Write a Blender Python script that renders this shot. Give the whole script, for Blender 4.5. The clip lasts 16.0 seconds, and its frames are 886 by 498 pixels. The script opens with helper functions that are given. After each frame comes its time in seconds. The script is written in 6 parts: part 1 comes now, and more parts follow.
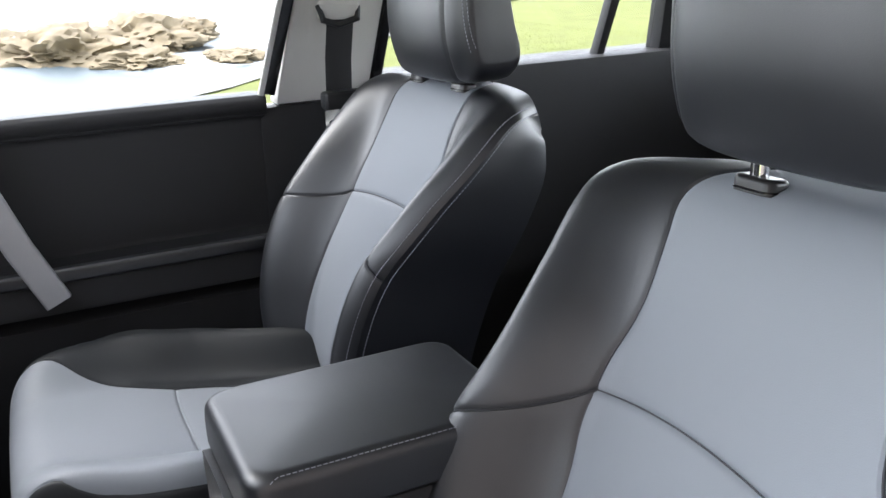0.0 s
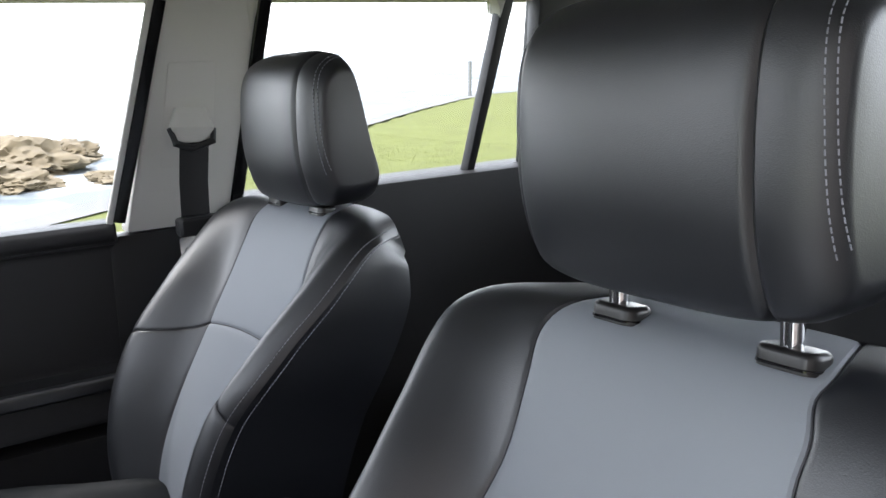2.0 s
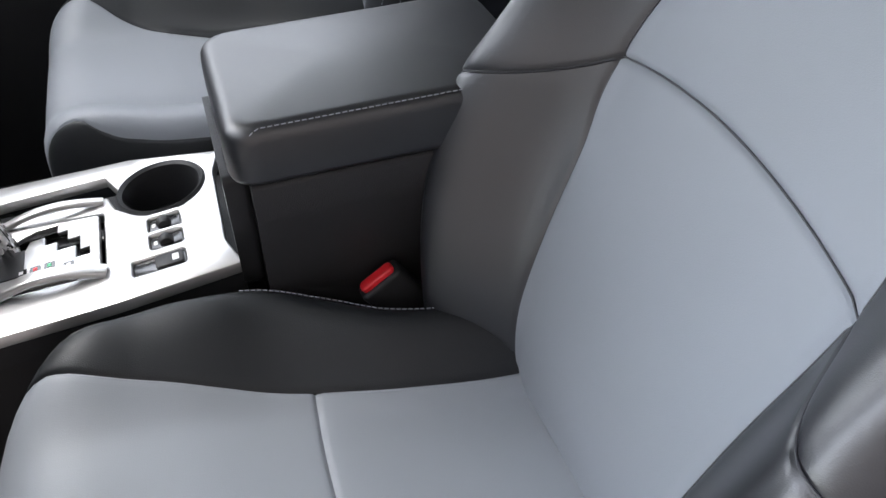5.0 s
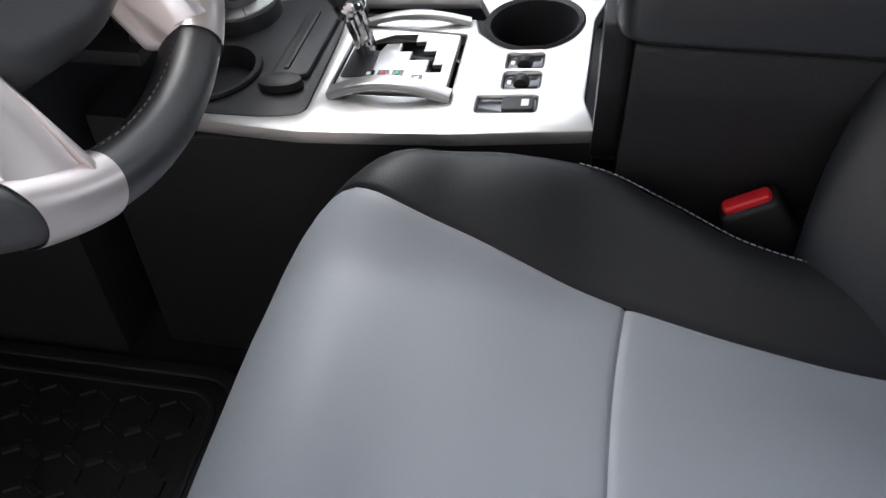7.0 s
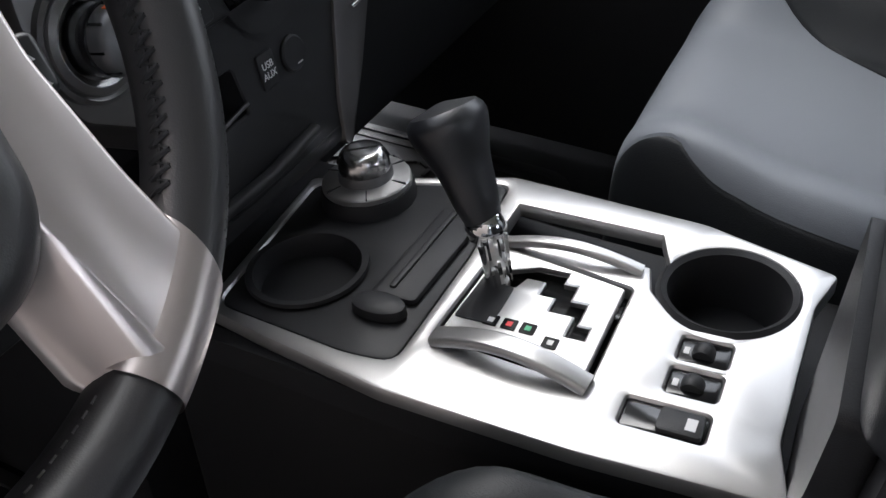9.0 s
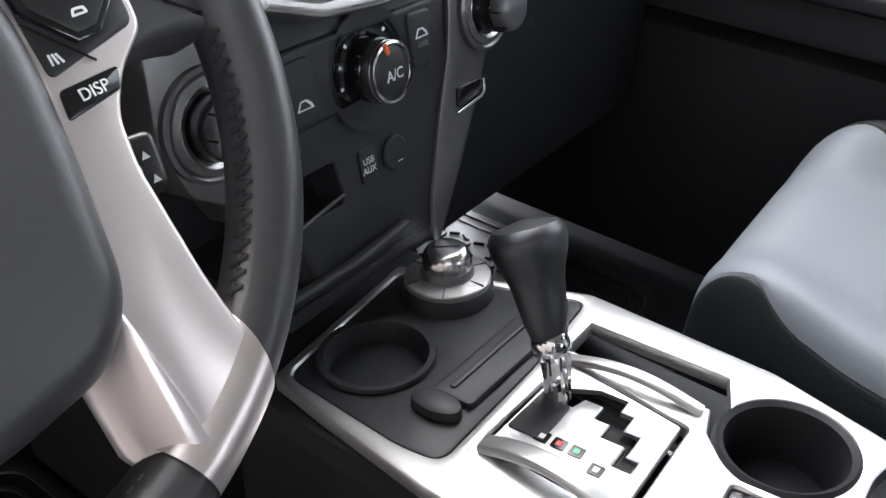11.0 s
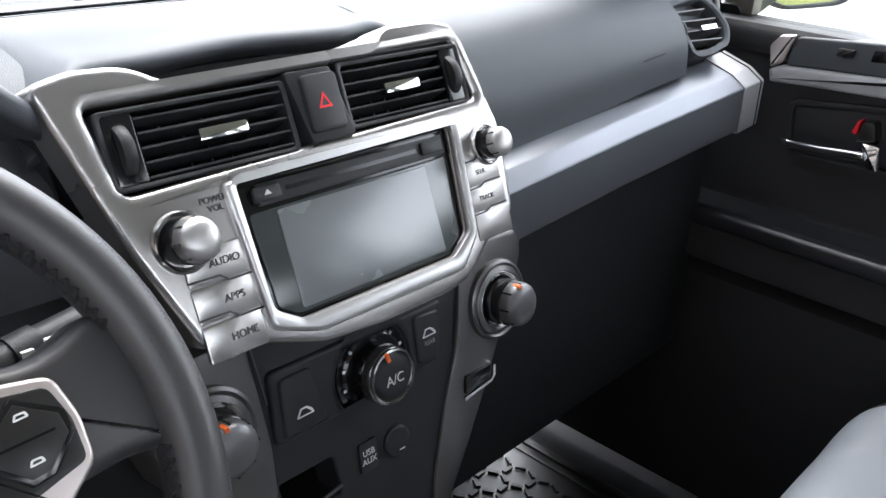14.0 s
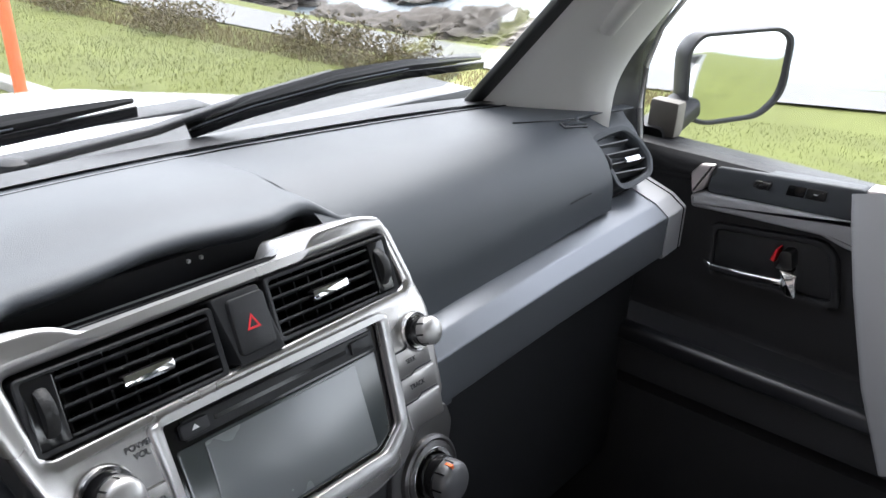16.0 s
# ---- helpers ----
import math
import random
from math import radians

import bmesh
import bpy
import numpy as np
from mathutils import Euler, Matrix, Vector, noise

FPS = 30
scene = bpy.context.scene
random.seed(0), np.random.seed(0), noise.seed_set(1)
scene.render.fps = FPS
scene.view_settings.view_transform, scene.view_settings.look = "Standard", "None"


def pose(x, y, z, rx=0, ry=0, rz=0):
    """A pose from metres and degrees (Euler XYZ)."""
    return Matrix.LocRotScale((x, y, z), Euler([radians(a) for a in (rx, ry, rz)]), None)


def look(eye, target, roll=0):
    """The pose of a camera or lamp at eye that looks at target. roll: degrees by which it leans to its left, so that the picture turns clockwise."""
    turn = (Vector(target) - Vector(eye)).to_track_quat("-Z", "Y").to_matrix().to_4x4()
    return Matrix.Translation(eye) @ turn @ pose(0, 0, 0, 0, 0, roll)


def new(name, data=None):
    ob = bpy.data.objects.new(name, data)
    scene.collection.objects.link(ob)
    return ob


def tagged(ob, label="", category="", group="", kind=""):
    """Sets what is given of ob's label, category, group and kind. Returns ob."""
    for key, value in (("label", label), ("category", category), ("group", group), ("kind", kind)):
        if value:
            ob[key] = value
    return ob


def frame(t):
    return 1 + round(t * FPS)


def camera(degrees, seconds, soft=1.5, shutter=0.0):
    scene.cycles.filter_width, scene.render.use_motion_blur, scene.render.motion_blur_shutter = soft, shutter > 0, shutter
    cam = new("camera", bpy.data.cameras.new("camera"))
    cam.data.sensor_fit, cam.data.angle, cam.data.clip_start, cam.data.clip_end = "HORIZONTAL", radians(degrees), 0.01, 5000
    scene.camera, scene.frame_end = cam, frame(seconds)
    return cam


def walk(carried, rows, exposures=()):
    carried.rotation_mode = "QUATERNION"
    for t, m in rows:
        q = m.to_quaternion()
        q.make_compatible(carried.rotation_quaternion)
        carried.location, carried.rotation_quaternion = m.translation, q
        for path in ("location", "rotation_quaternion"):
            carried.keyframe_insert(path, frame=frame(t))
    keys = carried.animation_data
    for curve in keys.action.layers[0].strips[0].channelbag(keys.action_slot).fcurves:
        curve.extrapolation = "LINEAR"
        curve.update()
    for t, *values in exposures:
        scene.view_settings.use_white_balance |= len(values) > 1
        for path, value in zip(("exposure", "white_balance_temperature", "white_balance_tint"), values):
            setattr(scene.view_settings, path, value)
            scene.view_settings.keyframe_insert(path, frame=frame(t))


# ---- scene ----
cam = camera(53.4, 16.0)
PATH = [
    (0, (-0.825, 0.167, 1.527), (0.899, -0.64, 0.913), -2.5),
    (0.5, (-0.819, 0.185, 1.535), (0.868, -0.75, 1.005), -2.5),
    (1, (-0.815, 0.167, 1.541), (0.855, -0.854, 1.134), -2.9),
    (1.5, (-0.795, 0.137, 1.531), (0.86, -0.93, 1.185), -3.1),
    (2, (-0.777, 0.093, 1.526), (0.88, -0.961, 1.145), -3.2),
    (2.5, (-0.763, 0.067, 1.502), (0.887, -0.87, 0.868), -3.7),
    (3, (-0.76, 0.055, 1.492), (0.881, -0.766, 0.694), -4.2),
    (3.5, (-0.775, 0.065, 1.489), (0.84, -0.663, 0.561), -4.6),
    (5.8, (-0.804, 0.069, 1.43), (0.624, -0.164, 0.049), -0.9),
    (6, (-0.814, 0.068, 1.418), (0.611, -0.08, 0.022), -0.8),
    (6.5, (-0.820, 0.086, 1.420), (0.565, 0.092, -0.02), -0.7),
    (7, (-0.691, 0.074, 1.392), (0.692, 0.357, -0.024), -2.4),
    (7.5, (-0.615, 0.077, 1.38), (0.753, 0.493, -0.019), -2.2),
    (8, (-0.567, 0.103, 1.382), (0.793, 0.584, -0.002), -1.6),
    (8.5, (-0.504, 0.118, 1.369), (0.871, 0.703, 0.039), -1.0),
    (9, (-0.459, 0.106, 1.36), (0.941, 0.784, 0.103), -0.1),
    (9.2, (-0.451, 0.099, 1.359), (0.952, 0.804, 0.12), 0.1),
    (11.3, (-0.457, 0.085, 1.398), (0.916, 1.055, 0.314), 3.6),
    (11.5, (-0.46, 0.078, 1.403), (0.918, 1.082, 0.358), 3.4),
    (12, (-0.459, 0.073, 1.42), (0.931, 1.142, 0.458), 3.6),
    (12.5, (-0.443, 0.076, 1.437), (0.947, 1.192, 0.53), 3.7),
    (13, (-0.417, 0.07, 1.459), (0.961, 1.222, 0.578), 3.6),
    (13.5, (-0.406, 0.065, 1.484), (0.959, 1.242, 0.618), 3.8),
    (14, (-0.399, 0.052, 1.511), (0.962, 1.254, 0.673), 3.5),
    (14.5, (-0.403, 0.053, 1.532), (0.964, 1.267, 0.723), 3.5),
    (15, (-0.395, 0.059, 1.558), (0.981, 1.287, 0.784), 3.5),
    (15.5, (-0.377, 0.057, 1.604), (1.007, 1.278, 0.834), 3.9),
    (16, (-0.364, 0.085, 1.635), (1.105, 1.197, 0.857), 4.3),
]
walk(cam, [(t, look(eye, target, roll)) for t, eye, target, roll in PATH],
     [(0, 3.9, 6200, 11), (0.5, 3.8, 6200, 11), (1.0, 3.45, 6200, 11), (1.5, 3.4, 6200, 11), (2.0, 3.5, 6200, 11), (2.5, 3.95, 6200, 11), (3.5, 4.05, 6200, 11), (6, 3.75, 6200, 11), (6.5, 3.8, 6200, 11), (7, 3.6, 6200, 11), (8, 3.5, 6200, 11), (9, 3.15, 6200, 11),
      (11.5, 4.3, 6200, 11), (12, 4.45, 6200, 11), (13, 4.5, 6200, 11), (13.5, 4.25, 6200, 11), (14, 3.9, 6200, 11), (14.5, 3.75, 6200, 11), (16, 3.5, 6200, 11)])

# ---- world, sun, exposure ----
world = bpy.data.worlds.new("overcast_sky")
scene.world = world
world.use_nodes = True
_wn, _wl = world.node_tree.nodes, world.node_tree.links
_bg = _wn["Background"]
_sky = _wn.new("ShaderNodeTexSky")
_sky.sky_type = "NISHITA"
_sky.sun_disc = False
_sky.sun_elevation, _sky.sun_rotation = radians(57), radians(50)
_sky.dust_density, _sky.air_density, _sky.ozone_density = 1.4, 1.0, 1.0
_hs = _wn.new("ShaderNodeHueSaturation")
_hs.inputs["Saturation"].default_value = 0.22
_wl.new(_sky.outputs[0], _hs.inputs["Color"])
_wl.new(_hs.outputs[0], _bg.inputs["Color"])
_bg.inputs["Strength"].default_value = 0.15
sun = new("sun", bpy.data.lights.new("sun", "SUN"))
sun.data.energy, sun.data.angle, sun.data.color = 0.5, radians(40), (1.0, 0.95, 0.88)
sun.matrix_world = look((4.2, 3.5, 8.4), (0, 0, 0))

# ---- materials ----


def mat(name, color, rough=0.5, metal=0.0, spec=0.5, grain=0.0, grain_scale=400.0, var=0.12, var_scale=6.0, bump=0.0, kind="noise", coat=0.0):
    """A surface with colour variation at two scales and fine relief."""
    m = bpy.data.materials.new(name)
    m.use_nodes = True
    n, l = m.node_tree.nodes, m.node_tree.links
    b = n["Principled BSDF"]
    b.inputs["Roughness"].default_value = rough
    b.inputs["Metallic"].default_value = metal
    b.inputs["Specular IOR Level"].default_value = spec
    b.inputs["Coat Weight"].default_value = coat
    tc = n.new("ShaderNodeTexCoord")
    big = n.new("ShaderNodeTexNoise")
    big.inputs["Scale"].default_value = var_scale
    big.inputs["Detail"].default_value = 5
    l.new(tc.outputs["Object"], big.inputs["Vector"])
    fine = n.new("ShaderNodeTexVoronoi" if kind == "leather" else "ShaderNodeTexNoise")
    fine.inputs["Scale"].default_value = grain_scale
    l.new(tc.outputs["Object"], fine.inputs["Vector"])
    mix = n.new("ShaderNodeMix")
    mix.data_type = "RGBA"
    c = Vector(color)
    mix.inputs["A"].default_value = (*(c * (1 - var)), 1)
    mix.inputs["B"].default_value = (*[min(1, k * (1 + var)) for k in c], 1)
    l.new(big.outputs[0], mix.inputs["Factor"])
    l.new(mix.outputs["Result"], b.inputs["Base Color"])
    ramp = n.new("ShaderNodeMapRange")
    ramp.inputs["To Min"].default_value = max(0.02, rough - 0.08)
    ramp.inputs["To Max"].default_value = min(1, rough + 0.08)
    l.new(big.outputs[0], ramp.inputs["Value"])
    l.new(ramp.outputs[0], b.inputs["Roughness"])
    if bump:
        bp = n.new("ShaderNodeBump")
        bp.inputs["Strength"].default_value = bump
        bp.inputs["Distance"].default_value = 0.001
        l.new(fine.outputs[0], bp.inputs["Height"])
        l.new(bp.outputs[0], b.inputs["Normal"])
    return m


GREY_LEATHER = mat("grey_leather", (0.218, 0.233, 0.258), 0.54, bump=0.10, grain_scale=1100, kind="leather", var=0.05, spec=0.45)
BLACK_LEATHER = mat("black_leather", (0.0075, 0.0085, 0.0120), 0.41, bump=0.10, grain_scale=1100, kind="leather", var=0.2, spec=1.0)
MATT_LEATHER = mat("matt_black_leather", (0.013, 0.0145, 0.0165), 0.48, bump=0.18, grain_scale=900, kind="leather", var=0.2, spec=0.30)
MIRROR_BASE = mat("mirror_base", (0.20, 0.185, 0.16), 0.6, bump=0.2, grain_scale=900)
WHEEL_LEATHER = mat("wheel_leather", (0.028, 0.027, 0.029), 0.42, bump=0.06, grain_scale=1500, kind="leather", var=0.15, spec=0.75)
BLACK_PLASTIC = mat("black_plastic", (0.024, 0.0245, 0.0265), 0.45, bump=0.25, grain_scale=1200, spec=0.28)
DASH_PLASTIC = mat("dash_plastic", (0.058, 0.064, 0.072), 0.48, bump=0.25, grain_scale=1200, kind="leather", spec=0.42)
BEAM_PLASTIC = mat("beam_plastic", (0.19, 0.20, 0.22), 0.34, metal=0.55, bump=0.10, grain_scale=1500)
DOOR_PLASTIC = mat("door_plastic", (0.032, 0.032, 0.034), 0.48, bump=0.25, grain_scale=1200, kind="leather", spec=0.28)
GLOSS_BLACK = mat("gloss_black", (0.008, 0.008, 0.009), 0.15, var=0.05)
SILVER = mat("silver_paint", (0.54, 0.535, 0.53), 0.33, metal=0.85, bump=0.08, grain_scale=1500, var=0.06)
BEZEL_SILVER = mat("bezel_silver", (0.44, 0.425, 0.415), 0.27, metal=0.9, bump=0.02, grain_scale=2500, var=0.08)
LEG_GREY = mat("leg_grey", (0.16, 0.155, 0.155), 0.36, metal=0.8, bump=0.06, grain_scale=1500, var=0.06)
SATIN = mat("satin_silver", (0.66, 0.595, 0.575), 0.36, metal=0.8, bump=0.015, grain_scale=2500, var=0.05)
CHROME_SATIN = mat("satin_chrome", (0.62, 0.61, 0.60), 0.20, metal=1.0, bump=0.03, grain_scale=1500, var=0.05)
KNOB_SILVER = mat("knob_silver", (0.50, 0.49, 0.48), 0.42, metal=0.9, bump=0.02, grain_scale=2500, var=0.05)
KNOB_GREY = mat("knob_grey", (0.16, 0.16, 0.165), 0.38, metal=0.6, bump=0.05, grain_scale=1500, var=0.05)
SWITCH_BLACK = mat("switch_black", (0.016, 0.0155, 0.0155), 0.32, spec=0.4, bump=0.06, grain_scale=1500)
CHROME = mat("chrome", (0.82, 0.82, 0.82), 0.08, metal=1.0, var=0.02)
HEADLINER = mat("headliner", (0.52, 0.51, 0.49), 0.95, bump=0.5, grain_scale=1200, var=0.06)
PILLAR_GREY = mat("pillar_grey", (0.60, 0.59, 0.565), 0.6, bump=0.4, grain_scale=900, var=0.05)
CARPET = mat("carpet", (0.020, 0.020, 0.021), 0.95, spec=0.1, bump=0.9, grain_scale=500)
RUBBER = mat("rubber", (0.016, 0.016, 0.0165), 0.5, bump=0.3, grain_scale=600, spec=0.45)
WEBBING = mat("webbing", (0.02, 0.02, 0.022), 0.8, bump=0.6, grain_scale=500)
RED = mat("red_plastic", (0.75, 0.02, 0.03), 0.35, var=0.05)
ORANGE = mat("orange_glint", (0.9, 0.16, 0.03), 0.4, var=0.1)
THREAD = mat("thread", (0.30, 0.31, 0.35), 0.85)
WHITE_MARK = mat("white_mark", (0.7, 0.7, 0.7), 0.5)
DARK_MARK = mat("dark_mark", (0.03, 0.03, 0.035), 0.5)
CAR_WHITE = mat("white_car_paint", (0.78, 0.78, 0.77), 0.2, coat=0.6, var=0.02)
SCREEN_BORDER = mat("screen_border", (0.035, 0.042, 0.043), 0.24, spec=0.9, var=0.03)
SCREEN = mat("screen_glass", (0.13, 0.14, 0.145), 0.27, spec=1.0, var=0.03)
DOOR_SILVER = mat("door_silver", (0.42, 0.42, 0.43), 0.40, metal=0.25, bump=0.06, grain_scale=1500, var=0.04)
GREEN_MARK = mat("green_mark", (0.05, 0.45, 0.2), 0.4)

GLASS = bpy.data.materials.new("window_glass")
GLASS.use_nodes = True
_n, _l = GLASS.node_tree.nodes, GLASS.node_tree.links
_n.remove(_n["Principled BSDF"])
_tr, _gl, _mx, _lw = _n.new("ShaderNodeBsdfTransparent"), _n.new("ShaderNodeBsdfGlossy"), _n.new("ShaderNodeMixShader"), _n.new("ShaderNodeLayerWeight")
_tr.inputs["Color"].default_value = (0.70, 0.70, 0.695, 1)
_gl.inputs["Roughness"].default_value = 0.02
_pw = _n.new("ShaderNodeMath")
_pw.operation = "POWER"
_pw.inputs[1].default_value = 4.0
_ad = _n.new("ShaderNodeMath")
_ad.operation = "MULTIPLY_ADD"
_ad.inputs[1].default_value, _ad.inputs[2].default_value = 0.35, 0.015
_l.new(_lw.outputs["Facing"], _pw.inputs[0])
_l.new(_pw.outputs[0], _ad.inputs[0])
_l.new(_ad.outputs[0], _mx.inputs[0])
_l.new(_tr.outputs[0], _mx.inputs[1])
_l.new(_gl.outputs[0], _mx.inputs[2])
_l.new(_mx.outputs[0], _n["Material Output"].inputs["Surface"])

MIRROR = mat("mirror", (0.85, 0.87, 0.86), 0.02, metal=1.0, var=0.0)

# ---- mesh helpers ----


def part(name, bm, material, parent=None, label="", smooth=True, sharp=35):
    """Links a bmesh as one mesh object, under parent where one is given."""
    bmesh.ops.recalc_face_normals(bm, faces=bm.faces)
    me = bpy.data.meshes.new(name)
    bm.to_mesh(me)
    bm.free()
    me.materials.append(material)
    if smooth:
        me.polygons.foreach_set("use_smooth", [True] * len(me.polygons))
        me.set_sharp_from_angle(angle=radians(sharp))
    ob = new(name, me)
    if parent is not None:
        under(ob, parent)
    if label:
        tagged(ob, label)
    return ob


def thing(name, label, category, at=(0, 0, 0), group="", kind=""):
    """An Empty at the base of a thing, the parent of its parts."""
    ob = new(name)
    ob.empty_display_size = 0.05
    ob.location = at
    return tagged(ob, label, category, group, kind)


def under(ob, parent):
    """Parents ob and keeps its place in the world."""
    ob.parent = parent
    if parent.type == "EMPTY":
        ob.matrix_parent_inverse = Matrix.Translation(-parent.location)
    return ob


def lerp(a, b, t):
    return a + (b - a) * t


def smooth01(t):
    t = min(1, max(0, t))
    return t * t * (3 - 2 * t)


def curve1(pts, x):
    """Smooth interpolation through (x, value) pairs."""
    xs = [p[0] for p in pts]
    if x <= xs[0]:
        return pts[0][1]
    if x >= xs[-1]:
        return pts[-1][1]
    for i in range(len(pts) - 1):
        if x <= xs[i + 1]:
            break
    (x0, y0), (x1, y1) = pts[i], pts[i + 1]

    def slope(k):
        if k <= 0:
            return (pts[1][1] - pts[0][1]) / (xs[1] - xs[0])
        if k >= len(pts) - 1:
            return (pts[-1][1] - pts[-2][1]) / (xs[-1] - xs[-2])
        return (pts[k + 1][1] - pts[k - 1][1]) / (xs[k + 1] - xs[k - 1])
    h = x1 - x0
    t = (x - x0) / h
    return ((2 * t**3 - 3 * t**2 + 1) * y0 + (t**3 - 2 * t**2 + t) * h * slope(i)
            + (-2 * t**3 + 3 * t**2) * y1 + (t**3 - t**2) * h * slope(i + 1))


def box(x0, x1, y0, y1, z0, z1, bevel=0.0, seg=2, bm=None):
    own = bmesh.new()
    bmesh.ops.create_cube(own, size=1)
    for v in own.verts:
        v.co = Vector((lerp(x0, x1, v.co.x + 0.5), lerp(y0, y1, v.co.y + 0.5), lerp(z0, z1, v.co.z + 0.5)))
    if bevel:
        bmesh.ops.bevel(own, geom=own.edges[:], offset=bevel, segments=seg, profile=0.6, affect="EDGES")
    return join(bm, own)


def join(bm, own):
    """Adds own to bm, or gives own back where bm is None."""
    if bm is None:
        return own
    me = bpy.data.meshes.new("temporary")
    own.to_mesh(me)
    own.free()
    bm.from_mesh(me)
    bpy.data.meshes.remove(me)
    return bm


def xf(bm, m):
    bmesh.ops.transform(bm, matrix=m, verts=bm.verts)
    return bm


def prism(outline, h0, h1, bevel=0.0, seg=2, holes=(), bm=None):
    """A plate from an outline in x, y (with holes), between the heights h0 and h1, its upper rim chamfered."""
    own = bmesh.new()

    def inset(loop, d):
        out, k = [], len(loop)
        area = sum(loop[i][0] * loop[(i + 1) % k][1] - loop[(i + 1) % k][0] * loop[i][1] for i in range(k))
        s = 1 if area > 0 else -1
        for i in range(k):
            p, q, r = Vector(loop[i - 1]), Vector(loop[i]), Vector(loop[(i + 1) % k])
            a, b = (q - p), (r - q)
            if a.length < 1e-7 or b.length < 1e-7:
                out.append(q)
                continue
            a, b = a.normalized(), b.normalized()
            na, nb = Vector((-a.y, a.x)) * s, Vector((-b.y, b.x)) * s
            nn = na + nb
            if nn.length < 1e-4:
                nn = na
            nn = nn.normalized()
            out.append(q + nn * min(d / max(0.35, nn.dot(na)), 2 * d))
        return out

    def ring(loop, z):
        return [own.verts.new((p[0], p[1], z)) for p in loop]

    def wall(a, b):
        k = len(a)
        for i in range(k):
            own.faces.new((a[i], a[(i + 1) % k], b[(i + 1) % k], b[i]))
    tops, bots = [], []
    for n_, loop in enumerate((outline, *holes)):
        d = bevel if n_ == 0 else -bevel
        low = ring(loop, h0)
        if bevel:
            prev = low
            for k in range(seg + 1):
                f = math.pi / 2 * k / seg
                r_ = ring(inset(loop, d * (1 - math.cos(f))), h1 - bevel + bevel * math.sin(f))
                wall(prev, r_)
                prev = r_
            high = prev
        else:
            high = ring(loop, h1)
            wall(low, high)
        tops.append(high)
        bots.append(low)
    for rings in (tops, bots):
        if len(rings) == 1:
            own.faces.new(rings[0])
        else:
            edges = []
            for r_ in rings:
                for i in range(len(r_)):
                    edges.append(own.edges.get((r_[i], r_[(i + 1) % len(r_)])) or own.edges.new((r_[i], r_[(i + 1) % len(r_)])))
            bmesh.ops.triangle_fill(own, use_beauty=True, use_dissolve=False, edges=edges)
    return join(bm, own)


def rrect(x0, x1, y0, y1, r, k=5):
    """A rounded rectangle as an outline."""
    pts = []
    for cx, cy, a in ((x1 - r, y1 - r, 0), (x0 + r, y1 - r, 90), (x0 + r, y0 + r, 180), (x1 - r, y0 + r, 270)):
        for i in range(k + 1):
            f = radians(a + 90 * i / k)
            pts.append((cx + r * math.cos(f), cy + r * math.sin(f)))
    return pts


def rounded(pts, r, k=4):
    """A polygon with rounded corners."""
    out, n_ = [], len(pts)
    for i in range(n_):
        p, q, s = Vector(pts[i - 1]), Vector(pts[i]), Vector(pts[(i + 1) % n_])
        rr = min(r, (p - q).length * 0.45, (s - q).length * 0.45)
        a, b = q + (p - q).normalized() * rr, q + (s - q).normalized() * rr
        for j in range(k + 1):
            t = j / k
            out.append(tuple(a * (1 - t)**2 + q * 2 * t * (1 - t) + b * t * t))
    return out


def circle(cx, cy, r, k=40, ry=None):
    return [(cx + r * math.cos(2 * math.pi * i / k), cy + (ry or r) * math.sin(2 * math.pi * i / k)) for i in range(k)]


def lathe(profile, seg=40, bm=None):
    """Turns (radius, height) pairs round z; ends at the axis are closed."""
    own = bmesh.new()
    rings = []
    for r, h in profile:
        if r < 1e-6:
            rings.append([own.verts.new((0, 0, h))])
        else:
            rings.append([own.verts.new((r * math.cos(2 * math.pi * i / seg), r * math.sin(2 * math.pi * i / seg), h)) for i in range(seg)])
    for a, b in zip(rings, rings[1:]):
        for i in range(seg):
            j = (i + 1) % seg
            f = [a[i % len(a)], a[j % len(a)], b[j % len(b)], b[i % len(b)]]
            u = []
            for v in f:
                if v not in u:
                    u.append(v)
            if len(u) > 2:
                own.faces.new(u)
    return join(bm, own)


def grid(fn, na, nb, bm=None, spread=True):
    """A sheet from fn(a, b), a and b from 0 to 1, denser towards its rims."""
    own = bmesh.new()
    ca = [0.5 - 0.5 * math.cos(math.pi * i / na) if spread else i / na for i in range(na + 1)]
    cb = [0.5 - 0.5 * math.cos(math.pi * i / nb) if spread else i / nb for i in range(nb + 1)]
    vs = [[own.verts.new(fn(a, b)) for b in cb] for a in ca]
    for i in range(na):
        for j in range(nb):
            own.faces.new((vs[i][j], vs[i + 1][j], vs[i + 1][j + 1], vs[i][j + 1]))
    return join(bm, own)


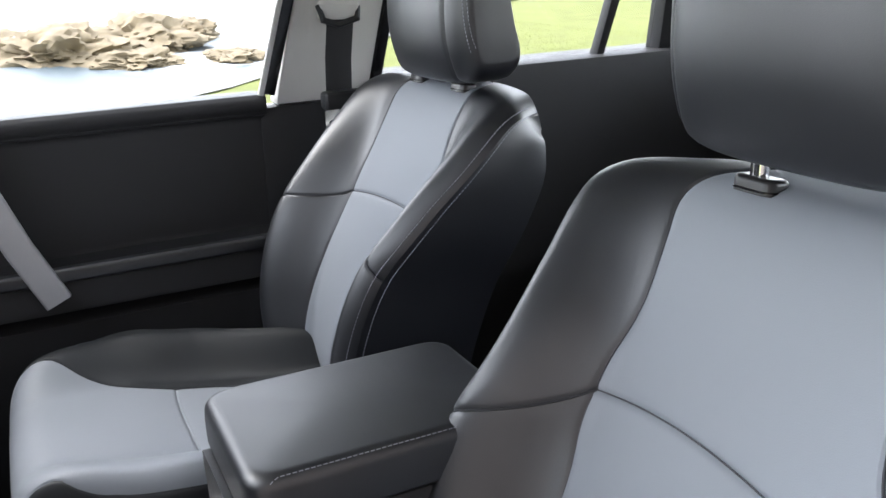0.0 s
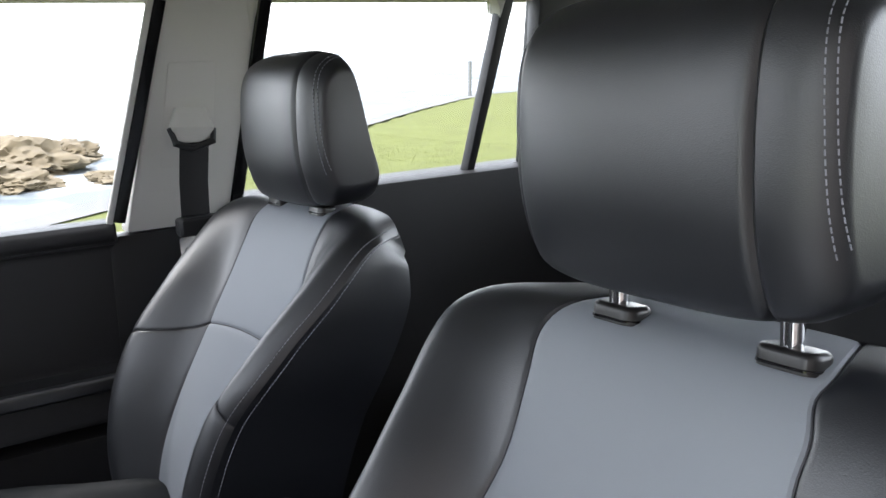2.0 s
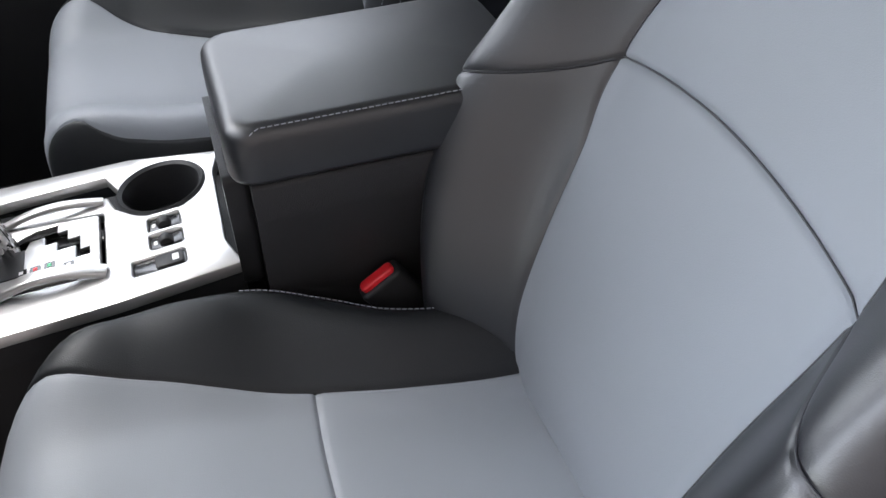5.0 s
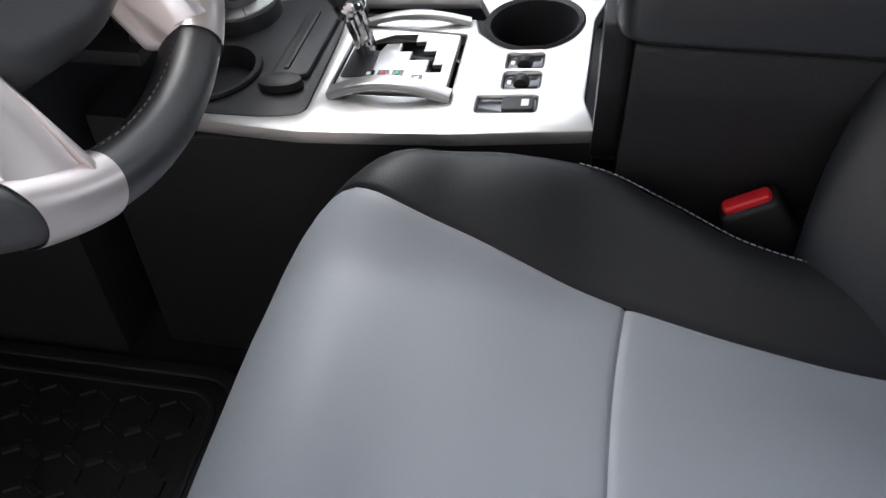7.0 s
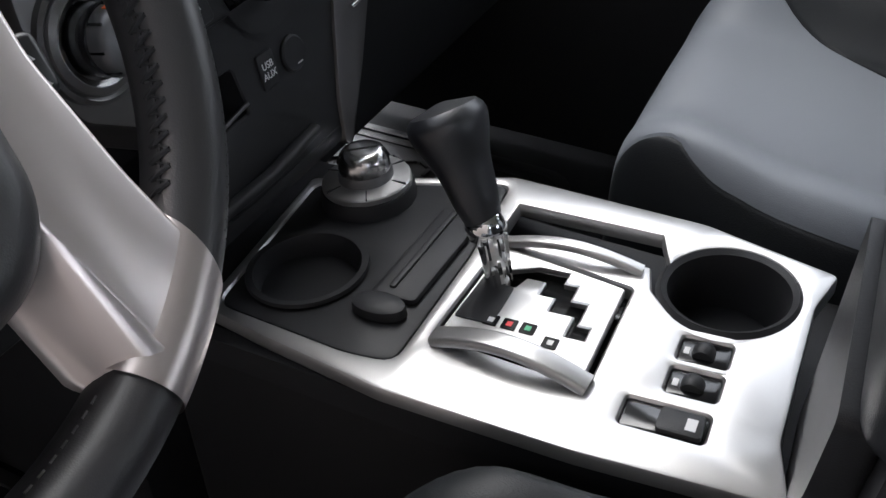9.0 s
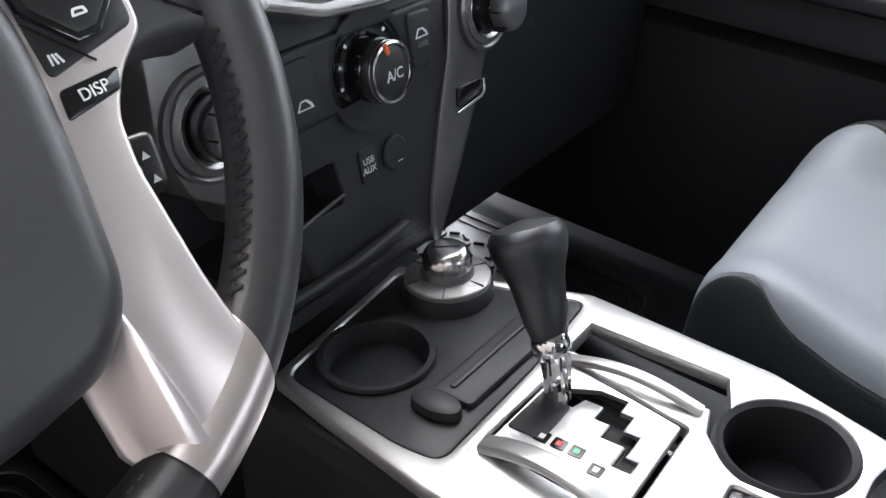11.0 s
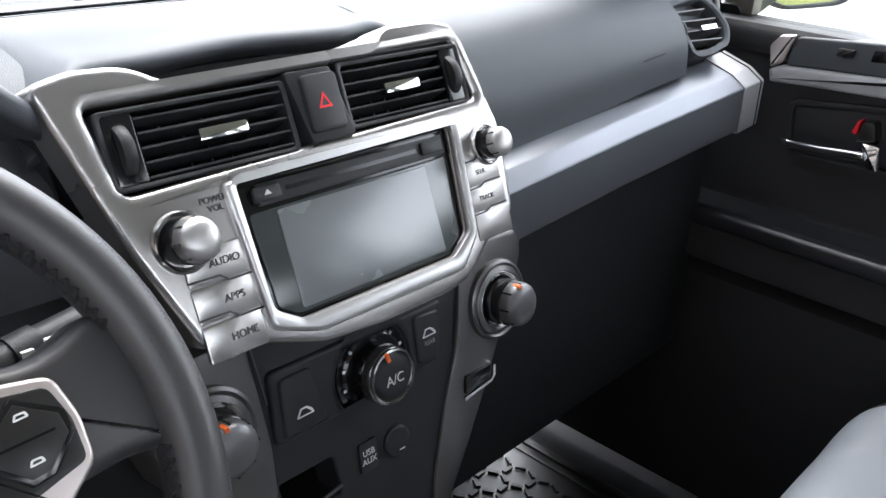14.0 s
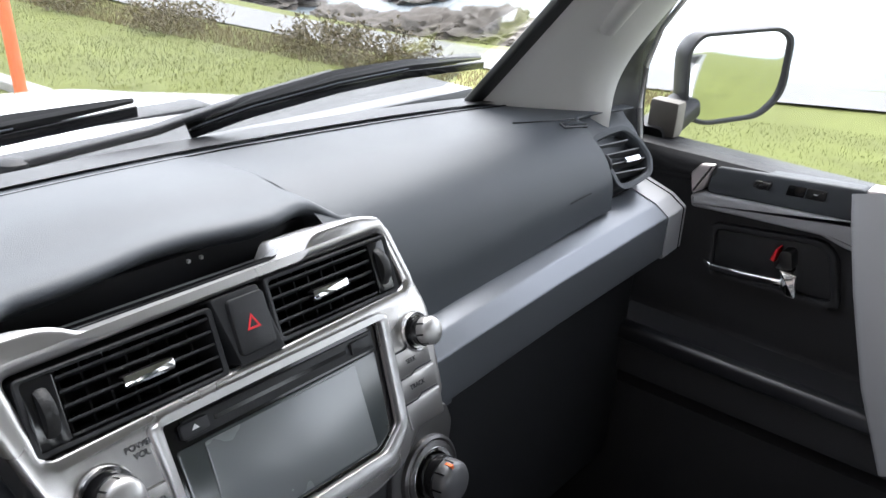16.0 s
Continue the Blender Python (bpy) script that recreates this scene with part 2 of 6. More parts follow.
def sweep(path, section, closed=False, caps=True, bm=None, up=(0, 0, 1), scales=None):
    """Sweeps a closed section (pairs) along a path of points."""
    own = bmesh.new()
    path = [Vector(p) for p in path]
    rings, n_ = [], len(path)
    for i, p in enumerate(path):
        a = path[i - 1] if (i or closed) else p
        b = path[(i + 1) % n_] if (i < n_ - 1 or closed) else p
        t = (b - a).normalized()
        side = t.cross(Vector(up))
        side = side.normalized() if side.length > 1e-5 else Vector((1, 0, 0))
        top = side.cross(t)
        s = scales[i] if scales else 1
        rings.append([own.verts.new(p + (side * x + top * y) * s) for x, y in section])
    k = len(section)
    for i in range(n_ if closed else n_ - 1):
        a, b = rings[i], rings[(i + 1) % n_]
        for j in range(k):
            own.faces.new((a[j], a[(j + 1) % k], b[(j + 1) % k], b[j]))
    if caps and not closed:
        own.faces.new(rings[0])
        own.faces.new(rings[-1])
    return join(bm, own)


def tube(path, r, seg=8, closed=False, bm=None, up=(0, 0, 1)):
    return sweep(path, circle(0, 0, r, seg), closed, True, bm, up)


def dashes(path, step=0.0052, length=0.0035, w=0.0005, lift=None):
    """Stitches along a path: short rounded threads, joined."""
    own = bmesh.new()
    path = [Vector(p) for p in path]
    acc, nxt = 0.0, 0.0
    for a, b in zip(path, path[1:]):
        d = (b - a).length
        if d < 1e-6:
            continue
        t = (b - a) / d
        while nxt < acc + d:
            p = a + t * (nxt - acc)
            tube([p - t * length / 2, p, p + t * length / 2], w, 5, bm=own)
            nxt += step
        acc += d
    return own


def frame_at(origin, right, up_):
    """A frame whose x goes right, y up along the surface, z out of it."""
    r = Vector(right).normalized()
    u = Vector(up_).normalized()
    o = r.cross(u).normalized()
    u = o.cross(r)
    m = Matrix((r, u, o)).transposed().to_4x4()
    m.translation = origin
    return m


def text(name, body, size, m, material, parent=None, align="CENTER"):
    """Letters as a mesh, slightly proud of the surface of frame m."""
    cu = bpy.data.curves.new(name, "FONT")
    cu.body, cu.size, cu.align_x, cu.align_y, cu.extrude = body, size, align, "CENTER", 0.0002
    tmp = bpy.data.objects.new(name, cu)
    me = bpy.data.meshes.new_from_object(tmp)
    bpy.data.objects.remove(tmp)
    bpy.data.curves.remove(cu)
    me.name = name
    me.transform(m)
    me.materials.clear()
    me.materials.append(material)
    ob = new(name, me)
    return under(ob, parent) if parent is not None else ob

# ---- car body: floor, doors, pillars, roof, windows ----
BELT, HEAD = 1.322, 1.670


def slope_x(z):
    """The inner side of the glass house leans in towards the roof."""
    return 0.735 - 0.10 * max(0, (z - BELT)) / (HEAD - BELT)


floor = part("floor", box(-0.74, 0.74, -1.9, 1.05, 0.55, 0.600, 0.004), CARPET)
tagged(floor, "black carpeted car floor", "floor", kind="structure")


def roof_pt(a, b):
    x = lerp(-0.66, 0.66, a)
    y = lerp(-1.95, 0.42, b)
    return (x, y, 1.745 - 0.07 * abs(x / 0.66)**3 - 0.03 * smooth01((b - 0.85) / 0.15))


bm = grid(roof_pt, 24, 12, spread=False)
grid(lambda a, b: (Vector(roof_pt(a, b)) + Vector((0, 0, 0.05 + 0.0 * a))), 24, 12, bm, spread=False)
tagged(part("ceiling", bm, HEADLINER), "light grey woven headliner under the roof", "ceiling", kind="structure")


def pillar(name, pts, mats_, label, thick=0.05, side=1):
    """A side panel from an outline in y and z, which follows the lean of the glass house."""
    own = bmesh.new()
    inner = [own.verts.new((side * slope_x(z), y, z)) for y, z in pts]
    outer = [own.verts.new((side * (slope_x(z) + thick), y, z)) for y, z in pts]
    own.faces.new(inner)
    own.faces.new(outer)
    for i in range(len(pts)):
        j = (i + 1) % len(pts)
        own.faces.new((inner[i], inner[j], outer[j], outer[i]))
    bmesh.ops.bevel(own, geom=own.edges[:], offset=0.008, segments=2, profile=0.6, affect="EDGES")
    return tagged(part(name, own, mats_), label, "car trim", kind="structure")


for side in (1, -1):
    # B pillar: pale upper trim and black lower trim
    pillar("b_pillar", [(-0.245, 1.30), (-0.322, HEAD + 0.03), (-0.480, HEAD + 0.03), (-0.428, 1.30)], PILLAR_GREY,
           "pale grey moulded plastic pillar trim between the doors", side=side)
    pillar("b_pillar_lower", [(-0.20, 0.60), (-0.215, 1.298), (-0.428, 1.298), (-0.428, 0.60)], BLACK_PLASTIC,
           "black plastic lower pillar trim", side=side)
    pillar("c_pillar", [(-1.10, 1.32), (-1.065, HEAD + 0.03), (-1.36, HEAD + 0.03), (-1.30, 1.32)], BLACK_PLASTIC,
           "dark pillar trim behind the rear door", side=side)
    pillar("window_divider", [(-0.936, 1.33), (-0.976, HEAD + 0.01), (-1.006, HEAD + 0.01), (-0.957, 1.33)], BLACK_PLASTIC,
           "slanted black bar between rear window panes", thick=0.03, side=side)
    bm = box(0.60, 0.72, -2.0, 0.30, HEAD, 1.745, 0.01)
    if side < 0:
        xf(bm, Matrix.Scale(-1, 4, (1, 0, 0)))
    tagged(part("roof_rail", bm, HEADLINER), "pale headliner edge above the side windows", "car trim", kind="structure")
    # rear door
    bm = box(0.70, 0.86, -1.35, -0.43, 0.60, 1.335, 0.012)
    if side < 0:
        xf(bm, Matrix.Scale(-1, 4, (1, 0, 0)))
    tagged(part("rear_door_panel", bm, DOOR_PLASTIC), "black grained plastic rear door panel", "door", kind="structure")
    bm = box(0.62, 0.86, -1.95, -1.352, 0.60, 1.30, 0.012)
    if side < 0:
        xf(bm, Matrix.Scale(-1, 4, (1, 0, 0)))
    tagged(part("cargo_side", bm, BLACK_PLASTIC), "black plastic cargo side panel", "car trim", kind="structure")
tailgate = part("tailgate", box(-0.70, 0.70, -2.0, -1.952, 0.60, 1.22, 0.01), BLACK_PLASTIC)
tagged(tailgate, "black plastic tailgate trim", "car trim", kind="structure")
for side in (1, -1):
    tagged(part("d_pillar", sweep([(side * 0.66, -1.98, 1.22), (side * 0.60, -1.90, 1.74)], rrect(-0.06, 0.06, -0.05, 0.05, 0.02), bm=None), BLACK_PLASTIC),
           "dark pillar beside the rear window", "car trim", kind="structure")


def pane(name, pts, side=1):
    own = bmesh.new()
    a = [own.verts.new((side * (slope_x(z) + 0.03), y, z)) for y, z in pts]
    b = [own.verts.new((side * (slope_x(z) + 0.034), y, z)) for y, z in pts]
    own.faces.new(a)
    own.faces.new(b)
    for i in range(len(pts)):
        j = (i + 1) % len(pts)
        own.faces.new((a[i], a[j], b[j], b[i]))
    ob = part(name, own, GLASS)
    return tagged(ob, "clear car side window pane", "window", kind="structure")


pane("window_1", [(0.80, 1.30), (0.30, HEAD + 0.01), (-0.33, HEAD + 0.01), (-0.25, 1.30)])
pane("window_2", [(-0.43, 1.32), (-0.48, HEAD + 0.01), (-1.03, HEAD + 0.01), (-0.94, 1.32)])
pane("window_3", [(-0.94, 1.33), (-1.03, HEAD + 0.01), (-1.06, HEAD), (-1.11, 1.33)])

# an unseen wall, added to cut the light through the open driver's door
SHADE_WALL = mat("shade_wall_brown", (0.125, 0.108, 0.098), 0.9, bump=0.4, grain_scale=60, var=0.12, spec=0.2)
tagged(part("shade_wall_west", box(-2.15, -1.85, -1.2, 2.2, -0.30, 3.4, 0.02), SHADE_WALL), "unseen dull brown wall added to shade the driver's side", "wall", kind="structure")

# ---- passenger door ----
door = thing("front_passenger_door", "black front passenger door panel with silver grip trim", "car door", (0.72, 0.2, 0.6))


def door_panel(a, b):
    y = lerp(-0.222, 0.80, a)
    z = lerp(0.62, BELT, b)
    x = 0.738
    x -= 0.073 * smooth01((1.085 - z) / 0.02) * smooth01((z - 0.99) / 0.02)
    x -= 0.053 * smooth01((1.00 - z) / 0.02)
    x -= 0.02 * smooth01((z - 1.275) / 0.03) * (1 - smooth01((z - 1.31) / 0.015) * 0.5)
    return (x, y, z)


bm = grid(door_panel, 8, 150, spread=False)
part("panel", bm, DOOR_PLASTIC, door)
part("outer_skin", box(0.80, 0.90, -0.23, 0.82, 0.45, 1.285, 0.01), CAR_WHITE, door, "white painted outer skin")
part("belt_trim", box(0.727, 0.80, -0.228, 0.82, 1.285, BELT, 0.006), BLACK_PLASTIC, door)
part("armrest_edge", sweep([(0.664, y, 1.074) for y in (-0.21, 0.1, 0.4, 0.7)], rrect(-0.012, 0.012, -0.012, 0.012, 0.006)), BLACK_LEATHER, door)
# silver grip: a slanted bar and an upper arm
grip = part("grip_trim", sweep([(0.650, 0.165, 1.035), (0.652, 0.208, 1.13), (0.672, 0.246, 1.23), (0.690, 0.270, 1.30), (0.700, 0.280, 1.335)], rrect(-0.022, 0.022, -0.012, 0.012, 0.006), up=(1, 0, 0)), DOOR_SILVER, door, "satin silver grip")
DF_ = frame_at((0.724, 0, 0), (0, -1, 0), (0, 0, 1))


def on_door(pts):
    """An outline given by its place along the door and its height."""
    return [(-y_, z_) for y_, z_ in pts]


part("switch_panel", xf(prism(rounded(on_door([(0.474, 1.316), (0.292, 1.332), (0.288, 1.291), (0.482, 1.278)]), 0.008), -0.02, 0.006, 0.004, 3), DF_), DASH_PLASTIC, door, "dark grey switch panel")
part("trim_corner", xf(prism(rounded(on_door([(0.505, 1.300), (0.493, 1.315), (0.474, 1.318), (0.484, 1.282), (0.499, 1.272)]), 0.004), -0.02, 0.009, 0.004, 3), DF_), SATIN, door, "bright satin corner")
part("trim_corner", xf(prism(rounded(on_door([(0.291, 1.334), (0.263, 1.337), (0.260, 1.304), (0.288, 1.292)]), 0.004), -0.02, 0.009, 0.004, 3), DF_), SATIN, door, "bright satin corner")
part("upper_trim", xf(prism(rounded(on_door([(0.500, 1.271), (0.482, 1.2785), (0.288, 1.2915), (0.252, 1.303), (0.240, 1.250), (0.300, 1.256), (0.328, 1.264), (0.419, 1.260), (0.496, 1.255)]), 0.004), -0.02, 0.010, 0.005, 3), DF_), DOOR_SILVER, door, "satin silver trim")
bowl = on_door([(0.470, 1.237), (0.326, 1.254), (0.306, 1.240), (0.288, 1.170), (0.462, 1.160)])
bowl_in = on_door([(0.463, 1.229), (0.330, 1.245), (0.316, 1.234), (0.300, 1.178), (0.456, 1.168)])
part("handle_bowl", xf(prism(rounded(bowl, 0.012), -0.02, -0.004, 0.004, 3, [rounded(bowl_in, 0.010)]), DF_), DOOR_PLASTIC, door, "black handle recess")
part("bowl_back", xf(prism(rounded(bowl_in, 0.010), -0.030, -0.010, 0.002), DF_), BLACK_PLASTIC, door)
part("handle", sweep([(0.724, 0.464, 1.184), (0.711, 0.450, 1.185), (0.706, 0.405, 1.189), (0.708, 0.358, 1.193)], rrect(-0.0065, 0.0065, -0.005, 0.005, 0.003), scales=[0.7, 1, 1, 1.15]), CHROME, door, "chrome pull handle")
part("handle_end", xf(prism(rounded(on_door([(0.366, 1.209), (0.342, 1.208), (0.338, 1.176), (0.352, 1.177)]), 0.004), -0.012, 0.017, 0.003, 2), DF_), CHROME, door)
part("lock_lever", xf(prism(rounded(on_door([(0.374, 1.206), (0.370, 1.232), (0.356, 1.234), (0.350, 1.210)]), 0.005), -0.012, 0.012, 0.003, 2), DF_), SWITCH_BLACK, door)
part("lock_button", xf(prism(rounded(on_door([(0.381, 1.216), (0.376, 1.232), (0.3735, 1.232), (0.3745, 1.214)]), 0.001), -0.012, 0.010, 0.001), DF_), RED, door, "red lock marker")
for y_, l_ in ((0.4165, 0.005), (0.4075, 0.006)):
    part("lock_switch", xf(prism(rounded(on_door([(y_ + l_, 1.302), (y_ + l_ - 0.002, 1.312), (y_ - l_ - 0.002, 1.313), (y_ - l_, 1.303)]), 0.002), 0.004, 0.011, 0.002, 2), DF_), SWITCH_BLACK, door)
part("switch_well", xf(prism(rounded(on_door([(0.381, 1.302), (0.379, 1.316), (0.358, 1.3175), (0.359, 1.304)]), 0.002), 0.004, 0.0065, 0.0005), DF_), GLOSS_BLACK, door)
part("window_switch", xf(prism(rounded(on_door([(0.358, 1.304), (0.357, 1.3175), (0.333, 1.3195), (0.334, 1.306)]), 0.002), 0.004, 0.0085, 0.0015, 2), DF_), SWITCH_BLACK, door)
part("mark", xf(box(-0.348, -0.343, 1.3115, 1.3130, 0.0084, 0.0087), DF_), WHITE_MARK, door)
part("pocket_seam", tube([(0.668, y_, 1.058) for y_ in (-0.20, 0.1, 0.4, 0.62)], 0.0014, 6), GLOSS_BLACK, door)

# ---- seats ----
PROFILE = [(0.00, (-0.140, 0.885)), (0.12, (-0.146, 0.950)), (0.25, (-0.163, 1.020)), (0.40, (-0.195, 1.095)), (0.55, (-0.238, 1.172)), (0.70, (-0.280, 1.245)),
           (0.82, (-0.312, 1.303)), (0.90, (-0.335, 1.333)), (0.95, (-0.358, 1.346)), (1.00, (-0.400, 1.350))]
PY, PZ = [(v, p[0]) for v, p in PROFILE], [(v, p[1]) for v, p in PROFILE]
HALF = [(0, 0.1857), (0.15, 0.1918), (0.3, 0.2194), (0.42, 0.2299), (0.5, 0.2252), (0.6, 0.2309), (0.7, 0.2456), (0.8, 0.2615), (0.88, 0.2657), (0.94, 0.2529), (1, 0.2101)]
HALF_OUT = [(0, 0.0050), (0.3, 0.0076), (0.42, 0.0105), (0.5, 0.0140), (0.6, 0.0123), (0.7, 0.0072), (0.88, 0.0036), (1, 0.0024)]
SEAM = [(0, 0.1034), (0.15, 0.1118), (0.3, 0.1186), (0.42, 0.1235), (0.5, 0.1310), (0.6, 0.1340), (0.7, 0.1300), (0.8, 0.1356), (0.88, 0.1430), (0.94, 0.1340), (1, 0.1014)]
SEAM_OUT = [(0, 0.0041), (0.3, 0.0070), (0.5, 0.0140), (0.58, 0.0040), (0.64, -0.012), (0.72, -0.021), (0.78, -0.033), (0.84, -0.040), (0.9, -0.050), (0.94, -0.040), (1, -0.0211)]
ARC_TILT, ARC_BULGE, CUT = 0.034, 0.030, {1: 0.421, -1: 0.440}
BULGE = [(0, 0.052), (0.2, 0.072), (0.42, 0.078), (0.60, 0.060), (0.78, 0.032), (0.92, 0.008), (1.0, 0.0)]


def seam_at(v, sign):
    """The half width of the middle panel, on the inner or the outer side."""
    return curve1(SEAM, v) + (curve1(SEAM_OUT, v) if sign < 0 else 0.0)


def half_at(v, sign):
    """The backrest's half width, on the inner or the outer side."""
    return curve1(HALF, v) + (curve1(HALF_OUT, v) if sign < 0 else 0.0)


def back_base(lat, v):
    """The backrest's front for an offset from its middle and a place along its height."""
    w = half_at(v, lat)
    u = min(1.0, abs(lat) / w)
    y, z = curve1(PY, v), curve1(PZ, v)
    e = 0.01
    t = Vector((0, curve1(PY, v + e) - curve1(PY, v - e), curve1(PZ, v + e) - curve1(PZ, v - e))).normalized()
    n_ = Vector((0, t.z, -t.y))
    d = curve1(BULGE, v) * smooth01((u - 0.52) / 0.36)
    d -= 0.026 * (1 - 0.4 * smooth01((v - 0.78) / 0.2)) * max(0, (u - 0.86) / 0.14)**2
    d -= 0.010 * (1 - u * u) * (1 - v)
    z -= 0.014 * u**5 * smooth01((v - 0.83) / 0.17)
    return Vector((lat, y, z)) + n_ * d, n_


def groove(d, depth=0.0030, width=0.0017):
    """A sewn seam: a narrow cut with a soft shoulder."""
    return depth * (0.82 * math.exp(-(d / width)**2) + 0.18 * math.exp(-(d / (5 * width))**2))


def arc_v(r):
    """Where the upper panel meets the lower insert, for r from -1 to 1 across."""
    return 0.552 + ARC_BULGE * (1 - r * r) + ARC_TILT * (r - 1) / 2


def center_patch(lower):
    def fn(a, b):
        r = 2 * a - 1
        v0, v1 = (0.0, arc_v(r)) if lower else (arc_v(r), 1.0)
        v = lerp(v0, v1, b)
        s = seam_at(v, r)
        p, n_ = back_base(r * s, v)
        h = (v1 - v0) * 0.55
        db = (1 - b) * h if lower else b * h
        return p - n_ * (groove((1 - abs(r)) * s) + groove(db)) + n_ * (0.0012 if lower else 0.0) * (1 - math.exp(-db / 0.008))
    return fn


def bolster_patch(sign, lower):
    def fn(a, b):
        cut = lerp(arc_v(sign), CUT[sign], 1 - (1 - a)**1.7)
        v0, v1 = (0.0, cut) if lower else (cut, 1.0)
        v = lerp(v0, v1, b)
        s, w = seam_at(v, sign), half_at(v, sign)
        lat = lerp(s, w, a)
        p, n_ = back_base(sign * lat, v)
        db = ((1 - b) if lower else b) * (v1 - v0) * 0.55
        return p - n_ * (groove((lat - s)) + groove(db, 0.003) + groove((w - lat), 0.003, 0.0025))
    return fn


def back_side(sign):
    def fn(a, b):
        v = b
        p, n_ = back_base(sign * half_at(v, sign), v)
        q = Vector((p.x * lerp(0.97, 0.94, v) * (1 - 0.07 * smooth01((v - 0.60) / 0.40)), curve1(PY, v) - curve1([(0, 0.13), (0.5, 0.125), (0.70, 0.108), (0.80, 0.086), (0.90, 0.060), (0.96, 0.040), (1.0, 0.022)], v), p.z - 0.006 - 0.044 * (1 - v) - 0.022 * smooth01((v - 0.72) / 0.22)))
        m_ = p.lerp(q, a)
        m_.x += sign * 0.008 * math.sin(math.pi * a) * (1 - smooth01((v - 0.8) / 0.2))
        return m_
    return fn


OUT, OUT_S, OUT_W = -1, [(0, 0.050), (1, 0.050)], [(0, 0.045), (0.05, 0.038), (0.1, 0.0225), (0.15, 0.007), (0.2, 0.0)]
CUSH_CUT, POST, STITCH_AT, STITCH_TO = 0.336, (-0.0235, -0.3527), 0.875, 0.39


def cush_s(y, out):
    """The half width of the cushion's grey panel."""
    return curve1(CS, y) + (curve1(OUT_S, y) if out else 0.0)


def cush_w(y, out):
    """The half width of the whole cushion."""
    return curve1(CW, y) + (curve1(OUT_W, y) if out else 0.0)


def cushion_stitch(sign, q):
    """Where the stitched seam runs across the cushion's side."""
    y = cushion_base_pt(0, q).y
    s, w = cush_s(y, sign * OUT > 0), cush_w(y, sign * OUT > 0)
    return 0.70 * (STITCH_AT * w - s) / (w - s) if STITCH_AT < 1 else 0.70 + 0.30 * (STITCH_AT - 1)


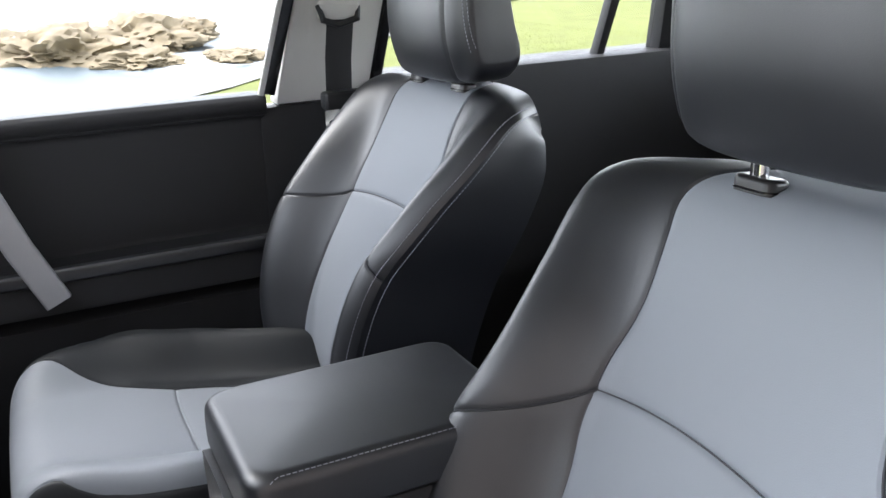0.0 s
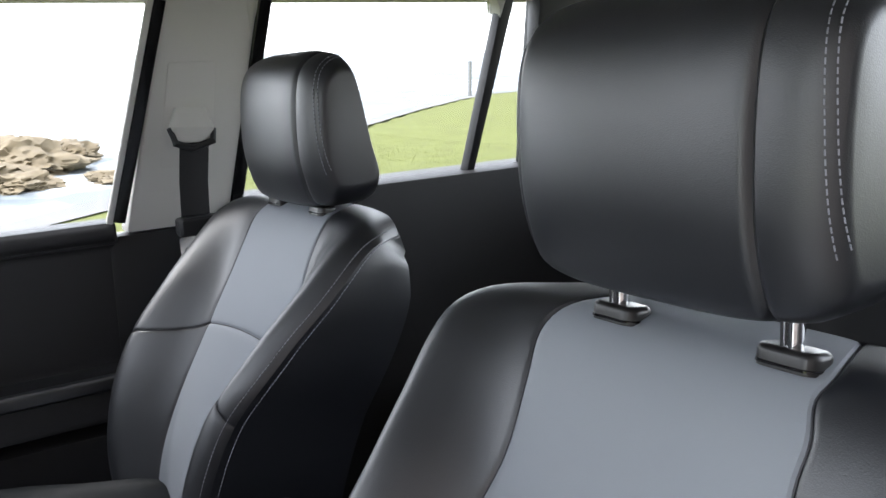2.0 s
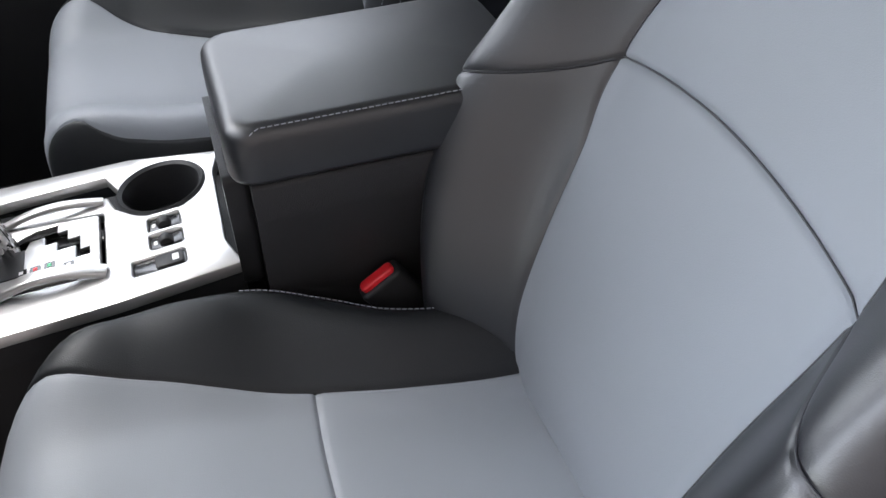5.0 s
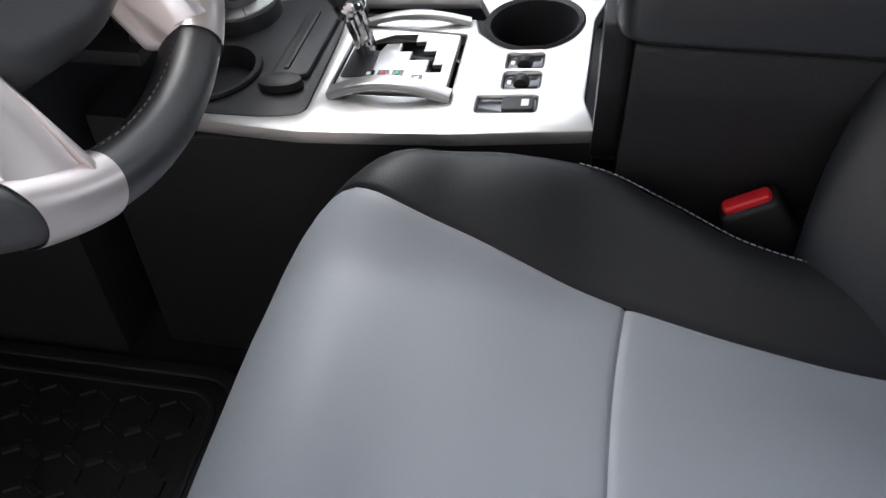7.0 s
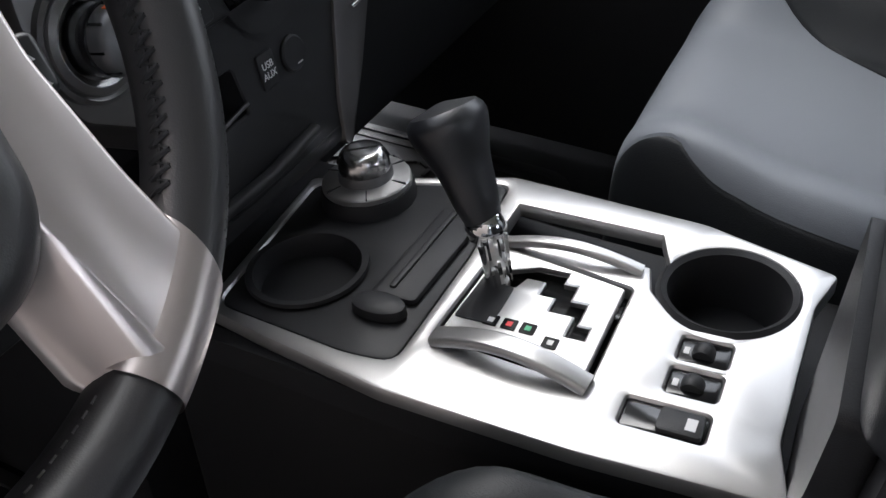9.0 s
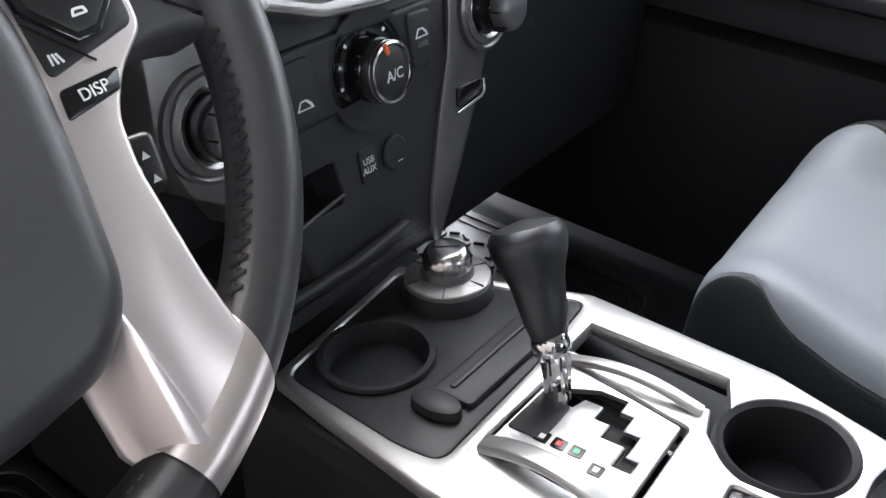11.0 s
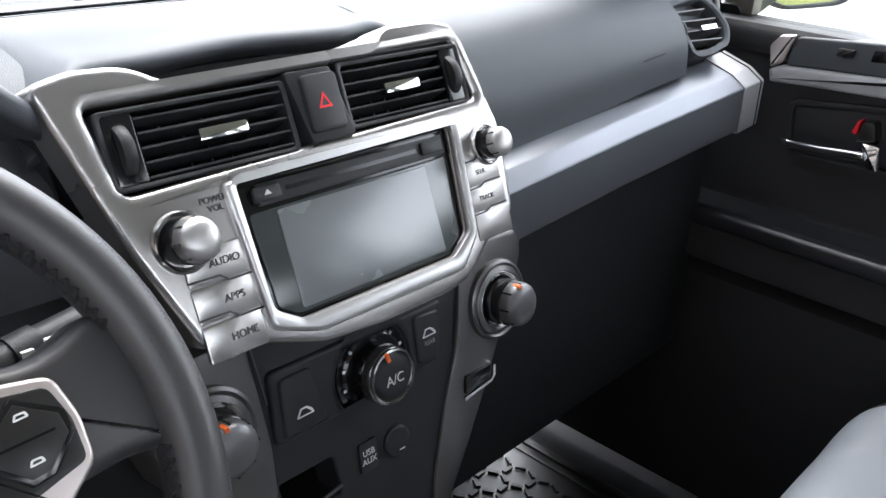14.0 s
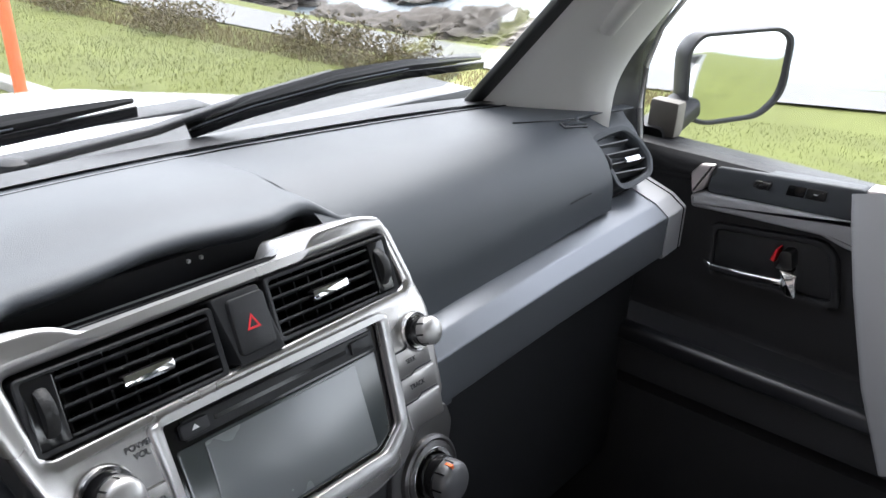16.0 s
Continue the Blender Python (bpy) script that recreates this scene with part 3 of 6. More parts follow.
def seat(name, label, at):
    """A leather bucket seat: backrest and cushion with their panels, seams and stitching."""
    ob = thing(name, label, "car seat", (0, 0, 0.6), group="front seats")
    back = part("backrest", grid(center_patch(False), 26, 34), GREY_LEATHER, ob, "grey leather backrest")
    part("insert_panel", grid(center_patch(True), 26, 30), GREY_LEATHER, back, "grey leather insert")
    for sign in (-1, 1):
        part("bolster", grid(bolster_patch(sign, False), 22, 36), BLACK_LEATHER, back, "black leather bolster")
        part("bolster", grid(bolster_patch(sign, True), 22, 30), BLACK_LEATHER, back, "black leather bolster")
        part("side_panel", grid(back_side(sign), 14, 40), BLACK_LEATHER, back, "black leather side")
        for off in (0.006, -0.007) if sign * OUT < 0 else ():
            line = []
            for i in range(90):
                v = 0.05 + 0.93 * i / 89
                w = half_at(v, sign)
                if off > 0:
                    p, n_ = back_base(sign * (w - off), v)
                    line.append(p + n_ * 0.0006)
                else:
                    q = back_side(sign)(0.05, v)
                    line.append(q + Vector((sign * 0.001, 0, 0)))
            part("stitching", dashes(line), THREAD, back, "pale thread")
    sunk = [center_patch(True)(k / 40, 1.0) for k in range(41)]
    part("seam", tube([p + Vector((0, 0.0008, 0)) for p in sunk], 0.0008, 6), DARK_MARK, back, "dark sewn seam")
    for sign in (-1, 1):
        for lower in (True, False):
            part("seam", tube([bolster_patch(sign, lower)(0.0, k / 40) + Vector((0, 0.0008, 0)) for k in range(41)], 0.0008, 6, up=(1, 0, 0)), DARK_MARK, back, "dark sewn seam")
        part("seam", tube([bolster_patch(sign, True)(k / 30, 1.0) + Vector((0, 0.0006, 0)) for k in range(31)], 0.0008, 6), DARK_MARK, back, "dark sewn seam")
    l_, r_ = back_side(-1), back_side(1)
    part("back_cover", grid(lambda a, b: l_(1, b).lerp(r_(1, b), a) - Vector((0, 0.02 * math.sin(math.pi * a), 0)), 12, 20), BLACK_PLASTIC, back)
    part("top_cover", grid(lambda a, b: back_base((2 * a - 1) * half_at(1.0, 2 * a - 1), 1.0)[0].lerp(l_(1, 1.0).lerp(r_(1, 1.0), a) - Vector((0, 0.02 * math.sin(math.pi * a), 0)), b), 20, 6), BLACK_LEATHER, back)
    # cushion
    base = part("cushion_base", box(-0.235, 0.235, -0.16, 0.24, 0.66, 0.86, 0.03, 3), BLACK_PLASTIC, ob)
    cush = part("cushion", grid(cushion_patch(0), 40, 44), GREY_LEATHER, ob, "grey leather cushion")
    part("cushion_rear", grid(cushion_patch(1), 28, 16), GREY_LEATHER, cush, "grey leather rear cushion")
    for sign in (-1, 1):
        part("cushion_bolster", grid(cushion_bolster(sign), 30, 70), MATT_LEATHER, cush, "black leather cushion side")
        if sign * OUT > 0:
            continue
        line = [cushion_bolster(sign)(cushion_stitch(sign, 0.03 + STITCH_TO * i / 80), 0.03 + STITCH_TO * i / 80) + Vector((sign * 0.0010, 0, 0.0012)) for i in range(81)]
        part("stitching", dashes(line), THREAD, cush, "pale thread")
    # head restraint
    rest = part("head_restraint", headrest(), BLACK_LEATHER, ob, "black leather head restraint")
    for sign in (-1, 1):
        for o in (0.0, 0.0050) if sign < 0 else ():
            line = []
            for k in range(41):
                t = k / 40
                p = hr_surface(sign * (0.121 + 0.013 * t + o), lerp(0.37, 0.03, t))
                line.append(p + (p - HRC - Vector((p.x * 0.4, 0, 0))).normalized() * 0.0010)
            part("stitching", dashes(line, 0.0052, 0.0034, 0.0005), THREAD, rest, "pale thread")
        px, py = sign * 0.072 + POST[0], POST[1]
        post = part("post", tube([(px, py, 1.30), (px, py - 0.004, 1.42)], 0.0066, 18, up=(0, 1, 0)), CHROME, rest, "chrome post")
        for o in (-0.0028, 0.0028):
            part("notch_line", box(px + o - 0.0005, px + o + 0.0005, py + 0.0050, py + 0.0066, 1.345, 1.385), DARK_MARK, post)
        guide = part("collar", xf(prism(rrect(-0.0215, 0.0215, -0.0135, 0.0135, 0.0100), -0.003, 0.0105, 0.0045, 4), Matrix.Translation((sign * 0.072 + 0.007, -0.355, 1.3425)) @ pose(0, 0, 0, 8)), SWITCH_BLACK, back, "black plastic post guide")
        part("rim_line", xf(prism(rrect(-0.0221, 0.0221, -0.0141, 0.0141, 0.0105), -0.001, 0.0008, 0.0006, 1), Matrix.Translation((sign * 0.072 + 0.007, -0.355, 1.3425)) @ pose(0, 0, 0, 8)), GLOSS_BLACK, guide)
    ob.location = (at[0], at[1], 0.6)
    return ob


HR_LOOP = [(0.040, -0.094), (0.055, -0.040), (0.054, 0.030), (0.040, 0.078), (0.006, 0.098), (-0.022, 0.088), (-0.036, 0.040),
           (-0.050, -0.035), (-0.062, -0.085), (-0.048, -0.106), (-0.008, -0.110), (0.024, -0.108)]


def hr_section(k):
    """The side outline of the head restraint, k from 0 to 1 all round: y and z about its middle."""
    n_ = len(HR_LOOP)
    f = (k % 1.0) * n_
    i_ = int(f)
    t = f - i_
    a, b, c, d = [Vector(HR_LOOP[(i_ + o) % n_]) for o in (-1, 0, 1, 2)]
    p = 0.5 * (2 * b + (c - a) * t + (2 * a - 5 * b + 4 * c - d) * t * t + (3 * b - a - 3 * c + d) * t**3)
    return p.x, p.y


HRC = Vector((0, -0.364, 1.477))


def hr_surface(lat, k):
    u = abs(lat) / 0.140
    y, z = hr_section(k)
    y = y if y > 0 else 0.82 * y
    roll = math.sqrt(max(0.0, 1 - max(0.0, (u - 0.76) / 0.24)**2)) if u > 0.76 else 1.0
    sc = 0.80 + 0.20 * roll
    front = max(0.0, y) / 0.055
    dy = -0.018 * u**2.5 * front
    top = 1 - 0.15 * u**4
    return HRC + Vector((lat, y * sc + dy - (1 - sc) * 0.012, z * sc * top))


SEWN = (-0.092, 0.124)


def headrest():
    own = bmesh.new()
    na, nk = 30, 56
    lats = [0.140 * math.sin(math.pi / 2 * (2 * i / na - 1)) for i in range(na + 1)]
    lats = sorted(set(lats + [s_ + o_ for s_ in SEWN for o_ in (-0.007, -0.004, -0.002, 0.0, 0.002, 0.004, 0.007)]))
    rings = []
    for lat in lats:
        ring = []
        for k in range(nk):
            p = hr_surface(lat, k / nk)
            p -= (p - HRC - Vector((lat, 0, 0))).normalized() * (groove(lat - SEWN[0], 0.006, 0.0026) + groove(lat - SEWN[1], 0.006, 0.0026))
            ring.append(own.verts.new(p))
        rings.append(ring)
    for a, b in zip(rings, rings[1:]):
        for k in range(nk):
            own.faces.new((a[k], a[(k + 1) % nk], b[(k + 1) % nk], b[k]))
    own.faces.new(rings[0])
    own.faces.new(rings[-1])
    return own


CW = [(-0.2, 0.1459), (-0.12, 0.1516), (-0.05, 0.1703), (0, 0.2034), (0.05, 0.2309), (0.1, 0.2340), (0.15, 0.2340), (0.2, 0.2278), (0.25, 0.2255), (0.3, 0.2084)]
CS = [(-0.2, 0.0803), (-0.12, 0.0843), (-0.05, 0.0953), (0, 0.1090), (0.05, 0.1213), (0.1, 0.1328), (0.15, 0.1452), (0.2, 0.1549), (0.25, 0.1684), (0.3, 0.1739)]
CUSH_LINE = [(0.0, (-0.205, 0.912)), (0.2, (-0.05, 0.918)), (0.4, (0.06, 0.928)), (0.58, (0.15, 0.944)), (0.70, (0.215, 0.949)), (0.79, (0.262, 0.936)), (0.87, (0.292, 0.900)), (0.94, (0.300, 0.855)), (1.0, (0.300, 0.790))]
CORNER = 0.05


def cushion_base_pt(lat, q):
    """q from 0 (rear) to 1: along the cushion and down over its front."""
    y = curve1([(k, p[0]) for k, p in CUSH_LINE], q)
    z = curve1([(k, p[1]) for k, p in CUSH_LINE], q)
    w = cush_w(y, lat * OUT > 0)
    u = min(1.0, abs(lat) / w)
    up = (0.036 + 0.014 * (1 - smooth01((y - 0.08) / 0.10))) * smooth01((u - 0.42) / 0.42) * (1 - 0.5 * smooth01((q - 0.7) / 0.2)) - 0.070 * max(0, (u - 0.86) / 0.14)**2.2
    up -= 0.006 * (1 - u * u) * (1 - smooth01((q - 0.6) / 0.2))
    y -= CORNER * u**4 * smooth01((q - 0.5) / 0.3)
    return Vector((lat, y, z + up))


def cushion_patch(rear):
    def fn(a, b):
        r = 2 * a - 1
        cut = CUSH_CUT + 0.012 * (1 - r * r)
        q0, q1 = (0.0, cut) if rear else (cut, 1.0)
        q = lerp(q0, q1, b)
        y = cushion_base_pt(0, q).y
        s = cush_s(y, r * OUT > 0)
        p = cushion_base_pt(r * s, q)
        db = ((1 - b) if rear else b) * (q1 - q0) * 0.5
        n_ = Vector((0, 0, 1)) if q < 0.75 else Vector((0, 0.8, 0.6))
        return p - n_ * (groove((1 - abs(r)) * s) + groove(db))
    return fn


def cushion_bolster(sign):
    def fn(a, b):
        q = b
        y = cushion_base_pt(0, q).y
        out = sign * OUT > 0
        s, w = cush_s(y, out), cush_w(y, out)
        if a < 0.70:
            lat = lerp(s, w, a / 0.70)
            p = cushion_base_pt(sign * lat, q)
            n_ = Vector((0, 0, 1)) if q < 0.75 else Vector((0, 0.8, 0.6))
            return p - n_ * groove(lat - s)
        p = cushion_base_pt(sign * w, q)
        d = (a - 0.70) / 0.30
        return Vector((p.x + sign * 0.008 * math.sin(math.pi * d), p.y, lerp(p.z, min(0.72, p.z), d)))
    return fn


driver_seat = seat("bucket_seat", "grey and black leather driver seat with pale stitching", (-0.387, 0.0))
OUT = 1
CS = [(-0.16, 0.120), (-0.06, 0.190), (0.008, 0.240), (0.039, 0.253), (0.07, 0.261), (0.1, 0.2625), (0.13, 0.257), (0.161, 0.248), (0.193, 0.238), (0.215, 0.230), (0.237, 0.220), (0.257, 0.207), (0.28, 0.198), (0.3, 0.192)]
CW = [(y_, s_ * (1.062 + 0.10 * smooth01((y_ - 0.22) / 0.06))) for y_, s_ in CS]
CUSH_LINE = [(0.0, (-0.205, 0.912)), (0.2, (-0.05, 0.918)), (0.4, (0.06, 0.928)), (0.58, (0.15, 0.944)), (0.70, (0.220, 0.951)), (0.79, (0.270, 0.950)), (0.87, (0.299, 0.928)), (0.94, (0.306, 0.880)), (1.0, (0.302, 0.790))]
CORNER = 0.018
OUT_S = [(-0.16, -0.060), (-0.04, -0.145), (0.06, -0.174), (0.123, -0.159), (0.19, -0.109), (0.258, -0.041), (0.30, -0.026)]
OUT_W = [(-0.16, 0.02), (-0.04, -0.01), (0.06, -0.035), (0.15, -0.020), (0.25, -0.030)]
CUSH_CUT, POST, STITCH_AT, STITCH_TO = 0.415, (0.0053, -0.3541), 1.15, 0.36
HALF = [(0, 0.1926), (0.15, 0.2077), (0.3, 0.2205), (0.42, 0.2267), (0.5, 0.2307), (0.6, 0.2345), (0.7, 0.2428), (0.8, 0.2469), (0.88, 0.2448), (0.94, 0.2324), (1, 0.1932)]
HALF_OUT = [(0, -0.0107), (0.3, -0.0160), (0.42, -0.0154), (0.5, -0.0070), (0.6, -0.0008), (1, -0.0010)]
SEAM = [(0, 0.1233), (0.15, 0.1267), (0.3, 0.1265), (0.5, 0.1242), (0.6, 0.1245), (0.7, 0.1212), (0.8, 0.1173), (0.88, 0.1185), (0.94, 0.1070), (1, 0.0761)]
SEAM_OUT = [(0, 0.0156), (0.3, 0.0225), (0.42, 0.0175), (0.6, 0.0100), (0.7, 0.0052), (0.8, -0.0021), (0.88, -0.0080), (1, -0.0059)]
ARC_TILT, ARC_BULGE, CUT = -0.021, 0.015, {1: 0.447, -1: 0.426}
passenger_seat = seat("bucket_seat", "grey and black leather passenger seat beside the console", (0.381, -0.002))
for piece in passenger_seat.children:
    if piece.name.startswith("backrest"):
        piece.location += Vector((-0.0047, -0.0511, 0.0128))
    if piece.name.startswith("cushion"):
        piece.location += Vector((0, -0.040, 0))
    if piece.name.startswith("head_restraint"):
        piece.location += Vector((-0.003, -0.050, -0.004))
for piece in driver_seat.children:
    if piece.name.startswith("backrest"):
        piece.location += Vector((-0.0125, 0.0063, 0.0051))
    if piece.name.startswith("cushion"):
        piece.location += Vector((0.0027, 0.0038, -0.0063))
    if piece.name.startswith("head_restraint"):
        piece.location += Vector((0.018, 0.006, 0.002))

# ---- seat belt on the passenger's pillar ----
belt = thing("seat_belt", "black seat belt hanging on the pale door pillar", "seat belt", (0.68, -0.35, 0.9))
part("anchor_cover", sweep([(0.668, -0.352, 1.500), (0.660, -0.350, 1.470), (0.668, -0.348, 1.445)], rrect(-0.036, 0.036, -0.012, 0.012, 0.008), up=(1, 0, 0), scales=[0.7, 1, 0.9]), PILLAR_GREY, belt, "pale grey anchor cover")
part("guide", tube([(0.660, -0.315, 1.470), (0.650, -0.318, 1.446), (0.650, -0.345, 1.436), (0.650, -0.380, 1.446), (0.660, -0.384, 1.465)], 0.006, 8), BLACK_PLASTIC, belt)
part("webbing", sweep([(0.652, -0.349, 1.445), (0.668, -0.346, 1.38), (0.672, -0.343, 1.30), (0.66, -0.34, 1.15), (0.66, -0.34, 0.95)], rrect(-0.024, 0.024, -0.001, 0.001, 0.0005, 2), up=(1, 0, 0)), WEBBING, belt, "black woven webbing")
part("stop_block", box(0.640, 0.676, -0.385, -0.308, 1.292, 1.325, 0.010, 3), BLACK_PLASTIC, belt)
part("tongue", xf(prism(rrect(-0.016, 0.016, -0.028, 0.028, 0.006), -0.001, 0.001, 0, 1, [rrect(-0.009, 0.009, -0.018, 0.010, 0.003)]), frame_at((0.632, -0.318, 1.268), (0, 1, 0), (0.1, 0, 1))), CHROME, belt, "chrome tongue")
cover = pillar("belt_cover", [(-0.300, 1.40), (-0.322, 1.575), (-0.402, 1.575), (-0.394, 1.40)], PILLAR_GREY, "pale raised cover behind the belt anchor", thick=0.02)
cover.location.x -= 0.006
# window seals of the passenger's side
for nm, pts in (("front", [(0.708, -0.232, BELT), (0.612, -0.312, HEAD)]), ("rear", [(0.708, -0.434, BELT), (0.612, -0.486, HEAD)])):
    tagged(part("window_seal", sweep([Vector(pts[0]).lerp(Vector(pts[1]), k / 4) + Vector((0.025, 0, 0)) for k in range(5)], rrect(-0.007, 0.007, -0.012, 0.012, 0.004), up=(0, 1, 0)), GLOSS_BLACK), "black rubber window seal", "car trim", kind="structure")

tagged(part("door_frame_edge", sweep([Vector((0.722, -0.216, BELT)).lerp(Vector((0.624, -0.297, HEAD)), k / 4) for k in range(5)], rrect(-0.004, 0.004, -0.005, 0.005, 0.002), up=(0, 1, 0)), HEADLINER), "pale painted edge of the door frame", "car trim", kind="structure")

GUSSET = frame_at((slope_x(1.65) - 0.002, 0, 1.65), (0, -1, 0), (-0.287, 0, 1))
for corner in ([(-0.322, 1.685), (-0.255, 1.685), (-0.262, 1.674), (-0.282, 1.670), (-0.298, 1.661), (-0.307, 1.646), (-0.309, 1.622)], [(-0.450, 1.685), (-0.530, 1.685), (-0.520, 1.674), (-0.497, 1.670), (-0.480, 1.660), (-0.470, 1.642), (-0.462, 1.612)],
               [(-0.985, 1.685), (-0.930, 1.685), (-0.940, 1.674), (-0.957, 1.668), (-0.968, 1.655), (-0.973, 1.635)]):
    tagged(part("window_corner", xf(prism([(-y_, (z_ - 1.65) * 1.04) for y_, z_ in corner], -0.045, 0.0, 0.002), GUSSET), PILLAR_GREY), "rounded pale corner of the side window opening", "car trim", kind="structure")

# ---- rear bench ----
bench = thing("rear_bench", "black leather rear bench seat in shade", "car seat", (0, -1.1, 0.6))
part("cushion", box(-0.62, 0.62, -1.35, -0.70, 0.70, 0.955, 0.05, 4), BLACK_LEATHER, bench)
bm = box(-0.62, 0.62, -1.48, -1.33, 0.95, 1.36, 0.05, 4)
part("backrest", bm, BLACK_LEATHER, bench)
for x in (-0.38, 0.38):
    part("head_restraint", box(x - 0.12, x + 0.12, -1.50, -1.41, 1.37, 1.50, 0.04, 4), BLACK_LEATHER, bench)

# ---- centre console ----
console = thing("centre_console", "centre console with brushed silver top plate", "car console", (0, 0.2, 0.6))
part("body", box(-0.112, 0.095, 0.03, 0.52, 0.60, 0.925, 0.008), BLACK_PLASTIC, console)
CF = frame_at((0, 0.1, 0.975), (1, 0, 0), (0, 1, -0.105))
opening = [(0.030, 0.196), (0.070, 0.196), (0.063, 0.082)] + [(0.016 + 0.047 * math.cos(radians(a)), 0.026 + 0.045 * math.sin(radians(a))) for a in range(72, -226, -9)] + [(0.000, 0.073), (0.024, 0.080)]
gate = rounded([(0.018, 0.190), (-0.090, 0.194), (-0.100, 0.085), (-0.002, 0.085)], 0.004)
sw_holes = [rrect(-0.058, -0.036, 0.012, 0.043, 0.003), rrect(-0.087, -0.065, 0.012, 0.043, 0.003), rrect(-0.120, -0.098, 0.012, 0.061, 0.003)]
plate_outline = rounded([(-0.146, 0.205), (-0.150, 0.078), (-0.146, -0.037), (-0.104, -0.026), (0.016, -0.028), (0.054, -0.038), (0.086, 0.055), (0.106, 0.214), (0.054, 0.380), (-0.119, 0.362), (-0.131, 0.300)], 0.005)
tray_out = rounded([(-0.121, 0.206), (-0.124, 0.240), (-0.112, 0.354), (0.048, 0.372), (0.094, 0.214), (0.0, 0.206)], 0.012)

top = part("top_plate", xf(prism(plate_outline, -0.012, 0.0, 0.0025, 2, [opening, gate, tray_out, *sw_holes]), CF), SILVER, console, "brushed silver plate")
cup1 = circle(-0.058, 0.312, 0.040)
part("front_tray", xf(prism([(x * 0.997 - 0.0002, 0.29 + (y - 0.29) * 0.995) for x, y in tray_out], -0.014, -0.001, 0.002, 2, [cup1]), CF), BLACK_PLASTIC, console)
part("cup_well", xf(lathe([(0.0462, 0.001), (0.0455, 0.004), (0.0405, 0.0035), (0.038, -0.004), (0.036, -0.08), (0.0, -0.082)], 40), CF @ Matrix.Translation((-0.058, 0.312, 0))), BLACK_PLASTIC, console)
part("coin_lid", xf(prism(rounded([(-0.070, 0.217), (-0.070, 0.252), (0.040, 0.248), (0.034, 0.213)], 0.005), 0.001, 0.005, 0.002), CF), BLACK_PLASTIC, console)
part("coin_groove", xf(prism(rounded([(-0.062, 0.236), (-0.062, 0.241), (0.036, 0.238), (0.036, 0.233)], 0.002), 0.005, 0.007, 0.001), CF), BLACK_PLASTIC, console)
part("coin_tab", xf(lathe([(0.021, 0), (0.020, 0.010), (0.014, 0.013), (0, 0.013)], 24), CF @ Matrix.Translation((-0.082, 0.238, 0.001)) @ Matrix.Diagonal((0.55, 1, 0.7, 1))), BLACK_PLASTIC, console)
part("rear_cup_well", xf(lathe([(0.0475, -0.0015), (0.0440, 0.0025), (0.0400, 0.0), (0.038, -0.01), (0.036, -0.085), (0.0, -0.087)], 40), CF @ Matrix.Translation((0.016, 0.026, -0.001))), BLACK_PLASTIC, console)
well = box(-0.04, 0.085, -0.02, 0.21, -0.088, -0.084)
part("slot_well", xf(well, CF), BLACK_PLASTIC, console)
# skirt at the driver's side, below the plate
part("side_skirt", sweep([(-0.138, 0.065, 0.952), (-0.140, 0.25, 0.934), (-0.128, 0.46, 0.912)], [(-0.006, 0.012), (0.006, 0.012), (0.010, 0.0), (0.004, -0.012), (-0.006, -0.012)], up=(0, 0, 1)), BLACK_PLASTIC, console)
for k, hole in enumerate(sw_holes):
    xs, ys = [p[0] for p in hole], [p[1] for p in hole]
    x0, x1, y0, y1 = min(xs), max(xs), min(ys), max(ys)
    sw = part("switch", xf(prism(rrect(x0 + 0.0005, x1 - 0.0005, y0 + 0.0005, y1 - 0.0005, 0.003), -0.010, -0.003, 0.001), CF), GLOSS_BLACK, console, "black rocker switch")
    if k < 2:
        part("thumbwheel", xf(xf(lathe([(0.0, -0.005), (0.006, -0.005), (0.007, -0.003), (0.007, 0.003), (0.006, 0.005), (0, 0.005)], 18), Matrix.Rotation(radians(90), 4, "Y")), CF @ Matrix.Translation(((x0 + x1) / 2, y0 + 0.016, -0.003))), BLACK_PLASTIC, sw)
        part("mark", xf(box((x0 + x1) / 2 - 0.003, (x0 + x1) / 2 + 0.003, y0 + 0.0245, y0 + 0.028, -0.003, -0.0026), CF), WHITE_MARK, sw)
    else:
        part("rocker", xf(prism(rrect(x0 + 0.002, x1 - 0.002, y0 + 0.002, y0 + 0.028, 0.003), -0.003, 0.0005, 0.001), CF), BLACK_PLASTIC, sw)
        part("mark", xf(box(x0 + 0.006, x0 + 0.015, y0 + 0.006, y0 + 0.012, 0.0005, 0.0008), CF), WHITE_MARK, sw)
# gear gate
gate_floor = rounded([(0.014, 0.186), (-0.086, 0.190), (-0.096, 0.089), (-0.006, 0.089)], 0.003)
steps = [(-0.012, 0.172), (-0.001, 0.152), (-0.001, 0.130), (-0.014, 0.130), (-0.014, 0.120), (-0.030, 0.120), (-0.030, 0.108), (-0.052, 0.108), (-0.052, 0.099), (-0.064, 0.099),
         (-0.064, 0.112), (-0.044, 0.112), (-0.044, 0.130), (-0.030, 0.130), (-0.030, 0.142), (-0.016, 0.142), (-0.016, 0.156), (-0.028, 0.160), (-0.028, 0.172)]
gp = part("gate_plate", xf(prism(gate_floor, -0.004, 0.001, 0.001, 1, [steps]), CF), SILVER, console, "silver gear gate")
part("gate_dark", xf(box(-0.08, 0.012, 0.09, 0.185, -0.02, -0.016), CF), GLOSS_BLACK, console)
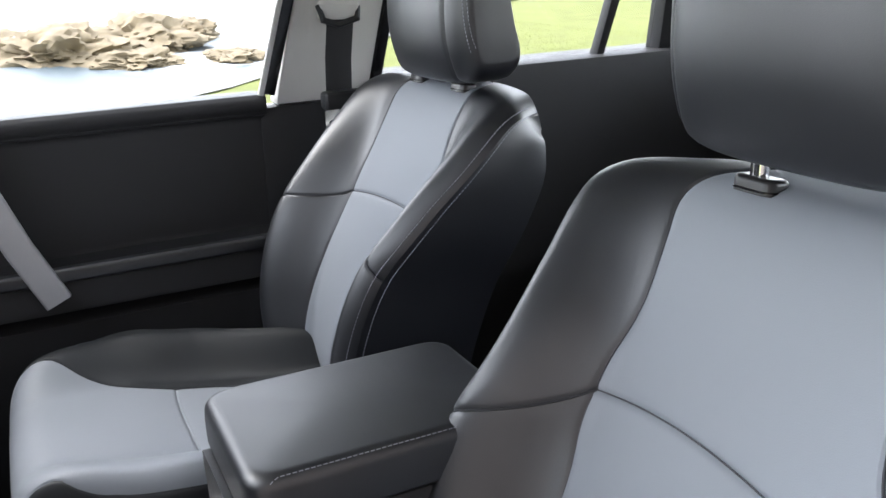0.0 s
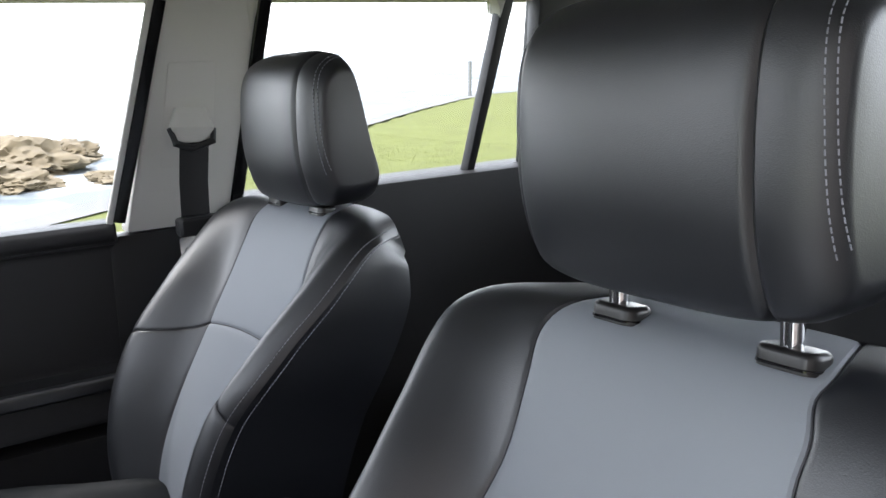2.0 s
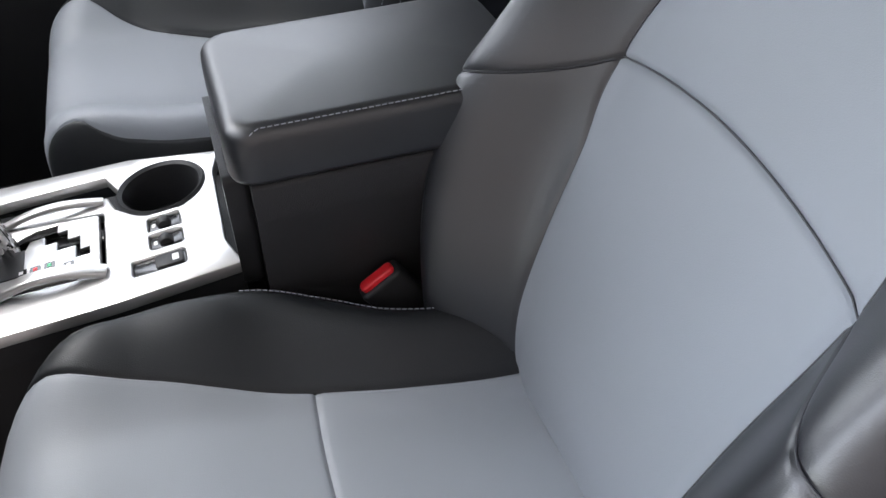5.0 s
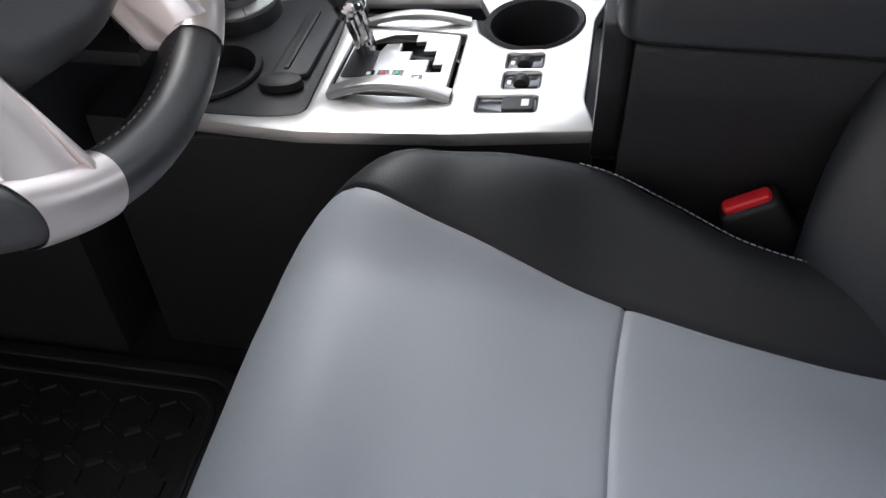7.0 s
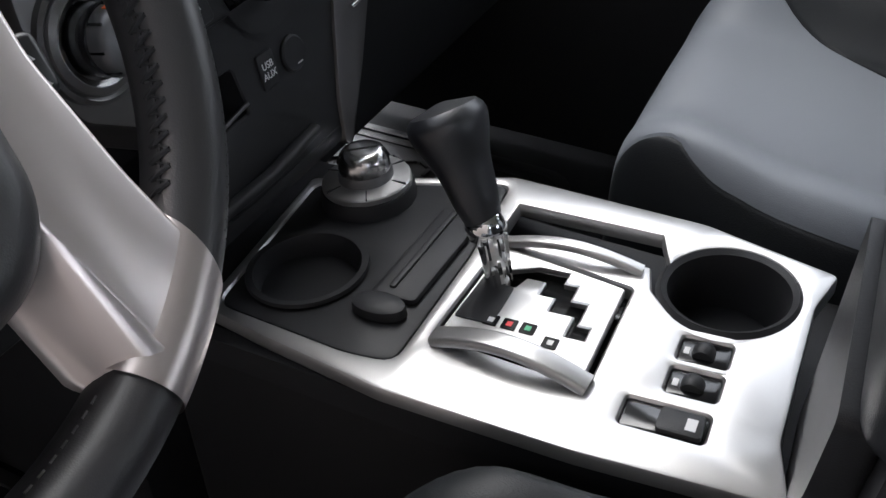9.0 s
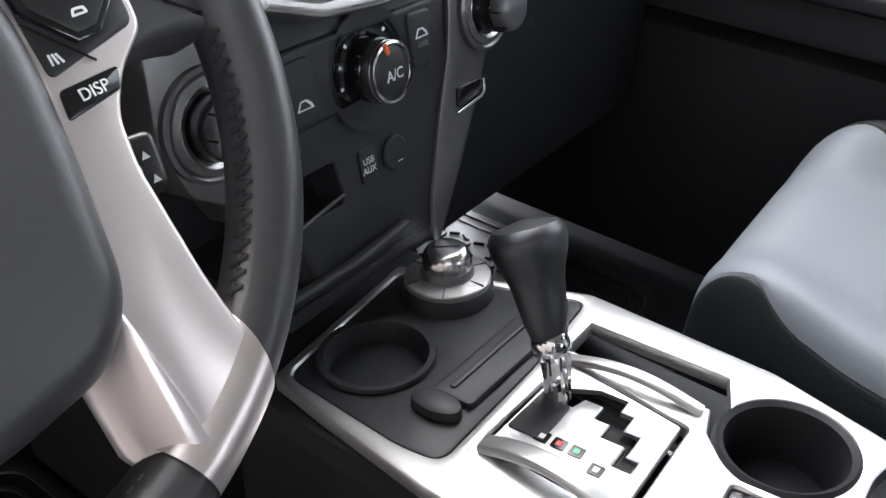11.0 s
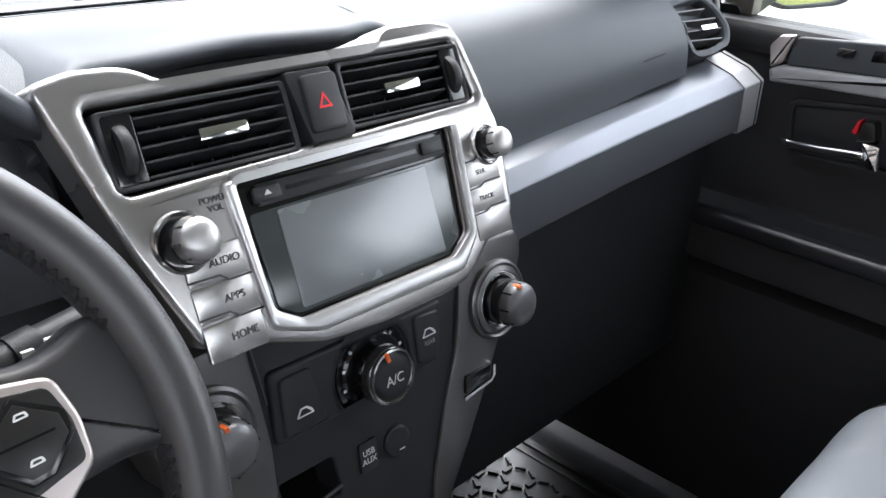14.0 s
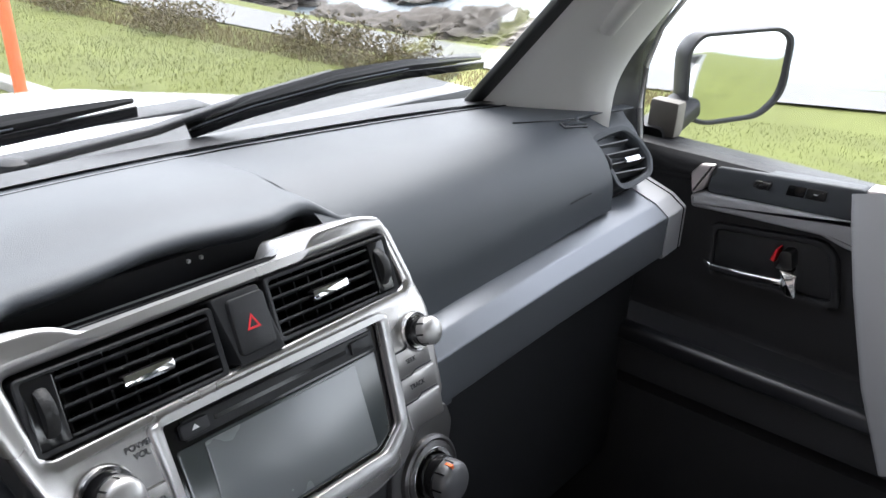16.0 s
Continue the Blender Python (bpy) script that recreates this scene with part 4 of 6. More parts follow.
part("gate_shutter", xf(prism(rounded([(-0.010, 0.184), (-0.070, 0.187), (-0.070, 0.160), (-0.030, 0.160), (-0.030, 0.174), (-0.010, 0.174)], 0.002), 0.001, 0.002), CF), BLACK_PLASTIC, gp)
part("gate_arch", xf(sweep([(0.016, 0.190 - 0.106 * k / 12, 0.001 + 0.010 * math.sin(math.pi * k / 12)) for k in range(13)], rrect(-0.005, 0.005, -0.003, 0.003, 0.002)), CF), SILVER, gp)
part("gate_arch", xf(sweep([(-0.093 - 0.008 * k / 12, 0.190 - 0.106 * k / 12, 0.001 + 0.012 * math.sin(math.pi * k / 12)) for k in range(13)], rrect(-0.008, 0.008, -0.004, 0.004, 0.003)), CF), SILVER, gp)
for k, (x, y, m_) in enumerate(((-0.066, 0.162, WHITE_MARK), (-0.066, 0.149, RED), (-0.066, 0.136, GREEN_MARK), (-0.074, 0.118, WHITE_MARK))):
    w_ = part("gate_window", xf(prism(rrect(x - 0.005, x + 0.005, y - 0.005, y + 0.005, 0.001), 0.001, 0.0018), CF), GLOSS_BLACK, gp)
    part("mark", xf(box(x - 0.0022, x + 0.0022, y - 0.002, y + 0.002, 0.0018, 0.0021), CF), m_, w_)
# shift lever
shift = thing("gear_lever", "black leather gear knob on chrome stalk in the silver gate", "gear lever", (-0.02, 0.27, 0.95))
b0, b1, b2 = Vector((-0.026, 0.272, 0.955)), Vector((-0.021, 0.284, 0.994)), Vector((-0.006, 0.322, 1.062))
ax = (b2 - b1).normalized()
part("stalk", tube([b0, b0.lerp(b1, 0.5), b1 + ax * 0.01], 0.009, 14, up=(1, 0, 0)), CHROME, shift, "chrome stalk")
for s in (-1, 1):
    part("stalk_rib", tube([b0 + Vector((s * 0.006, -0.004, 0)), b1 + Vector((s * 0.009, -0.005, 0.004))], 0.004, 8, up=(0, 1, 0)), CHROME, shift)
part("chrome_ring", xf(lathe([(0.0125, -0.004), (0.014, 0.0), (0.0135, 0.010), (0.012, 0.012)], 28), frame_at(b1, (1, 0, 0), ax.cross(Vector((1, 0, 0))))), CHROME, shift)
scl, pth = [], []
for k in range(21):
    t = k / 20
    pth.append(b1 + ax * (0.008 + (b2 - b1).length * t * 1.06))
    r = curve1([(0, 0.012), (0.15, 0.0150), (0.5, 0.0190), (0.75, 0.0255), (0.88, 0.0262), (0.96, 0.021), (0.99, 0.012), (1.0, 0.004)], t)
    scl.append(r)
part("knob", sweep(pth, circle(0, 0, 1.0, 28, 1.12), scales=scl, up=(1, 0, 0)), BLACK_LEATHER, shift, "black leather knob")
# drive mode dial
dial = thing("drive_mode_dial", "silver rotary drive mode dial on the console tray", "dial", (0.036, 0.40, 0.95))
DF = CF @ Matrix.Translation((0.044, 0.318, 0.0))
part("mount", xf(lathe([(0.040, -0.01), (0.0385, 0.010), (0.0375, 0.0125), (0.0, 0.013)], 36), DF), BLACK_PLASTIC, dial)
part("ring", xf(lathe([(0.0365, 0.0125), (0.0365, 0.0165), (0.0355, 0.0175), (0.0225, 0.0190), (0.0215, 0.0150)], 48), DF), SILVER, dial, "flat silver ring")
part("knob_foot", xf(lathe([(0.0225, 0.017), (0.0222, 0.024), (0.0210, 0.027), (0.0, 0.027)], 40), DF), KNOB_GREY, dial)
part("knob", xf(lathe([(0.0212, 0.025), (0.0210, 0.030), (0.0202, 0.036), (0.0180, 0.041), (0.0150, 0.0435), (0.010, 0.0440), (0.0, 0.0440)], 40), DF), CHROME_SATIN, dial, "silver knob")
part("stripe", xf(sweep([(0, -0.0208, 0.034), (0, -0.0178, 0.0412), (0, -0.010, 0.0438), (0, 0.010, 0.0438), (0, 0.0178, 0.0412), (0, 0.0208, 0.034)], rrect(-0.0008, 0.0008, -0.0008, 0.0008, 0.0003, 2), up=(1, 0, 0)), DF @ pose(0, 0, 0, 0, 0, 35)), GLOSS_BLACK, dial, "black pointer line")
for a in range(0, 360, 60):
    part("mark", xf(box(-0.0005, 0.0005, 0.0235, 0.0362, 0.0172, 0.0190), DF @ pose(0, 0, 0, 0, 0, a)), DARK_MARK, dial)

# armrest box behind the plate
arm = thing("armrest_box", "black leather console armrest with pale stitching", "armrest", (-0.06, -0.1, 0.6))


LID = rounded([(-0.212, 0.060), (-0.020, 0.060), (-0.020, -0.205), (-0.212, -0.205)], 0.028, 8)
LID_MID = Vector((-0.116, -0.073))


def lid_ring(inset, z):
    """The lid's plan drawn in by a margin, at a height."""
    return [Vector((LID_MID.x + (x - LID_MID.x) * (1 - inset / 0.096), LID_MID.y + (y - LID_MID.y) * (1 - inset / 0.132), z)) for x, y in LID]


own = bmesh.new()
steps_ = [(0.006, 1.0940), (0.001, 1.0960), (0.0, 1.1000), (0.0, 1.1220), (0.0006, 1.1300)]
steps_ += [(0.0006 + 0.013 * (1 - math.cos(radians(a))), 1.1300 + 0.0140 * math.sin(radians(a))) for a in range(10, 91, 10)] + [(0.045, 1.1455), (0.070, 1.1470), (0.090, 1.1475)]
rings = [[own.verts.new(p) for p in lid_ring(*st)] for st in steps_]
n_lid = len(LID)
for r0, r1 in zip(rings, rings[1:]):
    for i in range(n_lid):
        own.faces.new((r0[i], r0[(i + 1) % n_lid], r1[(i + 1) % n_lid], r1[i]))
own.faces.new(rings[0])
own.faces.new(rings[-1])
lid = part("lid", own, BLACK_LEATHER, arm, "black leather lid", sharp=60)
SIDE = frame_at((0, 0, 0), (1, 0, 0), (0, 0, 1))
part("bin", xf(prism(rounded([(-0.209, 1.0935), (-0.207, 1.060), (-0.172, 0.95), (-0.145, 0.62), (-0.03, 0.62), (-0.024, 1.0935)], 0.006), -0.046, 0.23, 0.004, 2), SIDE), DOOR_PLASTIC, arm, "black grained bin")
part("front_cheek", xf(prism(rounded([(-0.190, 1.0935), (-0.186, 1.04), (-0.150, 0.955), (-0.06, 0.955), (-0.04, 1.0935)], 0.008), -0.066, -0.0455, 0.006, 3), SIDE), BLACK_PLASTIC, arm)
sew = [Vector((-0.2065, y_, 1.1420)) for y_ in np.linspace(-0.195, 0.025, 40)] + [Vector((-0.184 - (0.0225 + 0.0045 * (k / 8)**0.6) * math.cos(radians(7 * k)), 0.032 + (0.0225 + 0.0045 * (k / 8)**0.6) * math.sin(radians(7 * k)), 1.1420 - 0.034 * (k / 8)**1.8)) for k in range(0, 9)]
part("stitching", dashes(sew), THREAD, lid, "pale thread")

# belt buckle beside the driver's cushion
buckle = thing("belt_buckle", "black seat belt buckle with a red release button", "belt buckle", (-0.205, -0.06, 0.85))
BF = frame_at((-0.198, -0.047, 0.966), (0, -1, 0.65), (-0.10, 0.6, 1))
part("housing", xf(prism(rrect(-0.022, 0.022, -0.0105, 0.0105, 0.006), -0.070, 0.0, 0.004, 3), BF @ pose(0, 0, 0, -90)), BLACK_PLASTIC, buckle)
part("button", xf(prism(rrect(-0.0175, 0.0175, -0.0060, 0.0060, 0.004), -0.002, 0.005, 0.0025, 3), BF @ pose(0, 0, 0, -90)), RED, buckle, "red release button")

# ---- dashboard ----
dash = thing("dashboard", "dark grey moulded dashboard with silver centre stack", "dashboard", (0, 0.7, 0.6))
AF = frame_at((0, 0.457, 1.224), (1, 0, 0), (0, 0.45, 1))


def dash_pt(a, b):
    """The padded upper dash: from its lower front edge over the crest to the base of the windscreen."""
    x = lerp(-0.70, 0.70, a)
    c = 1 - abs(x / 0.70)**2.5
    y = curve1([(0, 0.556), (0.25, 0.562), (0.5, 0.588), (0.68, 0.632), (0.82, 0.70), (1, 0.860)], b) - (0.02 + 0.07 * smooth01((b - 0.5) / 0.5)) * (x / 0.6)**2
    z0 = 1.236 + 0.040 * smooth01((abs(x) - 0.2) / 0.42)
    z = curve1([(0, 0.0), (0.25, 0.42), (0.5, 0.78), (0.68, 0.945), (0.82, 1.0), (1, 0.88)], b)
    z1 = 1.372
    y += 0.034 * smooth01((x - 0.572) / 0.025) * (1 - smooth01((b - 0.62) / 0.18))
    return Vector((x, y, lerp(z0, z1, z)))


def dash_side(x0, x1):
    return lambda a, b: dash_pt((lerp(x0, x1, a) + 0.70) / 1.40, b)


part("passenger_pad", grid(dash_side(0.138, 0.70), 30, 44, spread=False), DASH_PLASTIC, dash, "dark grey grained dash pad")
part("driver_pad", grid(lambda a, b: dash_side(-0.70, -0.165)(a, b), 24, 30, spread=False), DASH_PLASTIC, dash)


def centre_pad(a, b):
    """The padded hood over the clock: a lip that curls back into the recess."""
    x = lerp(-0.200, 0.172, a)
    y = curve1([(0, 0.632), (0.12, 0.612), (0.2, 0.603), (0.28, 0.602), (0.36, 0.610), (0.5, 0.640), (0.72, 0.71), (1, 0.862)], b)
    z = curve1([(0, 1.335), (0.12, 1.352), (0.2, 1.358), (0.28, 1.3645), (0.36, 1.3695), (0.5, 1.3705), (0.72, 1.3728), (1, 1.3560)], b)
    front = 1 - smooth01((b - 0.3) / 0.5)
    y += front * (0.014 * math.exp(-((x + 0.01) / 0.06)**2) + 0.010 * smooth01((x - 0.08) / 0.05) - 0.022 * smooth01((x - 0.130) / 0.04) - 0.045 * smooth01((-0.13 - x) / 0.06))
    z -= 0.010 * smooth01((x - 0.136) / 0.03) + 0.010 * smooth01((-0.160 - x) / 0.04)
    z -= front * (0.008 * smooth01((x - 0.120) / 0.045) + 0.025 * smooth01((-0.14 - x) / 0.06))
    return Vector((x, y - 0.012 * (x / 0.2)**2 * smooth01((b - 0.5) / 0.5), z))


part("centre_pad", grid(centre_pad, 60, 44, spread=False), DASH_PLASTIC, dash, "padded hood over the clock recess")
part("cowl", box(-0.72, 0.72, 0.868, 0.972, 1.24, 1.342, 0.008), BLACK_PLASTIC, dash)
part("defrost_strip", grid(lambda a, b: dash_pt(lerp(0.02, 0.98, a), lerp(0.945, 0.998, b)) + Vector((0, 0, 0.004)), 60, 4, spread=False), BLACK_PLASTIC, dash)
part("pad_seam", tube([dash_pt(lerp(0.10, 0.96, k / 40), 0.93) + Vector((0, 0, 0.0006)) for k in range(41)], 0.0012, 6), GLOSS_BLACK, dash)
# trim beam on the passenger's side
beam_cut = rounded([(-0.030, 0.035), (0.008, 0.0230), (0.027, 0.010), (0.026, -0.046), (-0.03, -0.05)], 0.0025)
cap_cut = [(x * 1.06, y * 1.07) for x, y in beam_cut]
beam = part("trim_beam", sweep([(0.195, 0.543, 1.206), (0.42, 0.535, 1.227), (0.60, 0.527, 1.241), (0.665, 0.524, 1.246)], beam_cut, up=(0, 0, 1)), BEAM_PLASTIC, dash, "dark metallic trim beam")
part("beam_cap", sweep([(0.651, 0.525, 1.2448), (0.700, 0.524, 1.249)], cap_cut, up=(0, 0, 1)), DOOR_SILVER, dash, "satin silver end")
part("cap_joint", sweep([(0.6905, 0.524, 1.2482), (0.6925, 0.524, 1.2484)], [(x * 1.02, y * 1.02) for x, y in cap_cut], up=(0, 0, 1)), GLOSS_BLACK, dash)
part("beam_cap", sweep([(0.185, 0.5435, 1.205), (0.232, 0.542, 1.2095)], cap_cut, up=(0, 0, 1)), BEAM_PLASTIC, dash)
part("lower_dash", box(0.12, 0.69, 0.54, 0.90, 0.85, 1.18, 0.03, 3), BLACK_PLASTIC, dash)
part("lower_dash", box(-0.69, -0.14, 0.52, 0.90, 0.95, 1.20, 0.03, 3), BLACK_PLASTIC, dash)
part("bulkhead", box(-0.72, 0.72, 0.88, 0.96, 0.60, 1.30, 0.01), CARPET, dash)
# centre stack: silver bezel
bez = rounded([(-0.207, 0.171), (-0.181, 0.1765), (-0.1535, 0.1755), (-0.1405, 0.1715), (-0.126, 0.163), (0.045, 0.1635), (0.060, 0.177), (0.108, 0.177), (0.134, 0.171), (0.160, 0.085), (0.152, 0.012), (0.114, -0.004), (0.086, -0.025), (0.055, -0.031), (-0.010, -0.031), (-0.064, -0.026), (-0.102, -0.013), (-0.150, 0.000), (-0.178, 0.07)], 0.008)
hzh = rounded([(-0.041, 0.155), (-0.001, 0.155), (0.008, 0.105), (-0.031, 0.105)], 0.003)
head = rounded([(-0.100, 0.092), (0.100, 0.093), (0.092, 0.010), (0.070, -0.004), (-0.078, -0.004), (-0.097, 0.008)], 0.004)
bezel = part("centre_bezel", xf(prism(bez, -0.030, 0.0, 0.0045, 4, [rounded([(-0.180, 0.154), (0.128, 0.158), (0.141, 0.110), (-0.170, 0.101)], 0.006), head]), AF), BEZEL_SILVER, dash, "satin silver bezel")
part("bezel_backing", xf(prism(rounded([(-0.203, 0.163), (0.132, 0.163), (0.156, 0.085), (0.147, 0.002), (0.096, -0.018), (-0.088, -0.018), (-0.142, -0.003), (-0.162, 0.06)], 0.010), -0.085, -0.031, 0.003, 2, [rounded([(-0.186, 0.157), (0.132, 0.161), (0.145, 0.107), (-0.175, 0.098)], 0.006)]), AF), BLACK_PLASTIC, dash)
for horn in ([(0.047, 0.160), (0.061, 0.1755), (0.108, 0.1755), (0.131, 0.1695), (0.131, 0.160)], [(-0.202, 0.160), (-0.198, 0.172), (-0.181, 0.1750), (-0.1535, 0.1740), (-0.142, 0.1700), (-0.130, 0.160)]):
    part("bezel_horn", xf(prism(rounded(horn, 0.004), -0.066, -0.026, 0.004, 3), AF), BEZEL_SILVER, bezel)
part("screen_surround", xf(prism(rounded([(-0.110, 0.095), (0.109, 0.097), (0.101, 0.006), (0.076, -0.0175), (-0.066, -0.0175), (-0.103, -0.004)], 0.006), -0.002, 0.0042, 0.0030, 3, [head]), AF), SILVER, bezel, "bright satin frame round the display")
part("vent_well", xf(box(-0.19, 0.15, 0.095, 0.165, -0.05, -0.045), AF), GLOSS_BLACK, dash)
part("hazard_surround", xf(prism(hzh, -0.03, 0.001, 0.001), AF), BLACK_PLASTIC, dash)


def vent(x0, x1, y0, y1, m, wheel_left):
    """An air vent: slanted louvres, fins behind them, a chrome tab and a thumb wheel."""
    v_ = part("air_vent", xf(prism(rrect(x0, x1, y0, y1, 0.004), -0.030, -0.001, 0.001, 1, [rrect(x0 + 0.004, x1 - 0.004, y0 + 0.003, y1 - 0.003, 0.003)]), m), BLACK_PLASTIC, dash, "black louvred air vent")
    wx0, wx1 = (x0 + 0.004, x0 + 0.024) if wheel_left else (x1 - 0.022, x1 - 0.004)
    part("side_plate", xf(prism(rrect(wx0, wx1, y0 + 0.003, y1 - 0.003, 0.002), -0.02, -0.002, 0.001), m), GLOSS_BLACK, v_)
    part("thumb_wheel", xf(xf(lathe([(0, -0.004), (0.017, -0.004), (0.018, -0.002), (0.018, 0.002), (0.017, 0.004), (0, 0.004)], 36), Matrix.Rotation(radians(90), 4, "Y")), m @ Matrix.Translation(((wx0 + wx1) / 2, (y0 + y1) / 2, -0.012))), RUBBER, v_)
    lx0, lx1 = (wx1 + 0.001, x1 - 0.004) if wheel_left else (x0 + 0.004, wx0 - 0.001)
    for k in range(5):
        y = lerp(y0 + 0.0055, y1 - 0.007, k / 4)
        part("louvre", xf(xf(box(lx0, lx1, -0.0009, 0.0009, -0.020, 0.0, 0.0004, 1), Matrix.Rotation(radians(-14), 4, "X")), m @ Matrix.Translation((0, y, -0.003))), BLACK_PLASTIC, v_)
    n_ = 7
    for k in range(n_):
        x = lerp(lx0 + 0.008, lx1 - 0.008, k / (n_ - 1))
        part("fin", xf(box(x - 0.0008, x + 0.0008, y0 + 0.004, y1 - 0.004, -0.038, -0.020), m), BLACK_PLASTIC, v_)
    cx, cy = (lx0 + lx1) / 2, (y0 + y1) / 2 - 0.001
    part("tab", xf(box(cx - 0.018, cx + 0.018, cy - 0.0035, cy + 0.0045, -0.004, 0.004, 0.0018, 2), m), CHROME, v_, "chrome tab")
    return v_


vent(-0.176, -0.040, 0.103, 0.151, AF, True)
vent(0.006, 0.134, 0.108, 0.156, AF, False)
hz = part("hazard_button", xf(prism(rrect(-0.031, 0.000, 0.111, 0.151, 0.004), 0.0, 0.005, 0.002), AF), BLACK_PLASTIC, dash, "black hazard button")
tri_ = [(-0.022, 0.127), (-0.010, 0.127), (-0.016, 0.138)]
tri_i = [(-0.0195, 0.1285), (-0.0125, 0.1285), (-0.016, 0.135)]
part("mark", xf(prism(tri_, 0.005, 0.0053, 0, 1, [tri_i]), AF), RED, hz, "red triangle")
# head unit
unit = part("head_unit", xf(prism(head, -0.03, -0.004, 0.001), AF), GLOSS_BLACK, dash, "black infotainment unit")
part("disc_slot", xf(box(-0.085, 0.090, 0.074, 0.0885, -0.006, -0.001, 0.001), AF), BLACK_PLASTIC, unit)
part("slot_line", xf(box(-0.062, 0.060, 0.080, 0.0830, -0.002, -0.0004), AF), GLOSS_BLACK, unit)
for x in (-0.078, 0.076):
    part("button", xf(prism(rrect(x - 0.011, x + 0.011, 0.0765, 0.0865, 0.002), -0.002, 0.001, 0.001), AF), BLACK_PLASTIC, unit)
part("mark", xf(prism([(-0.081, 0.0805), (-0.075, 0.0805), (-0.078, 0.0840)], 0.0010, 0.0013), AF), WHITE_MARK, unit)
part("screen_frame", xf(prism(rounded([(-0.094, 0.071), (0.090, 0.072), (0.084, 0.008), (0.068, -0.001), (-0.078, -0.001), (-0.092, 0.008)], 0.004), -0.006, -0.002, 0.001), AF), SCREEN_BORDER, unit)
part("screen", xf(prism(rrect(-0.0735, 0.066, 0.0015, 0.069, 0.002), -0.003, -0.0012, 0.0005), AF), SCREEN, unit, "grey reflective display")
# side buttons and knobs
for k, (word, y0, y1) in enumerate((("AUDIO", 0.0380, 0.0600), ("APPS", 0.0145, 0.0370), ("HOME", -0.010, 0.0135))):
    bt = part("button", xf(prism(rounded([(-0.150, y0), (-0.150, y1), (-0.101 - 0.003 * k, y1), (-0.101 - 0.003 * k, y0)], 0.002), -0.002, 0.0012, 0.0008), AF), BEZEL_SILVER, bezel, "silver button")
    text("lettering", word, 0.0070, AF @ Matrix.Translation((-0.122, (y0 + y1) / 2, 0.0014)), DARK_MARK, bt)
text("lettering", "POWER\nVOL", 0.0058, AF @ Matrix.Translation((-0.117, 0.084, 0.0004)), DARK_MARK, bezel)
for k, (word, y0, y1) in enumerate((("SEEK", 0.0415, 0.0620), ("TRACK", 0.0210, 0.0405), ("", -0.002, 0.0200))):
    bt = part("button", xf(prism(rounded([(0.103, y0), (0.104, y1), (0.146, y1), (0.144, y0)], 0.002), -0.002, 0.0012, 0.0008), AF), BEZEL_SILVER, bezel, "silver button")
    if word:
        text("lettering", word, 0.0055, AF @ Matrix.Translation((0.122, (y0 + y1) / 2, 0.0014)), DARK_MARK, bt)


for y_ in (0.0375, 0.0140):
    part("button_gap", xf(sweep([(-0.150, y_ + 0.004, 0.0010), (-0.128, y_ + 0.0035, 0.0010), (-0.122, y_ - 0.001, 0.0010), (-0.104, y_ - 0.0012, 0.0010)], rrect(-0.0006, 0.0006, -0.0006, 0.0006, 0.0002, 2)), AF), DARK_MARK, bezel)
for y_ in (0.0630, 0.0410, 0.0205):
    part("button_gap", xf(sweep([(0.103, y_ - 0.001, 0.0010), (0.118, y_ - 0.001, 0.0010), (0.124, y_ + 0.002, 0.0010), (0.144, y_ + 0.002, 0.0010)], rrect(-0.0006, 0.0006, -0.0006, 0.0006, 0.0002, 2)), AF), DARK_MARK, bezel)


def knob(name, m, r, h, ring_, face, parent, label):
    ring_ob = part(name, xf(lathe([(r * 1.42, -0.002), (r * 1.42, 0.002), (r * 1.32, 0.004), (r * 1.15, 0.003), (r * 1.12, -0.002)], 44), m), ring_, parent, label)
    part("base", xf(lathe([(r * 1.05, -0.002), (r * 1.05, h * 0.55), (r * 0.9, h * 0.62), (0, h * 0.62)], 40), m), GLOSS_BLACK, ring_ob)
    part("cap", xf(lathe([(r * 0.96, h * 0.5), (r, h * 0.55), (r, h * 0.80), (r * 0.96, h * 0.90), (r * 0.86, h * 0.98), (r * 0.62, h * 1.05), (r * 0.3, h * 1.08), (0, h * 1.09)], 48), m), face, ring_ob)
    for k in range(8):
        part("rib", xf(box(-0.0007, 0.0007, r * 0.94, r * 1.008, h * 0.5, h * 0.9), m @ pose(0, 0, 0, 0, 0, 45 * k)), GLOSS_BLACK, ring_ob)
    return ring_ob


knob("volume_knob", AF @ Matrix.Translation((-0.1455, 0.067, 0)), 0.0138, 0.026, CHROME_SATIN, KNOB_SILVER, dash, "silver volume knob")
knob("tune_knob", AF @ Matrix.Translation((0.136, 0.0715, 0)), 0.0118, 0.022, CHROME_SATIN, KNOB_SILVER, dash, "silver tuning knob")
# climate panel
HF = frame_at((0, 0.470, 1.141), (1, 0, 0), (0, 0.2, 1))
clim = part("climate_panel", xf(prism(rounded([(-0.105, 0.062), (0.105, 0.062), (0.085, -0.065), (0.060, -0.150), (-0.085, -0.150), (-0.100, -0.06)], 0.008), -0.03, 0.0, 0.002, 2, [rounded([(-0.098, -0.054), (-0.047, -0.054), (-0.043, -0.088), (-0.100, -0.088)], 0.004)]), HF), BLACK_PLASTIC, dash, "black climate control panel")
part("cubby", xf(box(-0.10, -0.04, -0.09, -0.05, -0.06, -0.055), HF), GLOSS_BLACK, dash)
knob("climate_dial", HF @ Matrix.Translation((0.0, -0.001, 0)), 0.022, 0.024, GLOSS_BLACK, BLACK_PLASTIC, dash, "black climate dial with silver rim")
